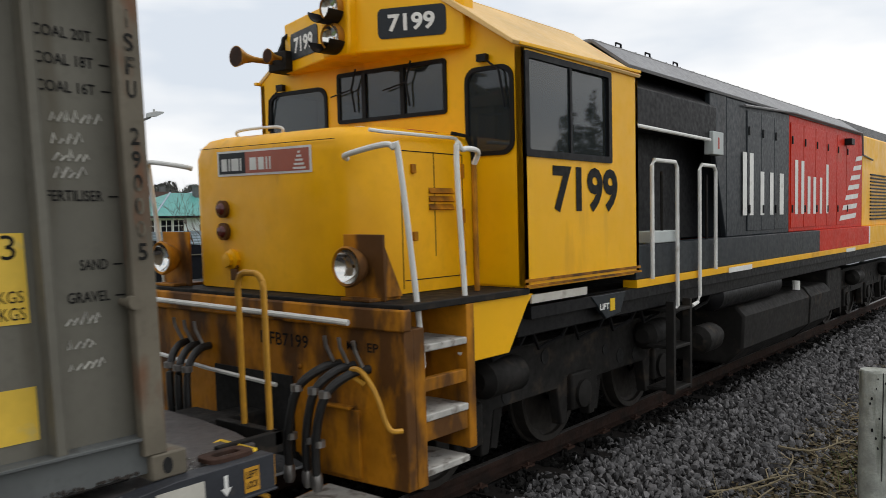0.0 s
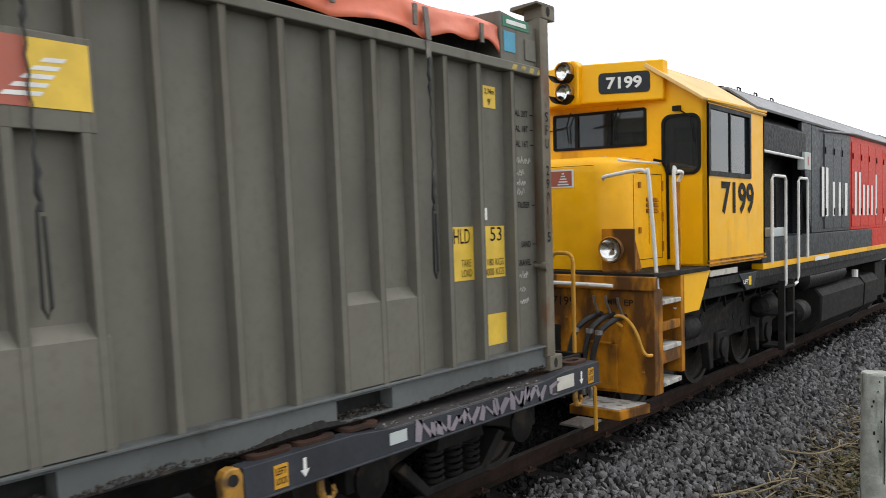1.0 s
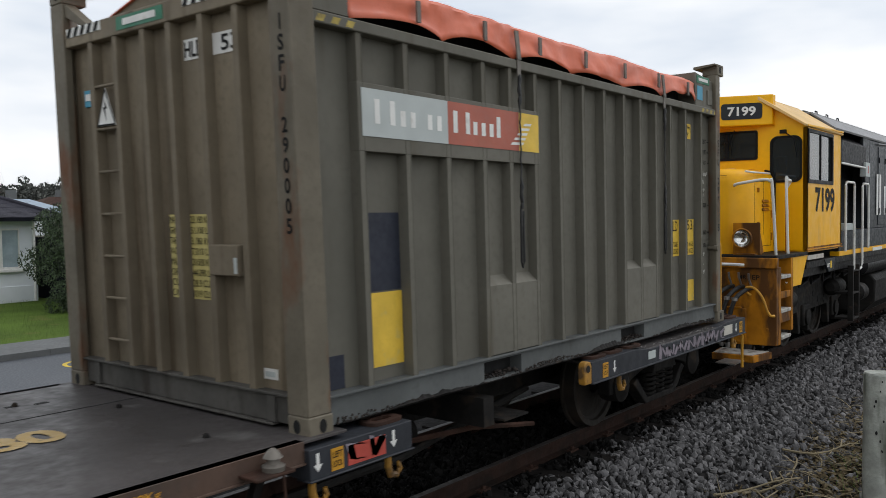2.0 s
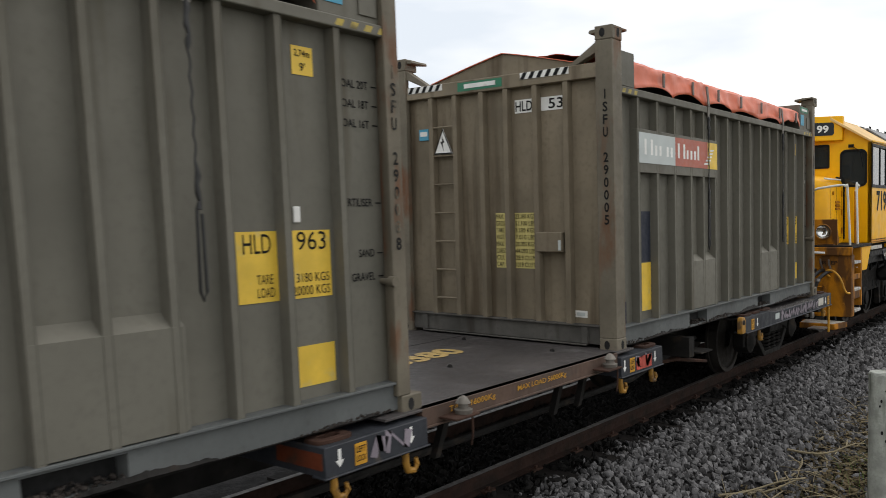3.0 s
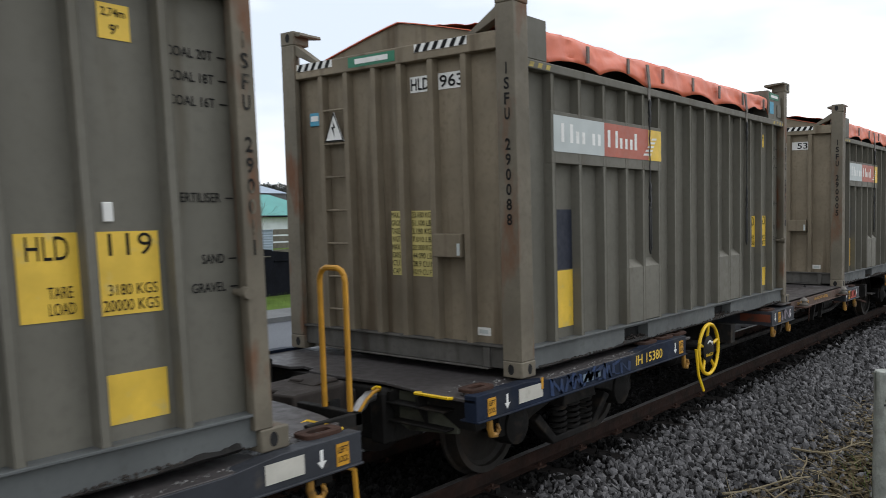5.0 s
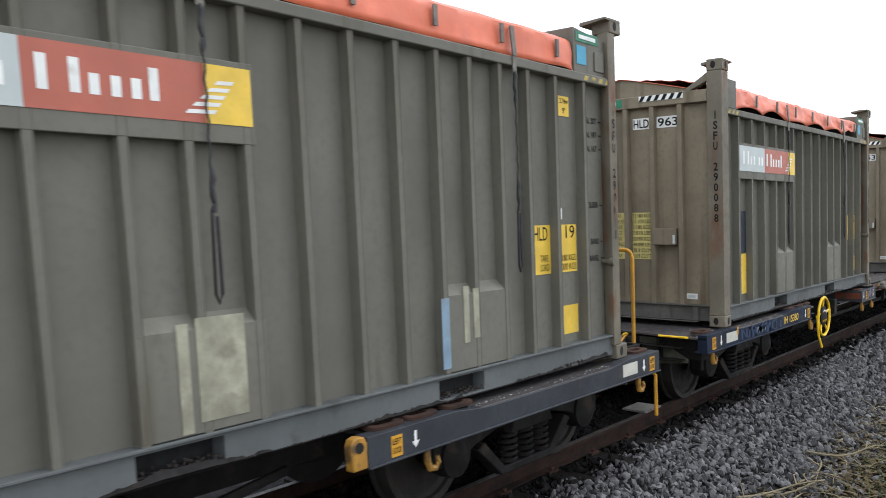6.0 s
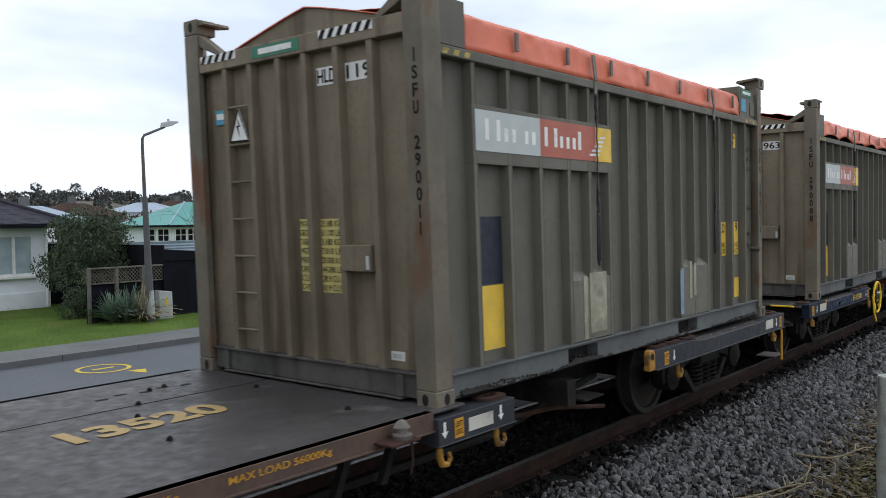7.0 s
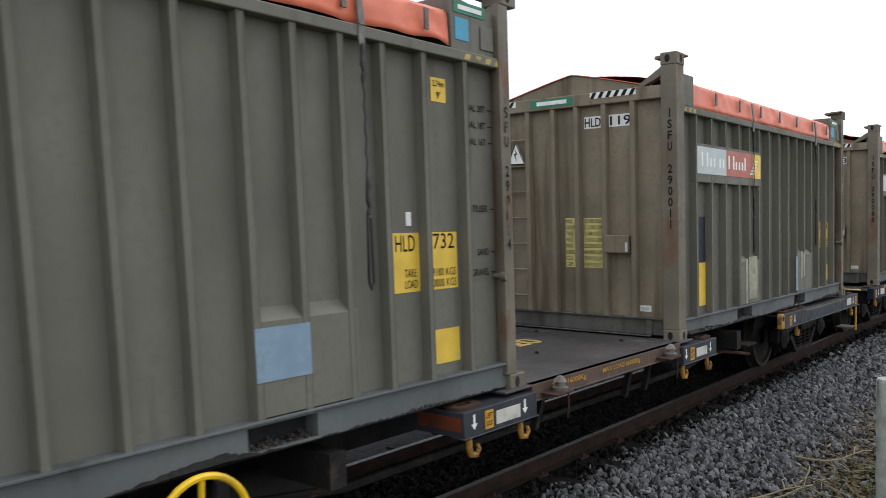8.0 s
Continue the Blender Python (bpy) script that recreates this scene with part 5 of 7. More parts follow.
        part("coupler_head", Kit().prism([(s * 7.93, -0.17), (s * 8.04, -0.24), (s * e, -0.27), (s * (e + 0.02), -0.08), (s * (e - 0.07), -0.02), (s * (e - 0.02), 0.10), (s * (e - 0.08), 0.22), (s * 8.04, 0.25), (s * 7.93, 0.17)], "z", 0.46, up).prism([(s * 7.96, up), (s * 8.22, up), (s * 8.14, up + 0.03), (s * 8.0, up + 0.03)], "y", -0.14, 0.16), CAST, cp, "rounded cast head", bevel=0.03)
        for z in (0.56, 0.68):
            part("head_slot", Kit().box(s * 8.10, s * 8.20, -0.275, -0.24, z, z + 0.075), VOID, cp, "dark core hole", smooth=False)
        part("lock_lug", Kit().box(s * 8.06, s * 8.20, 0.02, 0.14, up, up + 0.025), CAST, cp, bevel=0.01)
        part("coupler_housing", Kit().box(s * 7.42, s * 7.80, -0.46, 0.46, 0.40, 0.80).box(s * 7.78, s * 7.90, -0.50, -0.36, 0.42, 0.79).box(s * 7.78, s * 7.90, 0.36, 0.50, 0.42, 0.79), DARK, w, bevel=0.02)
        part("end_plate", Kit().prism([(-0.36, 0.79), (-0.36, 0.62), (-0.62, 0.52), (-1.05, 0.56), (-1.05, 0.60), (-0.70, 0.80)], "x", s * 7.74, s * 7.77), GREENISH, w, "olive end plate blotched with grime", bevel=0.004)
        for y in (-0.52, -0.78):
            part("end_gusset", Kit().prism([(s * 7.74, 0.80), (s * 7.87, 0.80), (s * 7.87, 0.74), (s * 7.76, 0.58), (s * 7.74, 0.58)], "y", y - 0.012, y + 0.012), DARK, w)
        part("end_shelf", Kit().box(s * 7.72, s * 7.875, -1.02, -0.40, 0.715, 0.73).box(s * 7.72, s * 7.86, -1.02, -0.44, 0.585, 0.60), DARK, w, bevel=0.004)
        hose_pts = [(s * 7.84, -0.40, 0.74), (s * 7.91, -0.40, 0.765), (s * 7.99, -0.40, 0.745), (s * 8.08, -0.40, 0.67), (s * 8.14, -0.395, 0.59), (s * 8.18, -0.39, 0.50), (s * 8.24, -0.37, 0.37), (s * 8.36, -0.30, 0.27)]
        hose = part("air_hose", Kit().tube(hose_pts, 0.028, 10), BLACK, w, "drooping black air hose")
        part("hose_ferrule", Kit().tube([(s * 7.86, -0.40, 0.75), (s * 7.89, -0.40, 0.765), (s * 7.915, -0.40, 0.765), (s * 7.94, -0.40, 0.762), (s * 7.98, -0.40, 0.748), (s * 8.02, -0.40, 0.72), (s * 8.06, -0.40, 0.69), (s * 8.09, -0.40, 0.66)], [0.036, 0.044, 0.036, 0.044, 0.036, 0.044, 0.036, 0.042], 10), STEEL, hose, "grey ribbed ferrule")
        if s < 0:
            part("strap", Kit().tube([(-7.87, -0.43, 0.79), (-7.90, -0.45, 0.812), (-7.95, -0.452, 0.80), (-8.02, -0.452, 0.76), (-8.09, -0.45, 0.69), (-8.12, -0.44, 0.63)], [0.008, 0.014, 0.012, 0.011, 0.012, 0.008], 6), OCHRE, hose, "yellow plastic strap")
            part("strap_knot", Kit().tube([(-7.86, -0.43, 0.80), (-7.885, -0.455, 0.825), (-7.92, -0.45, 0.835), (-7.935, -0.43, 0.82), (-7.90, -0.42, 0.80)], 0.010, 6, closed=True), SAFETY, hose)
        part("grab_iron", Kit().tube([(s * 7.87, -1.1, 0.83), (s * 7.93, -1.1, 0.84), (s * 7.93, -0.82, 0.84), (s * 7.87, -0.82, 0.83)], 0.012, 6), SAFETY, w, "yellow grab iron")
    for x in style["rails"]:
        part("hand_rail", Kit().tube([(x, -0.90, 0.55), (x, -0.90, 1.64), (x, -0.893, 1.675), (x, -0.873, 1.705), (x, -0.84, 1.72), (x, -0.74, 1.72), (x, -0.707, 1.705), (x, -0.687, 1.675), (x, -0.68, 1.64), (x, -0.68, 0.55)], 0.018, 10), OCHRE, w, "ochre bent hand rail at the wagon's end")
        part("rail_foot", Kit().box(7.80, x + 0.03, -0.97, -0.93, 0.74, 0.86).box(x - 0.03, x + 0.03, -0.97, -0.45, 0.78, 0.86), DARK, w, "dark bolted bracket", bevel=0.006)
    part("hand_rail", Kit().tube([(-7.97, 1.00, 0.70), (-7.97, 1.165, 1.60), (-7.97, 1.165, 1.645), (-7.97, 1.14, 1.68), (-7.97, 1.09, 1.695), (-7.97, 1.03, 1.69), (-7.97, 0.99, 1.665), (-7.97, 0.97, 1.62), (-7.97, 0.80, 0.70)], 0.017, 10), OCHRE, w, "yellow leaning hand rail on the far corner")
    part("rail_foot", Kit().box(-8.0, -7.85, 0.74, 1.06, 0.66, 0.90), DARK, w, "dark bolted bracket", bevel=0.01)
    part("hanging_tag", Kit().box(-7.12, -7.095, SY - 0.008, SY - 0.004, 0.79, 0.872), OCHRE, w, "ochre hanging tag", smooth=False)
    part("end_step", Kit().box(7.72, 8.02, -1.24, -1.02, 0.34, 0.355), STEEL, w, "pierced foot plate", smooth=False)
    part("step_hanger", Kit().tube([(7.74, -1.27, 0.72), (7.84, -1.28, 0.66), (7.87, -1.27, 0.30)], 0.016, 6), OCHRE, w, "bent ochre rod")
    # pale crumbs of spilt stone near the corners of the end decks
    rs = np.random.default_rng(len(style["number"]) + 2)
    octa = np.array([(1, 0, 0), (-1, 0, 0), (0, 1, 0), (0, -1, 0), (0, 0, 0.6), (0, 0, -0.6)])
    spots = []
    for s in (-1, 1):
        for i in range(190):
            x, y = s * (7.55 + 0.13 * rs.standard_normal()), -1.10 + 0.09 * rs.standard_normal()
            if 7.1 < abs(x) < 7.86 and -1.285 < y < -0.8:
                spots.append((x, y, 0.844, 0.003 + 0.009 * rs.random() ** 2, *rs.uniform(0, 6, 3), 0))
        for i in range(160):
            x, y = s * rs.uniform(4.7, 7.2), -1.235 + 0.02 * rs.standard_normal()
            if -1.285 < y < -1.2:
                spots.append((x, y, 0.846 if abs(x) < 5.1 else 0.844, 0.003 + 0.008 * rs.random() ** 2, *rs.uniform(0, 6, 3), 0))
    crumbs = scatter_mesh("spilt_crumbs", CRUMB, [octa], [(0, 2, 4), (2, 1, 4), (1, 3, 4), (3, 0, 4), (2, 0, 5), (1, 2, 5), (3, 1, 5), (0, 3, 5)], spots)
    crumbs.parent = w
    tagged(crumbs, "pale crumbs of spilt stone on the deck", kind="stuff")
    for bx in style["bogies"]:
        bogie(w, bx)
    return w


WAGONS = [
    (wagon("15380", dict(front=SILL_GREY, rear=SILL_BLUE, number="IH 15380", scrawl=((GRAFF, 5.6, 7.1), (GRAFF_BLUE, -6.98, -5.75), (GRAFF, 1.60, 1.80), (GRAFF, -1.72, -1.44)), rails=(8.2,), locks=(1.0, -0.95), bogies=(6.46, -6.0),
                         plates=(("red_plate", 1.58, 1.88, 0.70, 0.81, RED_PLATE), ("pale_plate", 5.35, 5.50, 0.745, 0.815, SIGN_GREY), ("pale_plate", -6.52, -6.36, 0.735, 0.80, DULL_PLATE), ("pale_plate", -6.33, -6.25, 0.745, 0.795, DULL_PLATE)))), -5.262),
    (wagon("13520", dict(front=SILL_GREY, rear=SILL_BLUE, number="", scrawl=(), rails=(8.2,), locks=(0.9, -1.0), bogies=(6.40, -6.0),
                         plates=(("pale_plate", 1.60, 1.86, 0.715, 0.80, DULL_WHITE), ("pale_plate", -1.72, -1.44, 0.71, 0.80, DULL_WHITE)))), -22.08),
]


# ---- locomotive (x along the train, y from the track's middle) ----
LX = 12.0


def lp(name, kit, material, parent, label="", bevel=0.0, smooth=True):
    kit.v = [(x - LX, y, z) for x, y, z in kit.v]
    return part(name, kit, material, parent, label, bevel, smooth=smooth)


def loco_letters(parent, text, x, z, w, h, level, material, label):
    return lp("lettering", glyphs(Kit(), text, x, z, w, h, "side", level, 0.035), material, parent, label, smooth=False)


def rounded(x0, x1, z0, z1, r, n=5):
    out = []
    for cx, cz, a0 in ((x1 - r, z1 - r, 0), (x0 + r, z1 - r, 90), (x0 + r, z0 + r, 180), (x1 - r, z0 + r, 270)):
        for i in range(n + 1):
            a = radians(a0 + 90 * i / n)
            out.append((cx + r * math.cos(a), cz + r * math.sin(a)))
    return out


def ring_prism(kit, outer, inner, axis, a, b):
    n = len(outer)
    def at(p, q):
        return (q, p[0], p[1]) if axis == "x" else (p[0], q, p[1])
    vs = [at(p, a) for p in outer] + [at(p, b) for p in outer] + [at(p, b) for p in inner] + [at(p, a) for p in inner]
    return kit.add(vs, [f for j in range(n) for f in tuple((s * n + j, s * n + (j + 1) % n, (s + 1) % 4 * n + (j + 1) % n, (s + 1) % 4 * n + j) for s in range(4))])


def window_on(parent, y0, y1, z0, z1, r, axis, level, depth=0.03):
    """A framed pane: the frame is proud of the wall, the glass lies inside it."""
    outer, inner = rounded(y0, y1, z0, z1, r), rounded(y0 + 0.03, y1 - 0.03, z0 + 0.03, z1 - 0.03, max(0.004, r - 0.02))
    fr = lp("window_frame", ring_prism(Kit(), outer, inner, axis, level - 0.02, level + 0.012), LOCO_BLACK, parent, "black window frame")
    mid = level - 0.004
    k = Kit().prism(inner, axis, mid - 0.003, mid + 0.003)
    k.v = [(x - LX, y, z) for x, y, z in k.v]
    g = part("pane", k, GLASS_DARK, fr, "dark cab glass", smooth=False)
    return fr


def locomotive():
    L = thing("locomotive", "yellow, grey and red diesel locomotive with a grimy nose", "locomotive")
    W = 1.358
    # ---- cab ----
    cab = lp("cab", Kit().box(4.87, 6.62, -W + 0.03, W - 0.03, 1.50, 1.56), YELLOW, L, "yellow driver's cab")
    gable = [(-W, 1.53), (-W, 3.17), (-0.74, 3.57), (0.74, 3.57), (W, 3.17), (W, 1.53)]
    holes = [rounded(-1.300, -0.885, 2.44, 3.06, 0.10), rounded(0.52, 1.24, 2.46, 3.08, 0.10), rounded(-0.72, 0.40, 2.76, 3.16, 0.03)]
    lp("front_wall", wall_with_holes("x", 4.85, 4.90, gable, holes), YELLOW, cab, "yellow cab front with grime below the windows", smooth=False)
    lp("rear_wall", wall_with_holes("x", 6.60, 6.65, gable, []), YELLOW, cab, smooth=False)
    for s in (-1, 1):
        lp("side_wall", wall_with_holes("y", s * W, s * (W - 0.05), [(4.85, 1.53), (6.65, 1.53), (6.65, 3.19), (4.85, 3.16)], [rounded(4.90, 6.14, 2.44, 3.13, 0.02)]), YELLOW, cab, "yellow cab side", smooth=False)
        # side window in two sliding panes
        outer, inner = rounded(4.885, 6.155, 2.425, 3.145, 0.02), rounded(4.935, 6.105, 2.475, 3.10, 0.015)
        fr = lp("window_frame", ring_prism(Kit(), outer, inner, "y", s * (W + 0.012), s * (W - 0.03)).box(5.50, 5.53, s * (W + 0.006), s * (W - 0.02), 2.47, 3.10), LOCO_BLACK, cab, "black sliding window frame")
        for a, b, d in ((4.935, 5.51, 0.0), (5.52, 6.105, 0.012)):
            part("pane", Kit().box(a - LX, b - LX, s * (W - 0.006 - d), s * (W - 0.012 - d), 2.475, 3.10), GLASS_DARK, fr, "dark cab glass", smooth=False)
        lp("sill_strip", Kit().box(4.84, 6.66, s * (W + 0.012), s * W, 1.555, 1.575).box(4.84, 6.66, s * (W + 0.02), s * W, 1.52, 1.535), YELLOW_DIRTY, cab, "grimy moulding below the cab")
        lp("gutter", Kit().prism([(4.80, 3.165), (6.66, 3.20), (6.66, 3.225), (4.80, 3.19)], "y", s * (W + 0.03), s * (W - 0.01)), YELLOW, cab, bevel=0.004)
    for y0, y1 in ((-1.300, -0.885), (0.52, 1.24)):
        window_on(cab, y0, y1, 2.44 if y0 < 0 else 2.46, 3.06 if y0 < 0 else 3.08, 0.10, "x", 4.855)
        s = 1 if y0 > 0 else -1
        wp = lp("wiper", Kit().tube([(4.82, s * 1.06, 3.12), (4.81, s * 1.20, 3.02), (4.825, s * 1.24, 2.76)], 0.008, 6).box(4.80, 4.84, s * 1.02, s * 1.10, 3.09, 3.14), LOCO_BLACK, cab, "black wiper")
    window_on(cab, -0.72, 0.40, 2.76, 3.16, 0.03, "x", 4.855)
    for y in (-0.30, 0.10):
        lp("window_bar", Kit().box(4.83, 4.87, y - 0.02, y + 0.02, 2.79, 3.14), LOCO_BLACK, cab)
    for y in (-0.42, 0.15):
        lp("wiper", Kit().tube([(4.80, y, 3.17), (4.81, y + 0.06, 3.02), (4.825, y + 0.04, 2.84)], 0.008, 6).tube([(4.815, y + 0.30, 2.98), (4.815, y + 0.06, 3.02)], 0.006, 5), LOCO_BLACK, cab, "black wiper")
    for s in (-1, 1):
        lp("roof_slope", Kit().prism([(s * (W + 0.015), 3.16), (s * (W + 0.03), 3.185), (s * 0.75, 3.61), (s * 0.72, 3.575)], "x", 4.72 if s < 0 else 4.84, 6.66), ROOF_YEL, cab, "faded slope of the cab roof", bevel=0.006)
    lp("roof_top", Kit().box(4.72, 6.66, -0.76, 0.76, 3.57, 3.615), ROOF_YEL, cab, bevel=0.01)
    lp("cab_floor", Kit().box(4.9, 6.6, -1.3, 1.3, 1.56, 1.60), VOID, cab, smooth=False)
    lp("driver_desk", Kit().box(4.95, 5.35, -1.1, 1.1, 2.15, 2.52), LOCO_BLACK, cab, "dark driver's desk", bevel=0.03)
    lp("driver_seat", Kit().box(5.65, 5.78, -0.85, -0.40, 2.1, 2.85).box(5.6, 6.05, -0.85, -0.40, 2.0, 2.12), LOCO_BLACK, cab, bevel=0.03)
    loco_letters(cab, "7199", 5.235, 2.035, 1.02, 0.345, -W - 0.004, INK, "large black running number")
    lp("door_seam", Kit().box(4.848, 4.852, -0.86, -0.845, 1.6, 2.6), INK, cab, smooth=False)
    # number box: two plates swept back from the twin headlights
    box = [(4.52, -0.16), (4.52, 0.16), (4.78, 0.94), (4.9, 0.94), (4.9, -0.94), (4.78, -0.94)]
    nb = lp("number_box", Kit().prism(box, "z", 3.215, 3.62), YELLOW, cab, "yellow number box over the windscreen", bevel=0.012)
    for s in (-1, 1):
        a, b = Vector((4.52, s * 0.16, 0)), Vector((4.78, s * 0.94, 0))
        d = (b - a).normalized()
        nrm = Vector((-abs(d.y), s * d.x, 0)).normalized()
        def on(t, z, off):
            p = a + (b - a) * t + nrm * off
            return (p.x, p.y, z)
        pts = rounded(0.20, 0.84, 3.30, 3.515, 0.045)
        q = [((t), z) for t, z in pts]
        n = len(q)
        k = Kit().add([on(t, z, 0.001) for t, z in q] + [on(t, z, 0.007) for t, z in q], [tuple(range(n))[::-1], tuple(range(n, 2 * n))] + [(i, (i + 1) % n, n + (i + 1) % n, n + i) for i in range(n)])
        pl = lp("number_plate", k, LOCO_GREY, nb, "dark rounded plate with pale figures", smooth=False)
        g = glyphs(Kit(), "7199", 0, 0, 1, 1, "side", 0, 0.03)
        t0, t1 = (0.74, 0.30) if s > 0 else (0.30, 0.74)
        g.v = [on(t0 + (t1 - t0) * x, 3.345 + 0.125 * z, 0.0105) for x, _, z in g.v]
        g.v = [(x - LX, y, z) for x, y, z in g.v]
        part("lettering", g, WHITE, pl, "white running number", smooth=False)
    hl = lp("headlight_housing", Kit().prism([(-0.13, 3.20), (0.13, 3.20), (0.15, 3.28), (0.15, 3.60), (0.10, 3.66), (-0.10, 3.66), (-0.15, 3.60), (-0.15, 3.28)], "x", 4.44, 4.60), YELLOW_NOSE, nb, "housing of the twin headlights", bevel=0.015)
    for z in (3.55, 3.335):
        lamp = lp("headlight", Kit().lathe([(0.105, 4.45), (0.105, 4.40), (0.095, 4.385), (0.086, 4.40)], "x", (0, 0, z), 24, caps=False), YELLOW_DIRTY, hl, "round headlight with a black hood")
        part("reflector", Kit().lathe([(0.087, 4.398 - LX), (0.07, 4.42 - LX), (0.04, 4.432 - LX), (0.01, 4.436 - LX)], "x", (0, 0, z), 20, caps=False), CHROME, lamp)
        k = Kit()
        vs = []
        for r, x in ((0.115, 4.28), (0.11, 4.44)):
            vs.append([(x, r * math.cos(a), z + r * math.sin(a) - 0.015) for a in np.linspace(radians(195), radians(345), 12)])
        k.grid(vs)
        k.grid([[(p[0], p[1] * 0.97, p[2] + 0.006) for p in row] for row in vs])
        k.v = [(x - LX, y, zz) for x, y, zz in k.v]
        part("hood", k, LOCO_BLACK, lamp, "black lamp hood")
    # horns on the roof's far corner
    for x, y, z, r, ln in ((4.30, 0.98, 3.30, 0.085, 0.42), (4.52, 0.86, 3.32, 0.06, 0.26)):
        lp("horn", Kit().lathe([(r, x), (r * 0.96, x + 0.012), (r * 0.5, x + ln * 0.22), (r * 0.3, x + ln * 0.4), (0.016, x + ln)], "x", (0, y, z), 20), BRASS, cab, "ochre air horn")
        part("horn_mouth", Kit().lathe([(r * 0.93, x - 0.002 - LX), (r * 0.3, x + 0.004 - LX)], "x", (0, y, z), 18), RUST, cab.children[-1], "dark mouth")
    lp("horn_bracket", Kit().box(4.66, 4.86, 0.80, 1.02, 3.22, 3.38).tube([(4.7, 0.9, 3.38), (4.75, 0.92, 3.50), (4.84, 0.8, 3.60)], 0.02, 6), DARK, cab, bevel=0.01)
    lp("wind_deflector", Kit().prism([(4.72, 3.36), (4.86, 3.40), (4.86, 3.60)], "y", 0.96, 1.0), LOCO_BLACK, cab)
    # ---- nose ----
    zs = [(1.52, 0.0), (2.44, 0.0), (2.52, 0.02), (2.575, 0.065), (2.60, 0.14)]
    plan = [(0.0, -0.70), (0.05, -0.80), (0.16, -0.90), (0.30, -0.935), (1.12, -0.935)]
    rows = []
    for z, ins in zs:
        half = [(3.72 + px + ins * 1.0, -(abs(py) - ins * 0.9)) for px, py in plan]
        rows.append([(x, y, z) for x, y in half[::-1]] + [(x, -y, z) for x, y in half])
    k = Kit().grid(rows)
    m = len(rows[0])
    top = rows[-1]
    k.add(top, [tuple(range(m))])
    nose = lp("nose", k, YELLOW_NOSE, L, "grimy yellow rounded nose", bevel=0.0)
    sign = plate(nose, "sign", -0.49 + 0.0, 0.485, 2.31, 2.485, "end", 3.7185 - LX, WHITE, "grey and red sign with a white border")
    plate(sign, "grey_field", -0.47, -0.18, 2.325, 2.47, "end", 3.7155 - LX, LOCO_GREY, t=0.002)
    plate(sign, "red_field", -0.178, 0.465, 2.325, 2.47, "end", 3.7155 - LX, SIGN_RED, t=0.002)
    for a, b in ((-0.44, -0.38), (-0.36, -0.345), (-0.33, -0.25), (-0.235, -0.22), (-0.13, -0.06), (-0.04, 0.02), (0.04, 0.055), (0.075, 0.09)):
        part("pale_bar", Kit().box(3.7115 - LX, 3.713 - LX, -b, -a, 2.345, 2.43), WHITE, sign, smooth=False)
    for i in range(5):
        part("track_bar", Kit().box(3.7115 - LX, 3.713 - LX, -0.43 + 0.012 * i, -0.31 - 0.012 * i, 2.335 + 0.026 * i, 2.348 + 0.026 * i), WHITE, sign, smooth=False)
    for z in (2.08, 1.92):
        mk = lp("marker_light", Kit().lathe([(0.062, 3.72), (0.062, 3.69), (0.045, 3.685)], "x", (0, 0.20 + 0.24, z), 18), YELLOW_DIRTY, nose, "round marker light")
        part("red_lens", Kit().lathe([(0.046, 3.687 - LX), (0.03, 3.665 - LX), (0.005, 3.66 - LX)], "x", (0, 0.44, z), 16), RED_LENS, mk, "dark red lens")
    lp("nose_socket", Kit().lathe([(0.075, 3.72), (0.075, 3.69), (0.05, 3.675), (0.05, 3.65), (0.02, 3.645)], "x", (0, 0.36, 1.72), 8), YELLOW_NOSE, nose, "jumper socket")
    for x0, x1, z0, z1 in ((4.06, 4.09, 1.55, 2.42), (4.40, 4.41, 1.75, 2.45)):
        lp("panel_seam", Kit().box(x0, x0 + 0.006, -0.9375, -0.93, z0, z1), INK, nose, smooth=False)
    for i in range(3):
        lp("vent_slat", Kit().prism([(-0.936, 2.06 + 0.055 * i), (-0.958, 2.065 + 0.055 * i), (-0.936, 2.10 + 0.055 * i)], "x", 4.34, 4.60), YELLOW_DIRTY, nose, "louvre slat")
    for x0, x1, z0, z1 in ((4.08, 4.72, 2.44, 2.446), (4.08, 4.72, 1.60, 1.606)):
        lp("panel_seam", Kit().box(x0, x1, -0.9375, -0.93, z0, z1), INK, nose, smooth=False)
    lp("panel_seam", Kit().box(4.714, 4.72, -0.9375, -0.93, 1.60, 2.446), INK, nose, smooth=False)
    for z in (1.72, 2.02, 2.33):
        lp("hinge", Kit().lathe([(0.012, z - 0.05), (0.012, z + 0.05)], "z", (4.715, -0.943, 0), 8), YELLOW_DIRTY, nose, "door hinge")
    lp("top_rail", Kit().tube(bend([(3.98, 0.56, 2.60), (3.96, 0.55, 2.655), (3.96, 0.10, 2.655), (3.98, 0.09, 2.60)]), 0.011, 8), WHITE, nose, "low white rail on the nose")
    lp("nose_seam", Kit().box(3.7165, 3.72, -0.70, 0.70, 2.51, 2.514), INK, nose, smooth=False)
    lp("warning_plate", Kit().box(4.30, 4.62, -0.80, -0.70, 2.6015, 2.606), RED_PLATE, nose, "small red-edged plate", smooth=False)
    lp("lamp_hook", Kit().box(3.69, 3.72, 0.30, 0.42, 1.66, 1.70).box(3.67, 3.70, 0.28, 0.34, 1.58, 1.66), YELLOW_DIRTY, nose, "cast lamp bracket", bevel=0.006)
    lp("grab_rail", Kit().tube([(3.82, -0.90, 2.56), (3.9, -0.945, 2.55), (4.6, -0.95, 2.555), (4.66, -0.935, 2.55)], 0.013, 8), WHITE, nose, "white grab rail")
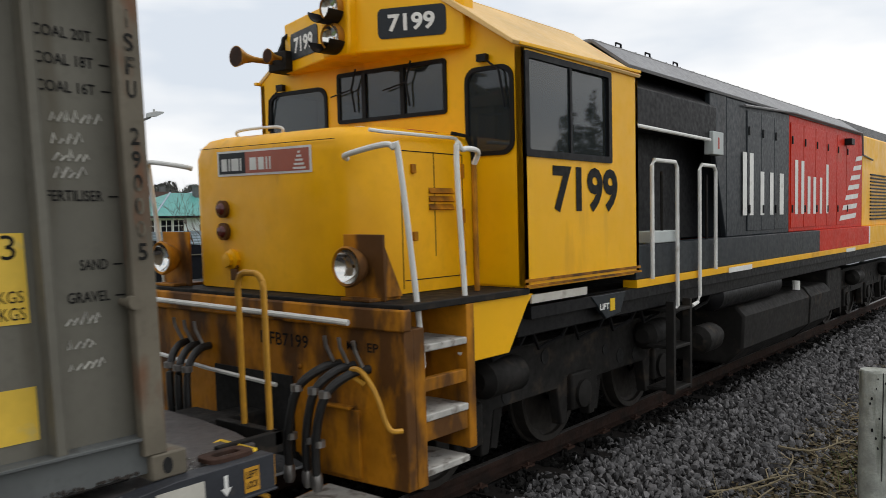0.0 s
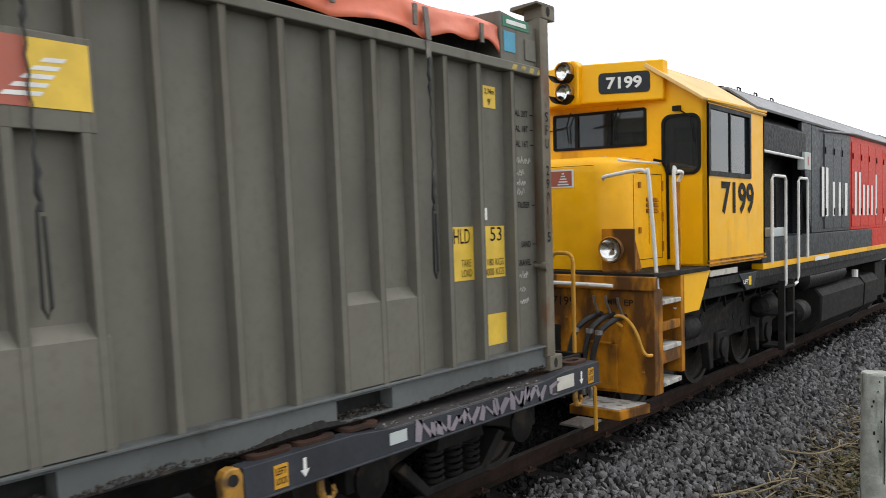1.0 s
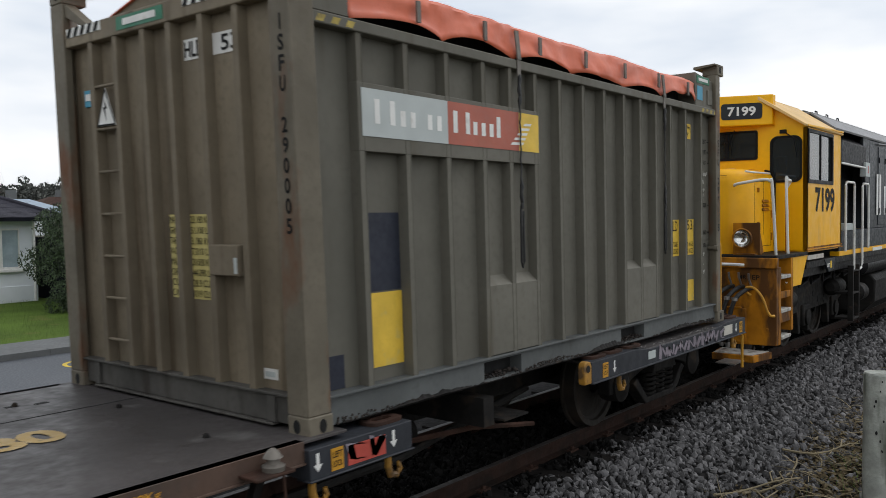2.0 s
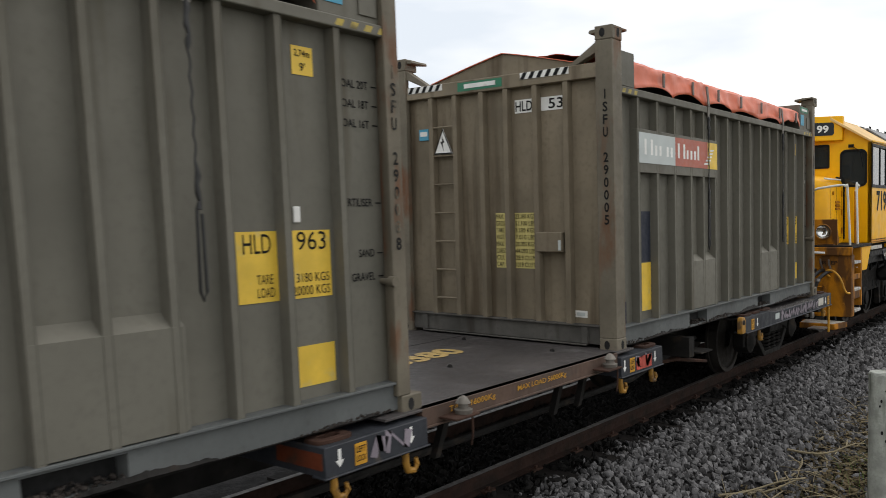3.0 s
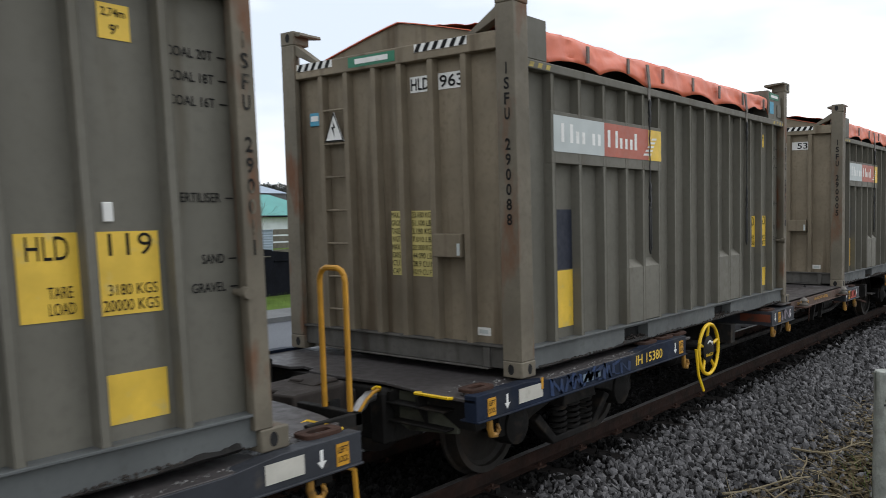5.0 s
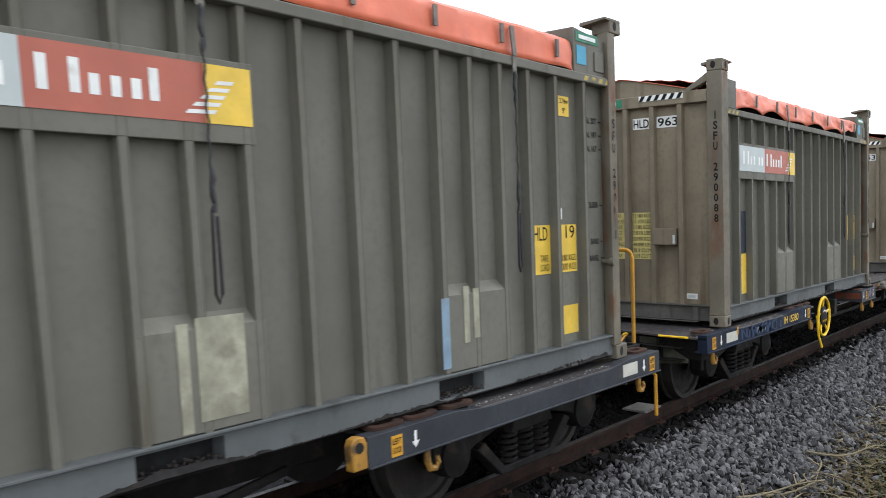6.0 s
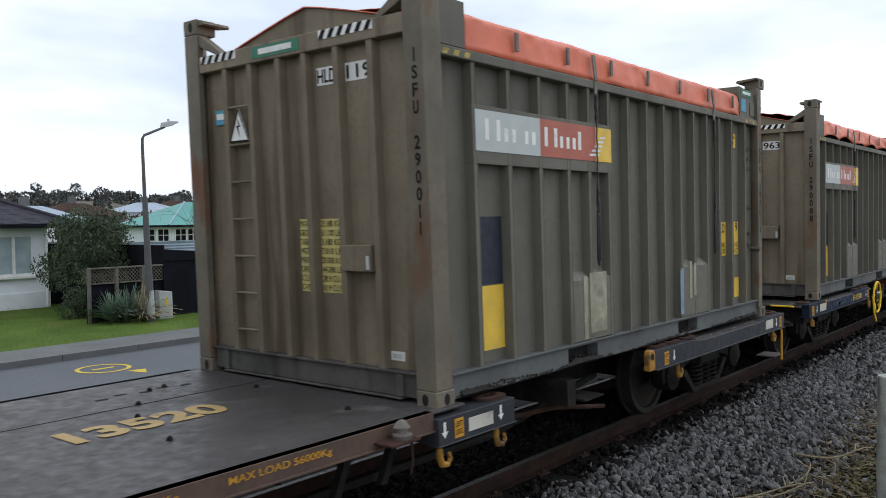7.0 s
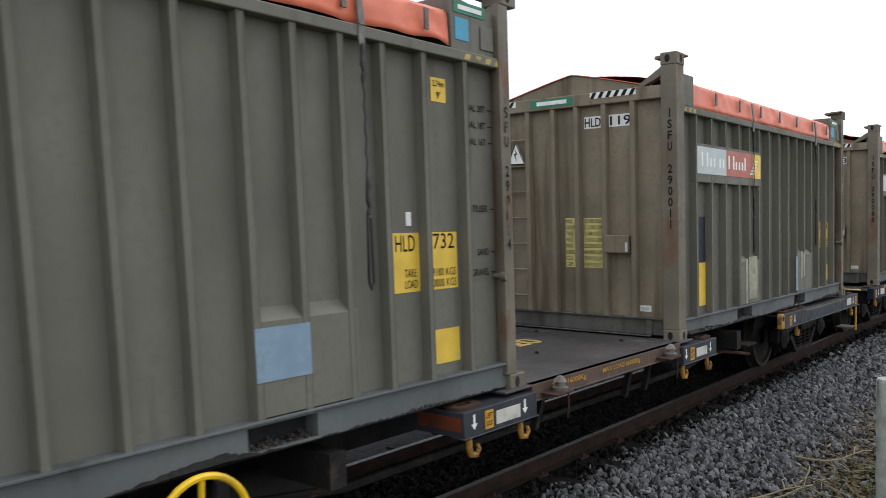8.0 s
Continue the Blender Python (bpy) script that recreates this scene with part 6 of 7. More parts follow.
    lp("white_plate", Kit().box(3.95, 4.25, -0.70, -0.55, 2.6015, 2.605), WHITE, nose, "small warning plate", smooth=False)
    lp("latch", Kit().box(4.16, 4.20, -0.955, -0.935, 2.30, 2.36).box(4.16, 4.20, -0.955, -0.935, 1.86, 1.92), YELLOW_DIRTY, nose, bevel=0.004)
    lp("door_gasket", Kit().tube([(4.84, -0.95, 1.58), (4.83, -0.95, 2.45), (4.80, -0.93, 2.58), (4.70, -0.86, 2.60)], 0.014, 6), INK, nose, "black rubber edge")
    # ---- front end and steps ----
    front = lp("front_platform", Kit().prism([(3.52, -0.9), (3.56, -1.36), (4.9, -1.36), (4.9, 1.36), (3.56, 1.36), (3.52, 0.9)], "z", 1.47, 1.515), DARK, L, "dark chequered platform round the nose", bevel=0.006)
    lp("front_beam", Kit().prism([(3.50, -0.9), (3.54, -1.37), (3.62, -1.37), (3.62, 1.37), (3.54, 1.37), (3.50, 0.9)], "z", 1.36, 1.49), YELLOW_DIRTY, front, "yellow beam along the platform", bevel=0.012)
    lp("beam_rail", Kit().tube([(3.475, -1.0, 1.40), (3.46, -0.9, 1.405), (3.46, 1.25, 1.43), (3.48, 1.3, 1.43)], 0.019, 8), WHITE, front, "white hand rail across the front")
    lp("buffer_plate", Kit().prism([(-1.36, 0.42), (-0.55, 0.40), (-0.42, 0.50), (0.42, 0.50), (0.55, 0.40), (1.36, 0.42), (1.36, 1.37), (-1.36, 1.37)], "x", 3.56, 3.64), YELLOW_DIRTY, front, "filthy yellow end plate", bevel=0.008)
    lp("pocket_plate", Kit().box(3.53, 3.56, -1.0, -0.68, 0.44, 0.86).box(3.50, 3.56, -0.95, -0.72, 0.86, 0.88), YELLOW_DIRTY, front, bevel=0.006)
    # Black patch on the end plate: the coupler's shadow put in as colour
    lp("coupler_recess", Kit().box(3.548, 3.57, -0.40, 0.40, 0.46, 1.0), VOID, front, "black patch for the shade round the coupler", smooth=False)
    lp("coupler", Kit().box(3.2, 3.62, -0.12, 0.12, 0.52, 0.74).prism([(3.25, -0.22), (2.98, -0.25), (2.95, -0.08), (3.06, 0.0), (2.98, 0.14), (3.10, 0.22), (3.25, 0.2)], "z", 0.44, 0.78), DARK, front, "dark cast coupler", bevel=0.02)
    for i in range(10):
        y = -1.25 + 0.26 * i
        if abs(y) > 0.4:
            lp("rivet", Kit().lathe([(0.018, 3.56), (0.016, 3.55), (0.004, 3.545)], "x", (0, y, 0.62 + 0.45 * (i % 2)), 8), YELLOW_DIRTY, front)
    lettering(front, "DFB7199", 0.10, 1.19, 0.46, 0.085, "end", 3.556 - LX, INK, "faded black number")
    lettering(front, "MR", 0.90, 1.22, 0.10, 0.055, "end", 3.556 - LX, INK, "faded black letters")
    lettering(front, "EP", 1.07, 1.22, 0.09, 0.055, "end", 3.556 - LX, INK, "faded black letters")
    for i, (y, z, dy) in enumerate(((-0.84, 1.13, 0.16), (-0.96, 1.13, 0.13), (-1.08, 1.12, 0.16), (0.46, 1.12, -0.06), (0.58, 1.12, -0.08), (0.70, 1.13, -0.10))):
        hs = lp("air_hose", Kit().tube(bend([(3.56, y, z), (3.44, y + dy * 0.3, z - 0.02), (3.33, y + dy * 0.9, z - 0.14), (3.30, y + dy * 1.3, z - 0.40), (3.31, y + dy * 1.4, z - 0.62 - 0.04 * (i % 3))]), 0.027, 10), BLACK, front, "black rubber air hose")
        for t in (0, 1):
            zz = z - 0.13 - 0.30 * t
            part("hose_clamp", Kit().lathe([(0.037, zz - 0.02), (0.037, zz + 0.02)], "z", (3.325 - LX - 0.008 * t, y + dy * (0.9 + 0.35 * t), 0), 10), STEEL, hs, "bright hose clamp")
        part("hose_end", Kit().lathe([(0.024, z - 0.72), (0.036, z - 0.69), (0.034, z - 0.63), (0.028, z - 0.61)], "z", (3.31 - LX, y + dy * 1.4, 0), 10), STEEL, hs, "metal hose coupling")
        part("cock_handle", Kit().tube([(3.50 - LX, y, z + 0.02), (3.46 - LX, y + 0.02, z + 0.12), (3.45 - LX, y + 0.02, z + 0.18)], 0.013, 6), STEEL, hs, "bent valve handle")
    lp("yellow_hose", Kit().tube(bend([(3.53, -1.06, 1.03), (3.48, -1.02, 1.08), (3.45, -1.04, 1.13), (3.44, -1.12, 1.13), (3.44, -1.20, 1.06), (3.45, -1.25, 0.96), (3.46, -1.28, 0.86), (3.48, -1.31, 0.80), (3.54, -1.34, 0.79)]), 0.016, 8), OCHRE, front, "ochre cable hanging in a loop")
    lp("foot_plate", Kit().prism([(3.14, -1.22), (3.58, -1.30), (3.58, -0.66), (3.14, -0.72)], "z", 0.26, 0.345), YELLOW_DIRTY, front, "yellow foot plate at the corner", bevel=0.008)
    lp("foot_tread", Kit().prism([(3.16, -1.20), (3.56, -1.27), (3.56, -0.70), (3.16, -0.74)], "z", 0.3455, 0.352), TREAD, front, "worn white tread", smooth=False)
    lp("pipe", Kit().tube([(3.53, 1.2, 1.02), (3.50, 0.4, 0.97), (3.50, -0.3, 0.94)], 0.016, 6), WHITE, front, "pale pipe across the front")
    for s in (-1, 1):
        # ditch lights on their brackets
        br = lp("light_bracket", Kit().box(3.56, 3.84, s * 0.86, s * 1.10, 1.515, 1.535).box(3.66, 3.68, s * 0.80, s * 1.13, 1.515, 1.915).prism([(3.68, 1.535), (3.84, 1.535), (3.68, 1.86)], "y", s * 1.10, s * 1.12), YELLOW_DIRTY, front, "yellow lamp bracket", bevel=0.004)
        lamp = lp("ditch_light", Kit().lathe([(0.05, 3.66), (0.09, 3.62), (0.118, 3.56), (0.125, 3.53), (0.115, 3.515), (0.103, 3.53)], "x", (0, s * 0.955, 1.725), 28, caps=False), YELLOW_DIRTY, br, "round yellow lamp with a clear lens")
        part("reflector", Kit().lathe([(0.102, 3.525 - LX), (0.085, 3.55 - LX), (0.05, 3.575 - LX), (0.01, 3.585 - LX)], "x", (0, s * 0.955, 1.725), 24, caps=False), CHROME, lamp)
        # step well
        st = lp("step_well", Kit().box(3.64, 3.74, s * 1.36, s * 0.98, 0.42, 1.37).box(4.16, 4.24, s * 1.36, s * 0.98, 0.55, 1.47).box(3.74, 4.16, s * 1.0, s * 0.98, 0.42, 1.47).box(3.74, 4.16, s * 1.35, s * 1.30, 0.68, 0.80).box(3.74, 4.16, s * 1.35, s * 1.30, 0.98, 1.06), YELLOW_DIRTY, front, "grimy yellow step well", bevel=0.006)
        for z in (0.49, 0.82, 1.24):
            lp("step", Kit().box(3.74, 4.16, s * 1.36, s * 1.02, z - 0.02, z + 0.025), TREAD, st, "worn white step tread", bevel=0.008)
        # side skirt behind the steps
        lp("side_skirt", Kit().prism([(4.24, 1.47), (4.98, 1.47), (4.90, 1.40), (4.66, 1.09), (4.22, 1.09), (4.22, 1.47)], "y", s * 1.34, s * 1.30), YELLOW, front, "yellow skirt plate", bevel=0.006)
        # hand rails at the steps
        lp("hand_rail", Kit().tube(bend([(3.72, s * 0.80, 2.38), (3.66, s * 0.86, 2.40), (3.63, s * 1.18, 2.44), (3.645, s * 1.25, 2.42), (3.67, s * 1.275, 2.34), (3.80, s * 1.29, 1.20), (3.78, s * 1.25, 1.15), (3.68, s * 1.15, 1.15)]), 0.018, 10), WHITE, front, "white bent hand rail")
        lp("hand_rail", Kit().tube(bend([(4.50, s * 1.20, 2.36), (4.48, s * 1.25, 2.43), (4.40, s * 1.27, 2.45), (4.27, s * 1.28, 2.44), (4.20, s * 1.285, 2.38), (4.24, s * 1.30, 1.22), (4.16, s * 1.30, 1.16)]), 0.018, 10), WHITE, front, "white bent hand rail")
        lp("hand_rail", Kit().tube([(4.50, s * 1.20, 2.36), (4.50, s * 1.20, 1.52)], 0.018, 8), YELLOW_DIRTY, front)
    # ---- frame, walkway and hood ----
    fr = lp("underframe", Kit().box(4.9, 20.3, -1.25, 1.25, 1.15, 1.38), LOCO_BLACK, L, "dark underframe", bevel=0.01)
    for s in (-1, 1):
        lp("sill", Kit().box(6.66, 20.35, s * 1.335, s * 1.20, 1.375, 1.445), YELLOW, fr, "yellow line along the sill", bevel=0.004)
        lp("sill_black", Kit().box(4.98, 20.35, s * 1.32, s * 1.22, 1.28, 1.374), LOCO_BLACK, fr, bevel=0.004)
        for x0, x1, mm, nm in ((6.66, 12.6, LOCO_GREY, "grey"), (12.6, 15.75, LOCO_RED, "red"), (15.75, 15.86, WHITE, "white"), (15.86, 20.35, YELLOW, "yellow")):
            lp("walkway_side", Kit().box(x0, x1 - 0.002, s * 1.325, s * 1.12, 1.447, 1.745), mm, fr, f"{nm} painted side of the walkway", bevel=0.006)
        for x0, x1 in ((8.9, 9.65), (14.1, 14.7)):
            lp("white_plate", Kit().box(x0, x1, s * 1.340, s * 1.336, 1.37, 1.425), WHITE, fr, "white patch on the sill", smooth=False)
        lp("white_plate", Kit().box(4.95, 5.75, s * 1.345, s * 1.33, 1.40, 1.46), DULL_WHITE, fr, "pale worn plate below the cab", smooth=False)
        lp("lift_lug", Kit().prism([(5.85, 1.37), (6.45, 1.37), (6.35, 1.20), (6.10, 1.17)], "y", s * 1.33, s * 1.29), LOCO_GREY, fr, "grey jacking plate", bevel=0.006)
        lp("lift_mark", Kit().box(6.16, 6.24, s * 1.334, s * 1.3305, 1.23, 1.33), SAFETY, fr, "yellow mark", smooth=False)
    loco_letters(fr, "LIFT", 5.98, 1.25, 0.16, 0.05, -1.334, WHITE, "small white word LIFT")
    hood = lp("hood_front", Kit().box(6.66, 9.35, -0.98, 0.98, 1.745, 3.30), LOCO_BLACK, L, "black recessed engine hood behind the cab", bevel=0.015)
    lp("hood_panel", Kit().box(6.68, 7.02, -1.05, -0.98, 1.75, 2.92), LOCO_GREY, hood, "grey locker", bevel=0.008)
    lp("locker_handle", Kit().box(6.88, 6.93, -1.06, -1.05, 2.56, 2.66), INK, hood, smooth=False)
    lp("overhang", Kit().prism([(-1.26, 2.78), (-1.26, 3.12), (-1.02, 3.30), (1.02, 3.30), (1.26, 3.12), (1.26, 2.78)], "x", 6.66, 8.75), LOCO_BLACK, hood, "black intake housing", bevel=0.01)
    lp("grab_rail", Kit().tube([(6.68, -1.30, 2.78), (8.45, -1.30, 2.76)], 0.018, 8), WHITE, hood, "white grab rail")
    lp("electric_box", Kit().box(8.55, 8.85, -1.30, -1.2, 2.62, 2.86), SIGN_GREY, hood, "pale box with a warning flash", bevel=0.008)
    lp("red_flash", Kit().box(8.68, 8.72, -1.3035, -1.301, 2.68, 2.80), RED_PLATE, hood, smooth=False)
    lp("grey_box", Kit().box(6.95, 7.55, -1.33, -1.18, 1.75, 1.86), SIGN_GREY, hood, "pale grey box on the walkway", bevel=0.01)
    side = [(-1.24, 1.745), (-1.24, 3.27), (-0.90, 3.52), (0.90, 3.52), (1.24, 3.27), (1.24, 1.745)]
    hoods = []
    for x0, x1, mm, label in ((9.10, 11.40, LOCO_GREY, "grey engine hood"), (11.402, 15.60, LOCO_RED, "red engine hood"), (15.602, 20.1, YELLOW, "yellow radiator end of the hood")):
        hoods.append(lp("engine_hood", Kit().prism(side, "x", x0, x1), mm, L, label, bevel=0.012))
    lp("hood_cheek", Kit().prism([(9.10, 1.75), (8.62, 3.0), (8.62, 3.27), (9.10, 3.30)], "y", -1.238, -1.18), LOCO_GREY, hoods[0], "slanting grey cheek", bevel=0.01)
    lp("hood_cheek", Kit().prism([(9.10, 1.75), (8.62, 3.0), (8.62, 3.27), (9.10, 3.30)], "y", 1.238, 1.18), LOCO_GREY, hoods[0], "slanting grey cheek", bevel=0.01)
    for s in (-1, 1):
        lp("roof_edge", Kit().prism([(s * 1.25, 3.27), (s * 1.26, 3.30), (s * 0.92, 3.545), (s * 0.90, 3.525)], "x", 6.7, 15.6), LOCO_ROOF, L, "pale grey roof edge", bevel=0.004)
    lp("roof_walk", Kit().box(6.70, 15.6, -0.92, 0.92, 3.523, 3.56), LOCO_ROOF, L, "weathered grey hood roof", bevel=0.01)
    lp("radiator_roof", Kit().prism([(-1.20, 3.30), (-0.85, 3.60), (0.85, 3.60), (1.20, 3.30)], "x", 15.65, 20.0), LOCO_BLACK, L, "black radiator roof", bevel=0.01)
    for i in range(24):
        lp("bolt", Kit().lathe([(0.018, 3.555), (0.012, 3.575)], "z", (6.9 + 0.36 * i, -0.88, 0), 6), LOCO_ROOF, L)
    for x in (6.95, 7.6, 8.3):
        lp("roof_fitting", Kit().box(x, x + 0.28, -0.75, -0.45, 3.56, 3.62).tube([(x + 0.4, -0.8, 3.55), (x + 0.42, -0.8, 3.64), (x + 0.52, -0.8, 3.64), (x + 0.54, -0.8, 3.55)], 0.012, 6), LOCO_BLACK, L, "low roof fitting", bevel=0.008)
    lp("roof_pipe", Kit().tube([(9.6, -1.27, 3.22), (11.5, -1.28, 3.30), (15.4, -1.28, 3.30), (15.5, -1.27, 2.95), (16.3, -1.26, 2.90)], 0.016, 6), LOCO_ROOF, L, "pale pipe along the eaves")
    lp("side_lamp", Kit().box(14.3, 14.5, -1.36, -1.24, 3.05, 3.15), LOCO_BLACK, L, bevel=0.01)
    # doors of the hood
    for h, xs in ((hoods[0], (9.75, 10.25, 10.75)), (hoods[1], (11.45, 12.05, 12.65, 13.25, 13.85, 14.45))):
        for x in xs:
            d = lp("hood_door", Kit().box(x, x + 0.49 if h is hoods[0] else x + 0.58, -1.252, -1.238, 1.80, 3.18), LOCO_GREY if h is hoods[0] else LOCO_RED, h, bevel=0.004)
            for z in (2.0, 2.9):
                lp("latch", Kit().box(x + 0.03, x + 0.07, -1.266, -1.252, z, z + 0.1), LOCO_BLACK, d, bevel=0.003)
    for i in range(14):
        lp("grille_slat", Kit().box(16.2, 19.6, -1.262, -1.24, 1.85 + 0.06 * i, 1.875 + 0.06 * i), LOCO_BLACK, hoods[2], "black grille slat", smooth=False)
    # wording bars and speed bars on the hood
    z0, z1 = 1.98, 2.70
    y = -1.2565
    for a, b, top in ((9.58, 9.95, 1.0), (10.20, 10.70, 0.72), (10.95, 11.12, 0.72), (11.62, 12.05, 1.0), (12.22, 12.65, 0.72), (12.85, 12.98, 0.72), (13.20, 13.33, 1.0)):
        for p, q in ((a, b),) if b - a < 0.2 else ((a, a + 0.14), (b - 0.14, b)):
            lp("pale_bar", Kit().add([(p, y, z0), (q, y, z0), (q, y, z0 + (z1 - z0) * top), (p, y, z0 + (z1 - z0) * top)], [(0, 1, 2, 3)]), WHITE, L, "tall plain pale bar on the hood", smooth=False)
    for i in range(7):
        a = 14.0 + 0.17 * i
        lp("speed_bar", Kit().add([(a, y, 1.86 + 0.16 * i), (a + 1.05 - 0.10 * i, y, 1.90 + 0.16 * i), (a + 1.12 - 0.10 * i, y, 1.98 + 0.16 * i), (a + 0.08, y, 1.94 + 0.16 * i)], [(0, 1, 2, 3)]), WHITE, L, "slanting pale bar", smooth=False)
    # door hand rails beside the cab
    for x0, x1 in ((6.92, 7.47), (8.02, 8.45)):
        lp("hand_rail", Kit().tube([(x0, -1.36, 1.44), (x0, -1.36, 2.44), (x0 + 0.05, -1.36, 2.49), (x1 - 0.05, -1.36, 2.49), (x1, -1.36, 2.44), (x1, -1.36, 1.15), (x1 - 0.08, -1.35, 1.10)] if x0 < 7.5 else [(x1, -1.36, 1.44), (x1, -1.36, 2.44), (x1 - 0.05, -1.36, 2.49), (x0 + 0.05, -1.36, 2.49), (x0, -1.36, 2.44), (x0, -1.36, 1.20), (x0 - 0.06, -1.36, 1.14), (x0 - 0.2, -1.36, 1.12)], 0.019, 10), WHITE, L, "white hand rail at the side steps")
        lp("rail_inner", Kit().tube([(x0 + 0.34, -1.30, 1.40), (x0 + 0.34, -1.30, 2.40)], 0.014, 6), DARK, L)
    for z in (0.35, 0.75, 1.1):
        lp("side_step", Kit().box(7.35, 7.75, -1.38, -1.1, z, z + 0.03), DARK, L, "dark side step", bevel=0.006)
    lp("step_hanger", Kit().box(7.33, 7.38, -1.38, -1.30, 0.33, 1.2).box(7.72, 7.77, -1.38, -1.30, 0.33, 1.2), DARK, L, bevel=0.004)
    # ---- under the frame ----
    tank = lp("fuel_tank", Kit().prism([(-1.12, 0.92), (-1.22, 0.80), (-1.20, 0.42), (-1.0, 0.22), (1.0, 0.22), (1.2, 0.42), (1.22, 0.8), (1.12, 0.92)], "x", 9.75, 13.7), DARK, L, "grimy dark fuel tank", bevel=0.03)
    lp("tank_end", Kit().prism([(-1.14, 0.94), (-1.24, 0.80), (-1.22, 0.42), (-1.0, 0.20), (0, 0.2), (0, 0.94)], "x", 12.5, 12.56), DARK, tank, bevel=0.01)
    for s in (-1, 1):
        lp("air_tank", Kit().lathe([(0.05, 8.9), (0.17, 9.0), (0.17, 11.1), (0.05, 11.2)], "x", (0, s * 1.08, 1.10), 20), LOCO_BLACK, L, "long black air reservoir")
        lp("filter_pot", Kit().lathe([(0.08, 8.45), (0.15, 8.5), (0.15, 8.85), (0.11, 8.9), (0.11, 8.98)], "x", (0, s * 1.15, 0.68), 18), DARK, L, "grimy filter pot")
        lp("equipment_box", Kit().box(13.75, 14.6, s * 1.15, s * 0.7, 0.45, 1.1), DARK, L, "dark equipment box", bevel=0.02)
        lp("white_tap", Kit().lathe([(0.05, 0.95), (0.05, 1.07)], "z", (11.9, s * 1.2, 0), 10), WHITE, L)
    for cx in (6.35, 17.5):
        b = lp("bogie", Kit().box(cx - 1.9, cx + 1.9, -0.6, 0.6, 0.62, 0.85), DARK, L, "three-axle bogie caked in dark grime", bevel=0.02)
        for s in (-1, 1):
            pts = [(-2.25, 0.62), (-2.25, 0.86), (-1.95, 1.0), (1.95, 1.0), (2.25, 0.86), (2.25, 0.62)]
            for dx in (1.65, 0.0, -1.65):
                pts += [(dx + 0.36, 0.56), (dx + 0.29, 0.24), (dx + 0.19, 0.24), (dx + 0.18, 0.64), (dx - 0.18, 0.64), (dx - 0.19, 0.24), (dx - 0.29, 0.24), (dx - 0.36, 0.56)]
            sf = lp("side_frame", Kit().prism([(cx + p, q) for p, q in pts], "y", s * 0.82, s * 0.92), DARK, b, "deep plate frame with legs", bevel=0.012)
            lp("frame_lip", Kit().box(cx - 1.95, cx + 1.95, s * 0.80, s * 0.97, 0.99, 1.01), DARK, b, bevel=0.004)
            for dx in (-1.65, 0.0, 1.65):
                lp("axle_box", Kit().box(cx + dx - 0.17, cx + dx + 0.17, s * 0.78, s * 0.96, 0.34, 0.66), DARK, b, "greasy axle box", bevel=0.02)
                lp("axle_cap", Kit().lathe([(0.12, s * 0.95), (0.12, s * 0.99), (0.05, s * 1.0)], "y", (cx + dx, 0, 0.47), 14), DARK, b)
            for dx, z, r in ((-1.12, 0.64, 0.065), (-0.86, 0.72, 0.075), (-0.55, 0.86, 0.06), (0.50, 0.78, 0.05), (0.80, 0.68, 0.07), (1.12, 0.66, 0.065)):
                lp("frame_hole", Kit().lathe([(r, s * 0.915), (r, s * 0.926)], "y", (cx + dx, 0, z), 14), VOID, b)
            for dx in (-1.12, 0.53):
                lp("brake_hanger", Kit().prism([(cx + dx - 0.05, 0.22), (cx + dx + 0.04, 0.20), (cx + dx + 0.16, 0.62), (cx + dx + 0.04, 0.66)], "y", s * 0.74, s * 0.80), DARK, b, bevel=0.008)
                lp("brake_shoe", Kit().box(cx + dx - 0.10, cx + dx + 0.10, s * 0.56, s * 0.70, 0.22, 0.50), RUST, b, bevel=0.02)
            for dx in (-1.35, 1.35):
                lp("brake_cylinder", Kit().lathe([(0.07, cx + dx - 0.28), (0.135, cx + dx - 0.22), (0.135, cx + dx + 0.2), (0.05, cx + dx + 0.26)], "x", (0, s * 1.02, 0.84), 18), DARK, b, "dusty brake cylinder")
            lp("sand_pipe", Kit().tube([(cx - 2.0, s * 0.85, 1.1), (cx - 2.12, s * 0.75, 0.6), (cx - 2.16, s * 0.6, 0.15)], 0.022, 6), DARK, b)
        for dx in (-1.65, 0.0, 1.65):
            ws = wheelset(b, cx + dx - LX, 0.47)
            WHEELSETS.append((ws, cx + dx - LX, 0.47))
    for x in np.arange(4.6, 8.4, 0.62):
        lp("cable", Kit().tube([(x, -1.15, 1.2), (x + 0.2, -1.1, 1.0), (x + 0.5, -1.12, 1.05), (x + 0.62, -1.15, 1.2)], 0.018, 6), LOCO_BLACK, L, "sagging dark cable")
    return L


LOCO = locomotive()


# ---- across the street ----
LAWN_Z = -0.30


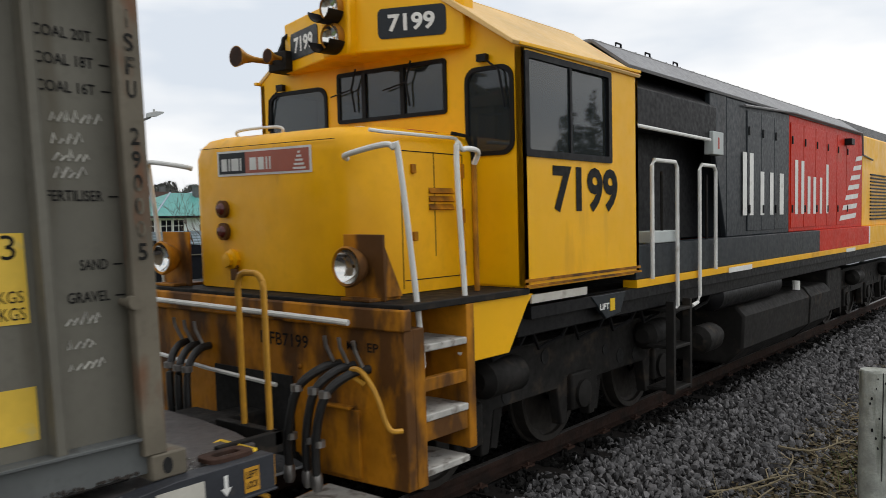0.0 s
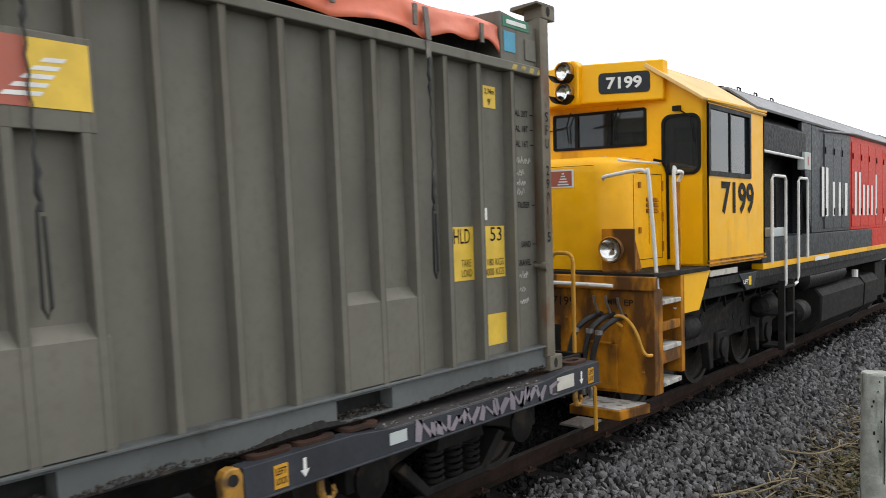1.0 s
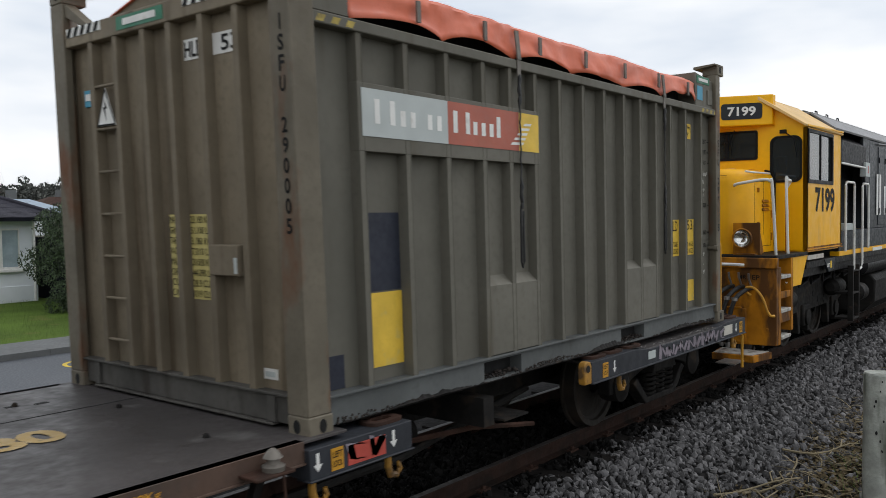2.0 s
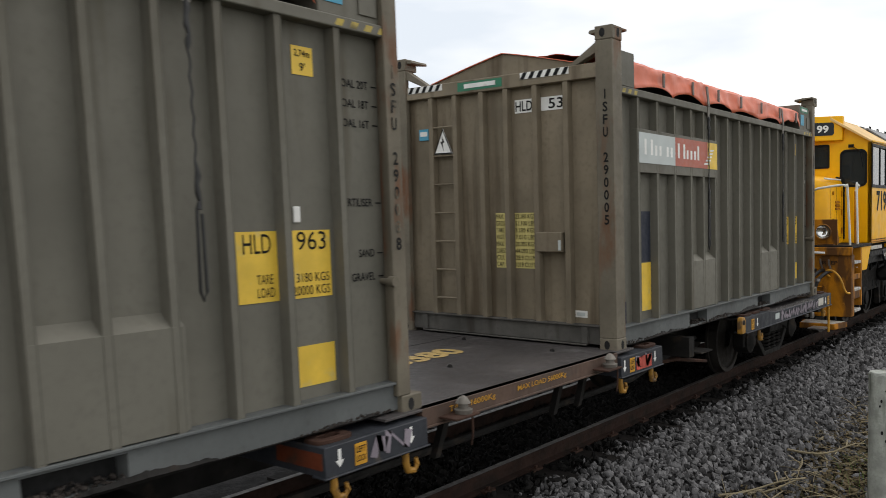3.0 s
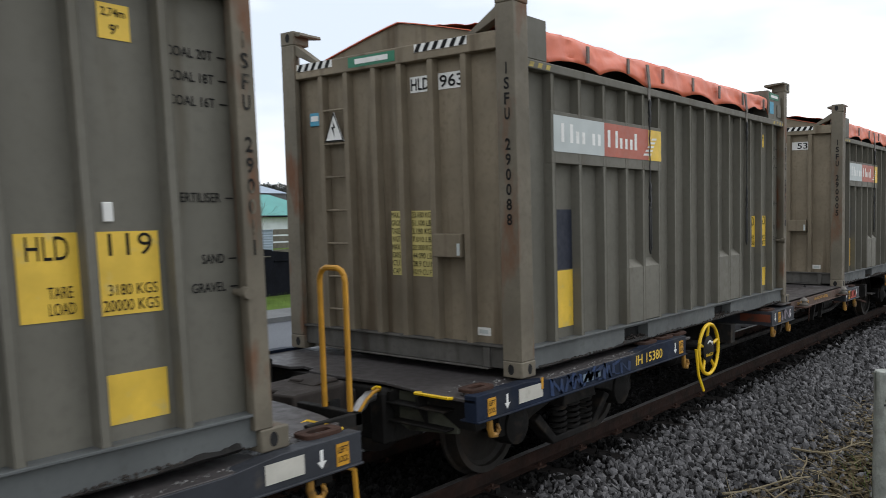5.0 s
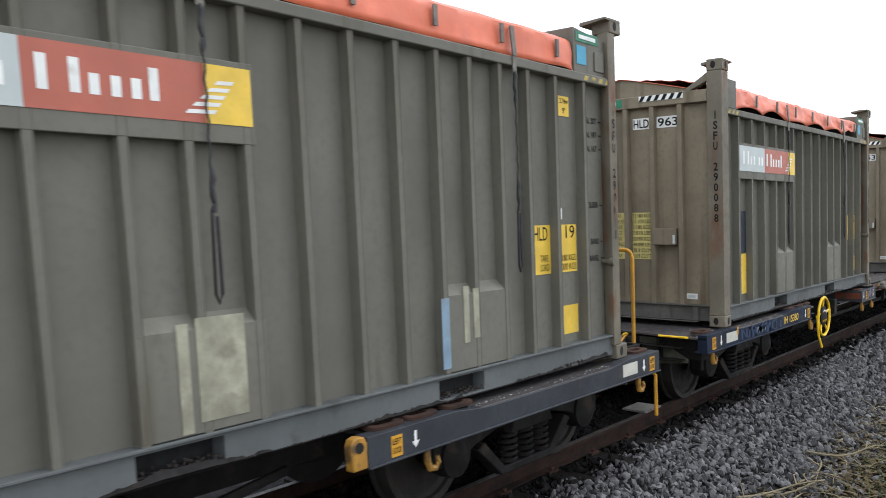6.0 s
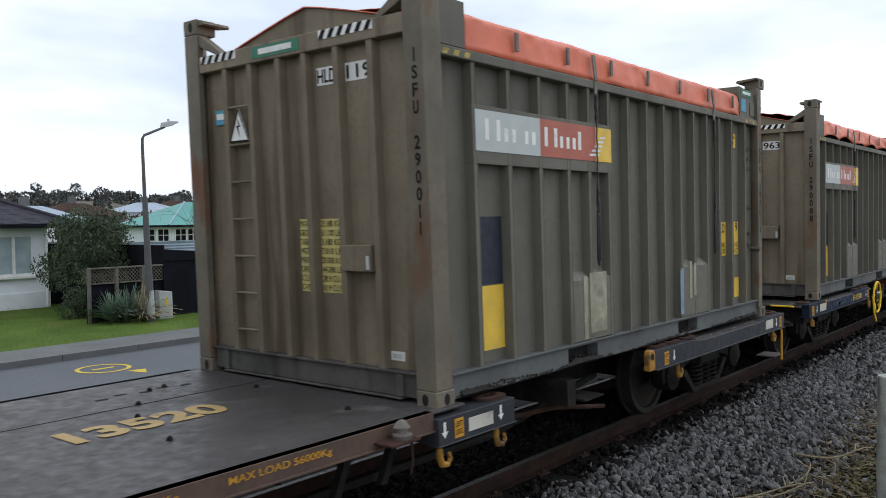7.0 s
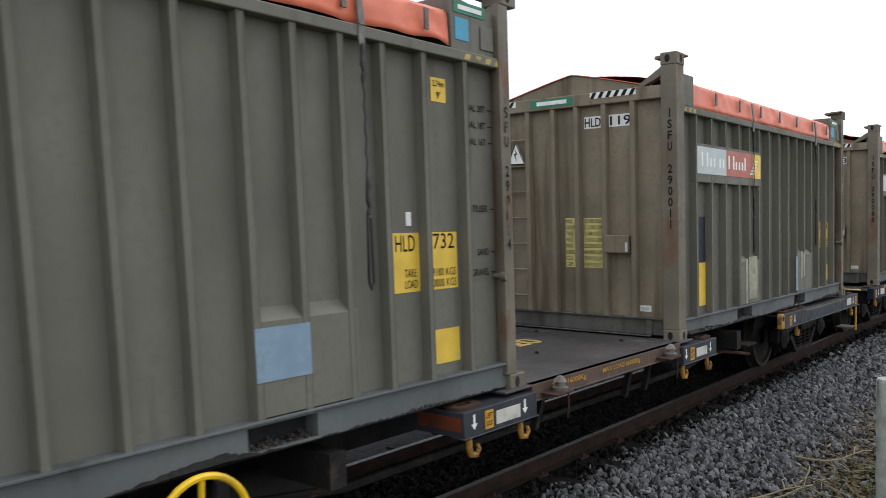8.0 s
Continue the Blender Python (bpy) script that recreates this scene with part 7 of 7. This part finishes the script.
def leaf_cloud(name, material, label, category, blobs, count, size, seed, kind="", parent=None):
    """A crown of many small leaves set round uneven lumps."""
    rng = np.random.default_rng(seed)
    shape = np.array([(-0.5, 0, 0), (0, -0.28, 0.06), (0.5, 0, 0), (0, 0.28, 0.06)])
    places = []
    vol = np.array([b[3] ** 2 for b in blobs])
    for i in rng.choice(len(blobs), count, p=vol / vol.sum()):
        x, y, z, r = blobs[i][:4]
        d = rng.normal(0, 1, 3)
        d /= np.linalg.norm(d)
        rr = r * rng.uniform(0.55, 1.0) ** 0.6 * (1 + 0.25 * noise.noise((d[0] * 2 + i, d[1] * 2, d[2] * 2)))
        places.append((x + d[0] * rr, y + d[1] * rr, z + d[2] * rr * 0.9, size * rng.uniform(0.6, 1.4), *rng.uniform(0, 6.28, 3), 0))
    ob = scatter_mesh(name, material, [shape], [[0, 1, 2, 3]], places)
    if parent:
        ob.parent = parent
        return tagged(ob, label)
    return tagged(ob, label, category, kind=kind)


def limbs(kit, rng, base, direction, length, r, depth):
    """Forking bare branches."""
    p = Vector(base)
    d = Vector(direction).normalized()
    pts, rs = [p.copy()], [r]
    for i in range(4):
        d = (d + Vector([rng.uniform(-0.22, 0.22) for _ in range(3)])).normalized()
        p = p + d * length / 4
        pts.append(p.copy())
        rs.append(r * (1 - 0.13 * (i + 1)))
    kit.tube(pts, rs, 5)
    if depth:
        for k in range(rng.choice((2, 3, 3))):
            at = pts[rng.choice((2, 3, 4))]
            limbs(kit, rng, at, d + Vector([rng.uniform(-0.8, 0.8) for _ in range(3)]) + Vector((0, 0, 0.25)), length * rng.uniform(0.55, 0.8), r * 0.55, depth - 1)
    return kit


def leafy_shrub():
    t = thing("garden_tree", "bushy evergreen garden tree beside the white house", "tree", at=(11.15, 21.2, LAWN_Z))
    rng = random.Random(2)
    k = limbs(Kit(), rng, (0, 0, -0.05), (0.05, 0, 1), 1.2, 0.07, 3)
    part("trunk", k, BARK, t, "dark forked trunk")
    r2 = np.random.default_rng(3)
    blobs = [(r2.uniform(-0.85, 0.9), r2.uniform(-0.7, 0.7), r2.uniform(0.6, 2.75), r2.uniform(0.3, 0.5)) for _ in range(38)]
    blobs = [b for b in blobs if abs(b[0]) < 1.15 - 0.35 * max(0, b[2] - 1.7)]
    leaf_cloud("crown", LEAF, "dense grey-green crown", "", blobs, 17000, 0.062, 5, parent=t)
    h = thing("hedge_bush", "low dark green bush at the house corner", "bush", at=(10.75, 20.3, LAWN_Z))
    blobs = [(r2.uniform(-0.6, 0.6), r2.uniform(-0.3, 0.3), r2.uniform(0.1, 0.75), r2.uniform(0.22, 0.34)) for _ in range(14)]
    part("stems", limbs(Kit(), rng, (0, 0, -0.05), (0, 0, 1), 0.5, 0.04, 2), BARK, h)
    leaf_cloud("foliage", LEAF, "dark glossy leaves", "", blobs, 8000, 0.055, 6, parent=h)


leafy_shrub()


def spiky_clump(x, y, n, length, material, label, seed, droop):
    c = thing("flax_clump", label, "plant", at=(x, y, LAWN_Z))
    rng = random.Random(seed)
    k = Kit()
    for i in range(n):
        a, lean = rng.uniform(0, 6.28), rng.uniform(0.25, 1.0)
        ln = length * rng.uniform(0.6, 1.1)
        w = 0.026
        rows = []
        for t in np.linspace(0, 1, 6):
            r = ln * lean * t
            z = ln * (t * (1.15 - 0.4 * lean) - droop * lean * t * t)
            cx, cy = r * math.cos(a), r * math.sin(a)
            px, py = -math.sin(a) * w * (1 - 0.8 * t), math.cos(a) * w * (1 - 0.8 * t)
            rows.append([(cx - px, cy - py, max(0.01, z)), (cx + px, cy + py, max(0.01, z) + 0.008)])
        k.grid(rows)
    ob = part("leaves", k, material, c)
    return c


spiky_clump(10.35, 18.6, 260, 0.85, FLAX, "pale blue-green leafy clump on the lawn", 1, 0.5)
spiky_clump(10.65, 18.5, 220, 0.95, FLAX, "pale blue-green leafy clump on the lawn", 2, 0.4)
spiky_clump(10.95, 18.30, 130, 0.95, STRAW, "dry drooping flax at the foot of the lamp post", 3, 0.65)


def street_lamp():
    p = thing("street_lamp", "tall dark leaning street lamp on the lawn", "street lamp", at=(11.08, 18.15, LAWN_Z))
    part("pole", Kit().tube([(0, 0, -0.05), (-0.03, 0, 0.9), (-0.09, 0, 3.0)], [0.095, 0.088, 0.062], 12), POLE_MAT, p, "stout lower pole")
    part("upper_pole", Kit().tube([(-0.09, 0, 2.98), (-0.115, 0, 4.2), (-0.11, 0, 4.38), (-0.06, 0, 4.46), (0.5, 0, 4.70)], [0.045, 0.036, 0.034, 0.032, 0.028], 10), POLE_MAT, p, "slim steel top with a bracket arm")
    part("lamp_head", Kit().prism([(0.42, 4.68), (0.62, 4.72), (0.84, 4.83), (0.82, 4.86), (0.60, 4.85), (0.44, 4.80)], "y", -0.09, 0.09), UTILITY, p, "grey lamp head", bevel=0.015)
    part("photo_cell", Kit().lathe([(0.03, 4.85), (0.03, 4.90), (0.01, 4.91)], "z", (0.60, 0, 0), 10), UTILITY, p)
    part("pole_band", Kit().lathe([(0.098, 0.15), (0.094, 0.75)], "z", (-0.013, 0, 0), 14), UTILITY, p, "pale band round the pole")


street_lamp()


def utility_box():
    u = thing("utility_cabinet", "grey roadside utility cabinet with a yellow sticker", "cabinet", at=(11.62, 18.45, LAWN_Z, 0, 0, -8))
    part("body", Kit().prism([(-0.18, 0), (0.18, 0), (0.165, 0.66), (-0.165, 0.70)], "y", -0.13, 0.13), UTILITY, u, bevel=0.012)
    part("door_seam", Kit().box(-0.15, 0.15, -0.134, -0.13, 0.05, 0.055), INK, u, smooth=False)
    part("sticker", Kit().box(-0.03, 0.03, -0.136, -0.131, 0.30, 0.52), SAFETY, u, "yellow warning sticker", smooth=False)


utility_box()


def fences():
    f = thing("black_fence", "tall black-clad fence round the next section", "fence")
    x = 11.9
    i = 0
    while x < 26:
        top = 1.40 - 0.115 * (x - 11.9) if x < 16 else 0.93
        part("fence_panel", Kit().prism([(x, -0.32), (x + 1.17, -0.32), (x + 1.17, top - 0.1), (x, top)], "y", 18.86 + 0.01 * (i % 2), 18.90 + 0.01 * (i % 2)), FENCE_BLACK, f, smooth=False)
        part("fence_rail", Kit().box(x + 0.05, x + 1.1, 18.83, 18.86, top - 0.30, top - 0.27), TIMBER if i % 3 else FENCE_BLACK, f, "weathered top rail", smooth=False)
        x += 1.18
        i += 1
    f = thing("black_fence", "tall black-clad fence round the next section", "fence")
    for i in range(6):
        part("fence_panel", Kit().box(11.92, 11.96, 18.9 + 1.2 * i, 20.09 + 1.2 * i, -0.32, 1.5), FENCE_BLACK, f, smooth=False)
    t = thing("trellis", "low weathered timber fence topped with lattice", "fence")
    part("top_rail", Kit().box(9.9, 12.1, 18.88, 18.96, 0.98, 1.02), TIMBER, t, bevel=0.006)
    part("low_rail", Kit().box(9.9, 12.1, 18.90, 18.94, 0.62, 0.65), TIMBER, t, bevel=0.006)
    part("back_board", Kit().box(9.9, 12.1, 18.95, 18.98, -0.32, 0.62), FENCE_BLACK, t, "dark boards", smooth=False)
    for x in (9.95, 10.65, 11.35, 12.0):
        part("post", Kit().box(x - 0.04, x + 0.04, 18.89, 18.97, -0.32, 1.0), TIMBER, t, bevel=0.005)
    n = 0
    for d in (-1, 1):
        x = 9.7
        while x < 12.1:
            a, b = (x, x + 0.33) if d > 0 else (x + 0.33, x)
            part("lattice_slat", Kit().add([(a - 0.012, 18.925 + 0.008 * d, 0.65), (a + 0.012, 18.925 + 0.008 * d, 0.65), (b + 0.012, 18.925 + 0.008 * d, 0.98), (b - 0.012, 18.925 + 0.008 * d, 0.98)], [(0, 1, 2, 3)]), TIMBER, t, smooth=False)
            x += 0.095
    g = thing("iron_fence", "pale blue corrugated iron fence", "fence")
    rows = [[(x, 30.0 + 0.02 * math.sin(i * 1.57), -0.3 + 1.62 * i / 56) for x in (17.2, 24.6)] for i in range(57)]
    part("iron_sheet", Kit().grid(rows), CORRUGATED, g).modifiers.new("thickness", "SOLIDIFY").thickness = 0.01
    part("cap", Kit().box(17.2, 24.6, 29.95, 30.05, 1.32, 1.35), CORRUGATED, g)
    g = thing("slat_fence", "grey horizontal slat fence", "fence")
    for i in range(5):
        part("slat", Kit().box(22.0, 30.5, 31.0, 31.03, -0.2 + 0.32 * i, 0.05 + 0.32 * i), TIMBER, g, smooth=False)
    for x in (22.2, 24.5, 27, 29.5):
        part("post", Kit().box(x - 0.05, x + 0.05, 31.03, 31.12, -0.3, 1.6), TIMBER, g, smooth=False)


fences()


def white_house():
    h = thing("white_house", "white plastered house with a dark tiled hip roof", "house", at=(0, 0, 0))
    wall = wall_with_holes("y", 24.0, 24.2, [(1.5, -0.35), (11.42, -0.35), (11.42, 2.0), (1.5, 2.0)], [[(8.45, 0.64), (10.97, 0.64), (10.97, 1.78), (8.45, 1.78)], [(3.5, 0.64), (6.0, 0.64), (6.0, 1.78), (3.5, 1.78)]])
    part("front_wall", wall, PLASTER, h, "white plaster wall", smooth=False)
    part("side_wall", Kit().box(11.22, 11.42, 24.2, 32, -0.35, 2.0).box(1.5, 1.7, 24.2, 32, -0.35, 2.0).box(1.5, 11.42, 31.8, 32, -0.35, 2.0), PLASTER, h, smooth=False)
    part("plinth", Kit().box(1.46, 11.45, 23.96, 24.0, -0.35, 0.16), PLASTER, h, bevel=0.008)
    part("dark_room", Kit().box(1.8, 11.1, 25.5, 25.6, -0.3, 1.95), CURTAIN, h, smooth=False)
    for x0, x1, mids in ((8.45, 10.97, (9.35, 10.45)), (3.5, 6.0, (4.4, 5.4))):
        w = part("window", wall_with_holes("y", 23.985, 24.07, [(x0, 0.64), (x1, 0.64), (x1, 1.78), (x0, 1.78)], [[(a + 0.05, 0.70), (b - 0.03, 0.70), (b - 0.03, 1.73), (a + 0.05, 1.73)] for a, b in zip((x0, *mids), (*mids, x1))]), WHITE, h, "white window frame", smooth=False)
        for a, b in zip((x0, *mids), (*mids, x1)):
            part("pane", Kit().box(a + 0.05, b - 0.03, 24.03, 24.036, 0.70, 1.73), CURTAIN, w, "pane with a pale curtain behind", smooth=False)
        part("sill", Kit().box(x0 - 0.1, x1 + 0.12, 23.90, 24.02, 0.56, 0.64), WHITE, w, bevel=0.008)
    part("down_pipe", Kit().tube([(11.36, 23.95, -0.3), (11.36, 23.95, 1.95)], 0.035, 8), WHITE, h, "white down pipe")
    part("gutter", Kit().box(1.0, 11.95, 23.40, 23.52, 1.98, 2.09).box(11.85, 11.97, 23.40, 32.5, 1.98, 2.09), FENCE_BLACK, h, "black gutter", bevel=0.01)
    part("soffit", Kit().box(1.1, 11.9, 23.5, 32.4, 1.965, 1.985), PLASTER, h, smooth=False)
    # tiled hip roof: courses stepping up to the ridge
    roof = part("roof", Kit().add([(1.0, 23.4, 2.06), (11.95, 23.4, 2.06), (11.95, 32.5, 2.06), (1.0, 32.5, 2.06), (5.5, 27.95, 4.05), (7.4, 27.95, 4.05)], [(0, 1, 5, 4), (1, 2, 5), (2, 3, 4, 5), (3, 0, 4)]), TILE_DARK, h, "dark concrete tiles", smooth=False)
    n = 15
    for i in range(n):
        a, b = i / n, (i + 0.92) / n
        def at(t, lift):
            return (1.0 + 4.5 * t, 11.95 - 4.55 * t, 23.4 + 4.55 * t, 2.06 + 1.99 * t + lift)
        x0, x1, y, z = at(a, 0.012)
        x2, x3, y2, z2 = at(b, 0.045)
        rows = []
        m = 70
        for (xa, xb, yy, zz) in ((x2, x3, y2, z2 + 0.0), (x0, x1, y, z + 0.03), (x0, x1, y, z)):
            rows.append([(xa + (xb - xa) * j / m, yy, zz + 0.012 * math.sin(j * 1.57)) for j in range(m + 1)])
        part("tile_course", Kit().grid(rows), TILE_DARK, roof)
        part("tile_course", Kit().grid([[(x3, y2, z2), (x3, 32.5 - (y2 - 23.4), z2)], [(x1, y, z + 0.03), (x1, 32.5 - (y - 23.4), z + 0.03)], [(x1, y, z), (x1, 32.5 - (y - 23.4), z)]]), TILE_DARK, roof)
    part("hip_cap", Kit().tube([(11.95, 23.4, 2.12), (7.4, 27.95, 4.11)], 0.07, 8), TILE_DARK, roof)


white_house()


def teal_house():
    h = thing("teal_roofed_house", "pale weatherboard house with a teal iron hip roof", "house")
    x0, x1, y0, y1, e = 29.9, 43.0, 46.4, 52.2, 1.95
    part("wall", Kit().box(x0, x1, y0, y1, -0.3, e), PLASTER, h, "pale painted walls", smooth=False)
    ridge = 3.50
    part("roof", Kit().add([(x0 - 0.5, y0 - 0.5, e), (x1 + 0.5, y0 - 0.5, e), (x1 + 0.5, y1 + 0.5, e), (x0 - 0.5, y1 + 0.5, e), (x0 + 2.9, (y0 + y1) / 2, ridge), (x1 - 2.9, (y0 + y1) / 2, ridge)], [(0, 1, 5, 4), (1, 2, 5), (2, 3, 4, 5), (3, 0, 4), (0, 1, 2, 3)]), TEAL, h, "teal iron roof", smooth=False)
    part("hip_cap", Kit().tube([(x0 - 0.5, y0 - 0.5, e + 0.02), (x0 + 2.9, (y0 + y1) / 2, ridge + 0.02)], 0.06, 6), CORRUGATED, h, "pale hip capping")
    part("gutter", Kit().box(x0 - 0.55, x1 + 0.5, y0 - 0.58, y0 - 0.48, e - 0.12, e + 0.01).box(x0 - 0.6, x0 - 0.5, y0 - 0.5, y1 + 0.5, e - 0.12, e + 0.01), FENCE_BLACK, h, "dark gutter")
    part("chimney", Kit().box(34.3, 34.65, 48.6, 48.95, 2.2, 4.0).box(34.25, 34.7, 48.55, 49.0, 3.92, 4.02), CONCRETE, h, "grey chimney", bevel=0.02)
    for a in (30.1, 31.0):
        w = part("window", wall_with_holes("y", y0 - 0.06, y0 + 0.0, [(a, 0.9), (a + 0.85, 0.9), (a + 0.85, 1.75), (a, 1.75)], [[(a + 0.06 + 0.39 * i, 0.96 + 0.38 * j), (a + 0.40 + 0.39 * i, 0.96 + 0.38 * j), (a + 0.40 + 0.39 * i, 1.30 + 0.38 * j), (a + 0.06 + 0.39 * i, 1.30 + 0.38 * j)] for i in range(2) for j in range(2)]), WHITE, h, "white window frame", smooth=False)
        part("pane", Kit().box(a + 0.05, a + 0.8, y0 - 0.03, y0 - 0.02, 0.95, 1.70), FENCE_BLACK, w, smooth=False)
    for a in (46.6, 48.2):
        w = part("window", wall_with_holes("x", x0 - 0.06, x0 + 0.0, [(a, 0.9), (a + 1.3, 0.9), (a + 1.3, 1.75), (a, 1.75)], [[(a + 0.06 + 0.62 * i, 0.96 + 0.38 * j), (a + 0.62 + 0.62 * i, 0.96 + 0.38 * j), (a + 0.62 + 0.62 * i, 1.30 + 0.38 * j), (a + 0.06 + 0.62 * i, 1.30 + 0.38 * j)] for i in range(2) for j in range(2)]), WHITE, h, "white window frame", smooth=False)
        part("pane", Kit().box(x0 - 0.03, x0 - 0.02, a + 0.05, a + 1.25, 0.95, 1.70), FENCE_BLACK, w, smooth=False)


teal_house()


def far_house(x, y, w, d, z, e, r, wall_mat, roof_mat, label):
    h = thing("far_house", label, "house", "houses on the rise", at=(x, y, z))
    part("wall", Kit().box(-w / 2, w / 2, -d / 2, d / 2, -3, e), wall_mat, h, smooth=False)
    part("roof", Kit().add([(-w / 2 - 0.4, -d / 2 - 0.4, e), (w / 2 + 0.4, -d / 2 - 0.4, e), (w / 2 + 0.4, d / 2 + 0.4, e), (-w / 2 - 0.4, d / 2 + 0.4, e), (-w / 2 + d / 2, 0, e + r), (w / 2 - d / 2, 0, e + r)], [(0, 1, 5, 4), (1, 2, 5), (2, 3, 4, 5), (3, 0, 4), (0, 1, 2, 3)]), roof_mat, h, smooth=False)
    part("chimney", Kit().box(-0.4, 0.4, 0.2, 0.9, e, e + r + 0.9), CONCRETE, h, smooth=False)
    for a in (-w * 0.3, w * 0.15):
        part("window", Kit().box(a, a + 1.4, -d / 2 - 0.05, -d / 2, e - 1.8, e - 0.6), FENCE_BLACK, h, smooth=False)


for args in ((38, 84, 9, 6, 0.2, 2.4, 1.4, PLASTER, CORRUGATED, "far pale house with a grey-blue roof"), (53, 104, 10, 7, 1.0, 2.3, 1.5, CONCRETE, RUST, "far house with a rust-red roof"),
             (68, 112, 10, 7, 1.4, 2.3, 1.5, PLASTER, CORRUGATED, "far pale house with a grey roof"), (84, 128, 11, 7, 2.2, 2.3, 1.5, PLASTER, RUST, "far house with a brown roof"), (104, 135, 14, 8, 4.0, 2.2, 1.8, CONCRETE, CORRUGATED, "far grey house with an iron roof")):
    far_house(*args)


def bare_tree(x, y, h, seed, label, z=LAWN_Z):
    t = thing("bare_tree", label, "tree", "bare trees", at=(x, y, z))
    rng = random.Random(seed)
    k = Kit()
    for i in range(8):
        limbs(k, rng, (0.06 * i - 0.2, 0, 0), (rng.uniform(-0.55, 0.55), rng.uniform(-0.5, 0.5), 1), h * 0.33, 0.03, 4)
    part("branchwork", k, TWIG, t, "forked bare twigs")


bare_tree(19.6, 27.2, 4.6, 4, "bare winter shrub with many twigs behind the fence")
bare_tree(14.0, 36.0, 6.2, 5, "pale bare tree behind the white house")
bare_tree(16.5, 40.0, 5.2, 8, "pale bare tree behind the white house")
bare_tree(12.0, 40.0, 6.0, 11, "pale bare tree behind the white house")


def far_woods():
    rng = np.random.default_rng(12)
    blobs = []
    for i in range(520):
        x = rng.uniform(40, 330)
        y = rng.uniform(150, 235)
        g = float(np.interp(y, (120, 220, 400), (2.0, 9.0, 12.0)))
        r = rng.uniform(1.2, 2.6)
        blobs.append((x, y, g + r * 0.25 + (rng.uniform(0.0, 2.6) if rng.random() < 0.12 else 0), r))
    leaf_cloud("far_woods", LEAF_DARK, "dark winter woods on the low rise", "woods", blobs, 90000, 0.7, 3, kind="stuff")
    blobs = []
    for i in range(150):
        x, y = rng.uniform(18, 120), rng.uniform(60, 130)
        r = rng.uniform(0.9, 1.9)
        blobs.append((x, y, float(np.interp(y, (60, 120), (-0.42, 2.0))) + r * 0.6, r))
    leaf_cloud("garden_scrub", LEAF_BROWN, "brown leafless scrub among the far houses", "scrub", blobs, 16000, 0.55, 4, kind="stuff")


far_woods()


def lawn_grass():
    rng = np.random.default_rng(21)
    shapes, faces = strip_shapes(rng, 8, 0.3, 2)
    places = [(x, y, LAWN_Z, rng.uniform(0.05, 0.12), 0, -rng.uniform(0.5, 1.4), rng.uniform(0, 6.28), rng.integers(8)) for x, y in zip(rng.uniform(5, 20, 26000), rng.uniform(16.2, 24, 26000))]
    tagged(scatter_mesh("grass", GRASS, shapes, faces, places), "short green grass of the verge", "grass", kind="stuff")


lawn_grass()


def conifer(x, y, h, seed):
    t = thing("conifer", "tall dark conifer on the near side of the line", "tree", "conifers", at=(x, y, -0.5))
    part("trunk", Kit().tube([(0, 0, 0), (0, 0, h)], [h * 0.02, 0.02], 8), BARK, t)
    rng = np.random.default_rng(seed)
    blobs = []
    for i in range(40):
        u = i / 40
        r = (1 - u) * h * 0.20 + 0.15
        a = rng.uniform(0, 6.28)
        blobs.append((r * 0.7 * math.cos(a), r * 0.7 * math.sin(a), h * (0.12 + 0.88 * u), r * 0.6 + 0.1))
    leaf_cloud("crown", LEAF_DARK, "ragged dark crown", "", blobs, 2500, 0.5, seed, parent=t)


for x, y, h, s in ((60, -28, 11.5, 1), (68, -30, 13.5, 2), (73, -29, 12.0, 3)):
    conifer(x, y, h, s)


# ---- motion ----
def motions():
    way = [(t, s) for t, *_, s in ROWS]
    train = [(LOCO, LX, 0.0)] + [(w, x, 0.0) for w, x in WAGONS] + [(c, x, 0.868) for c, x in CONTAINERS]
    for ob, x, z in train:
        walk(ob, [(t, pose(x + s, TRACK, z)) for t, s in way])
    ts = [i * 0.125 for i in range(65)]
    for ob, x, r in WHEELSETS:
        walk(ob, [(t, pose(x, 0, r, 0, math.degrees(float(np.interp(t, [a for a, _ in way], [b for _, b in way])) / r), 0)) for t in ts])


motions()
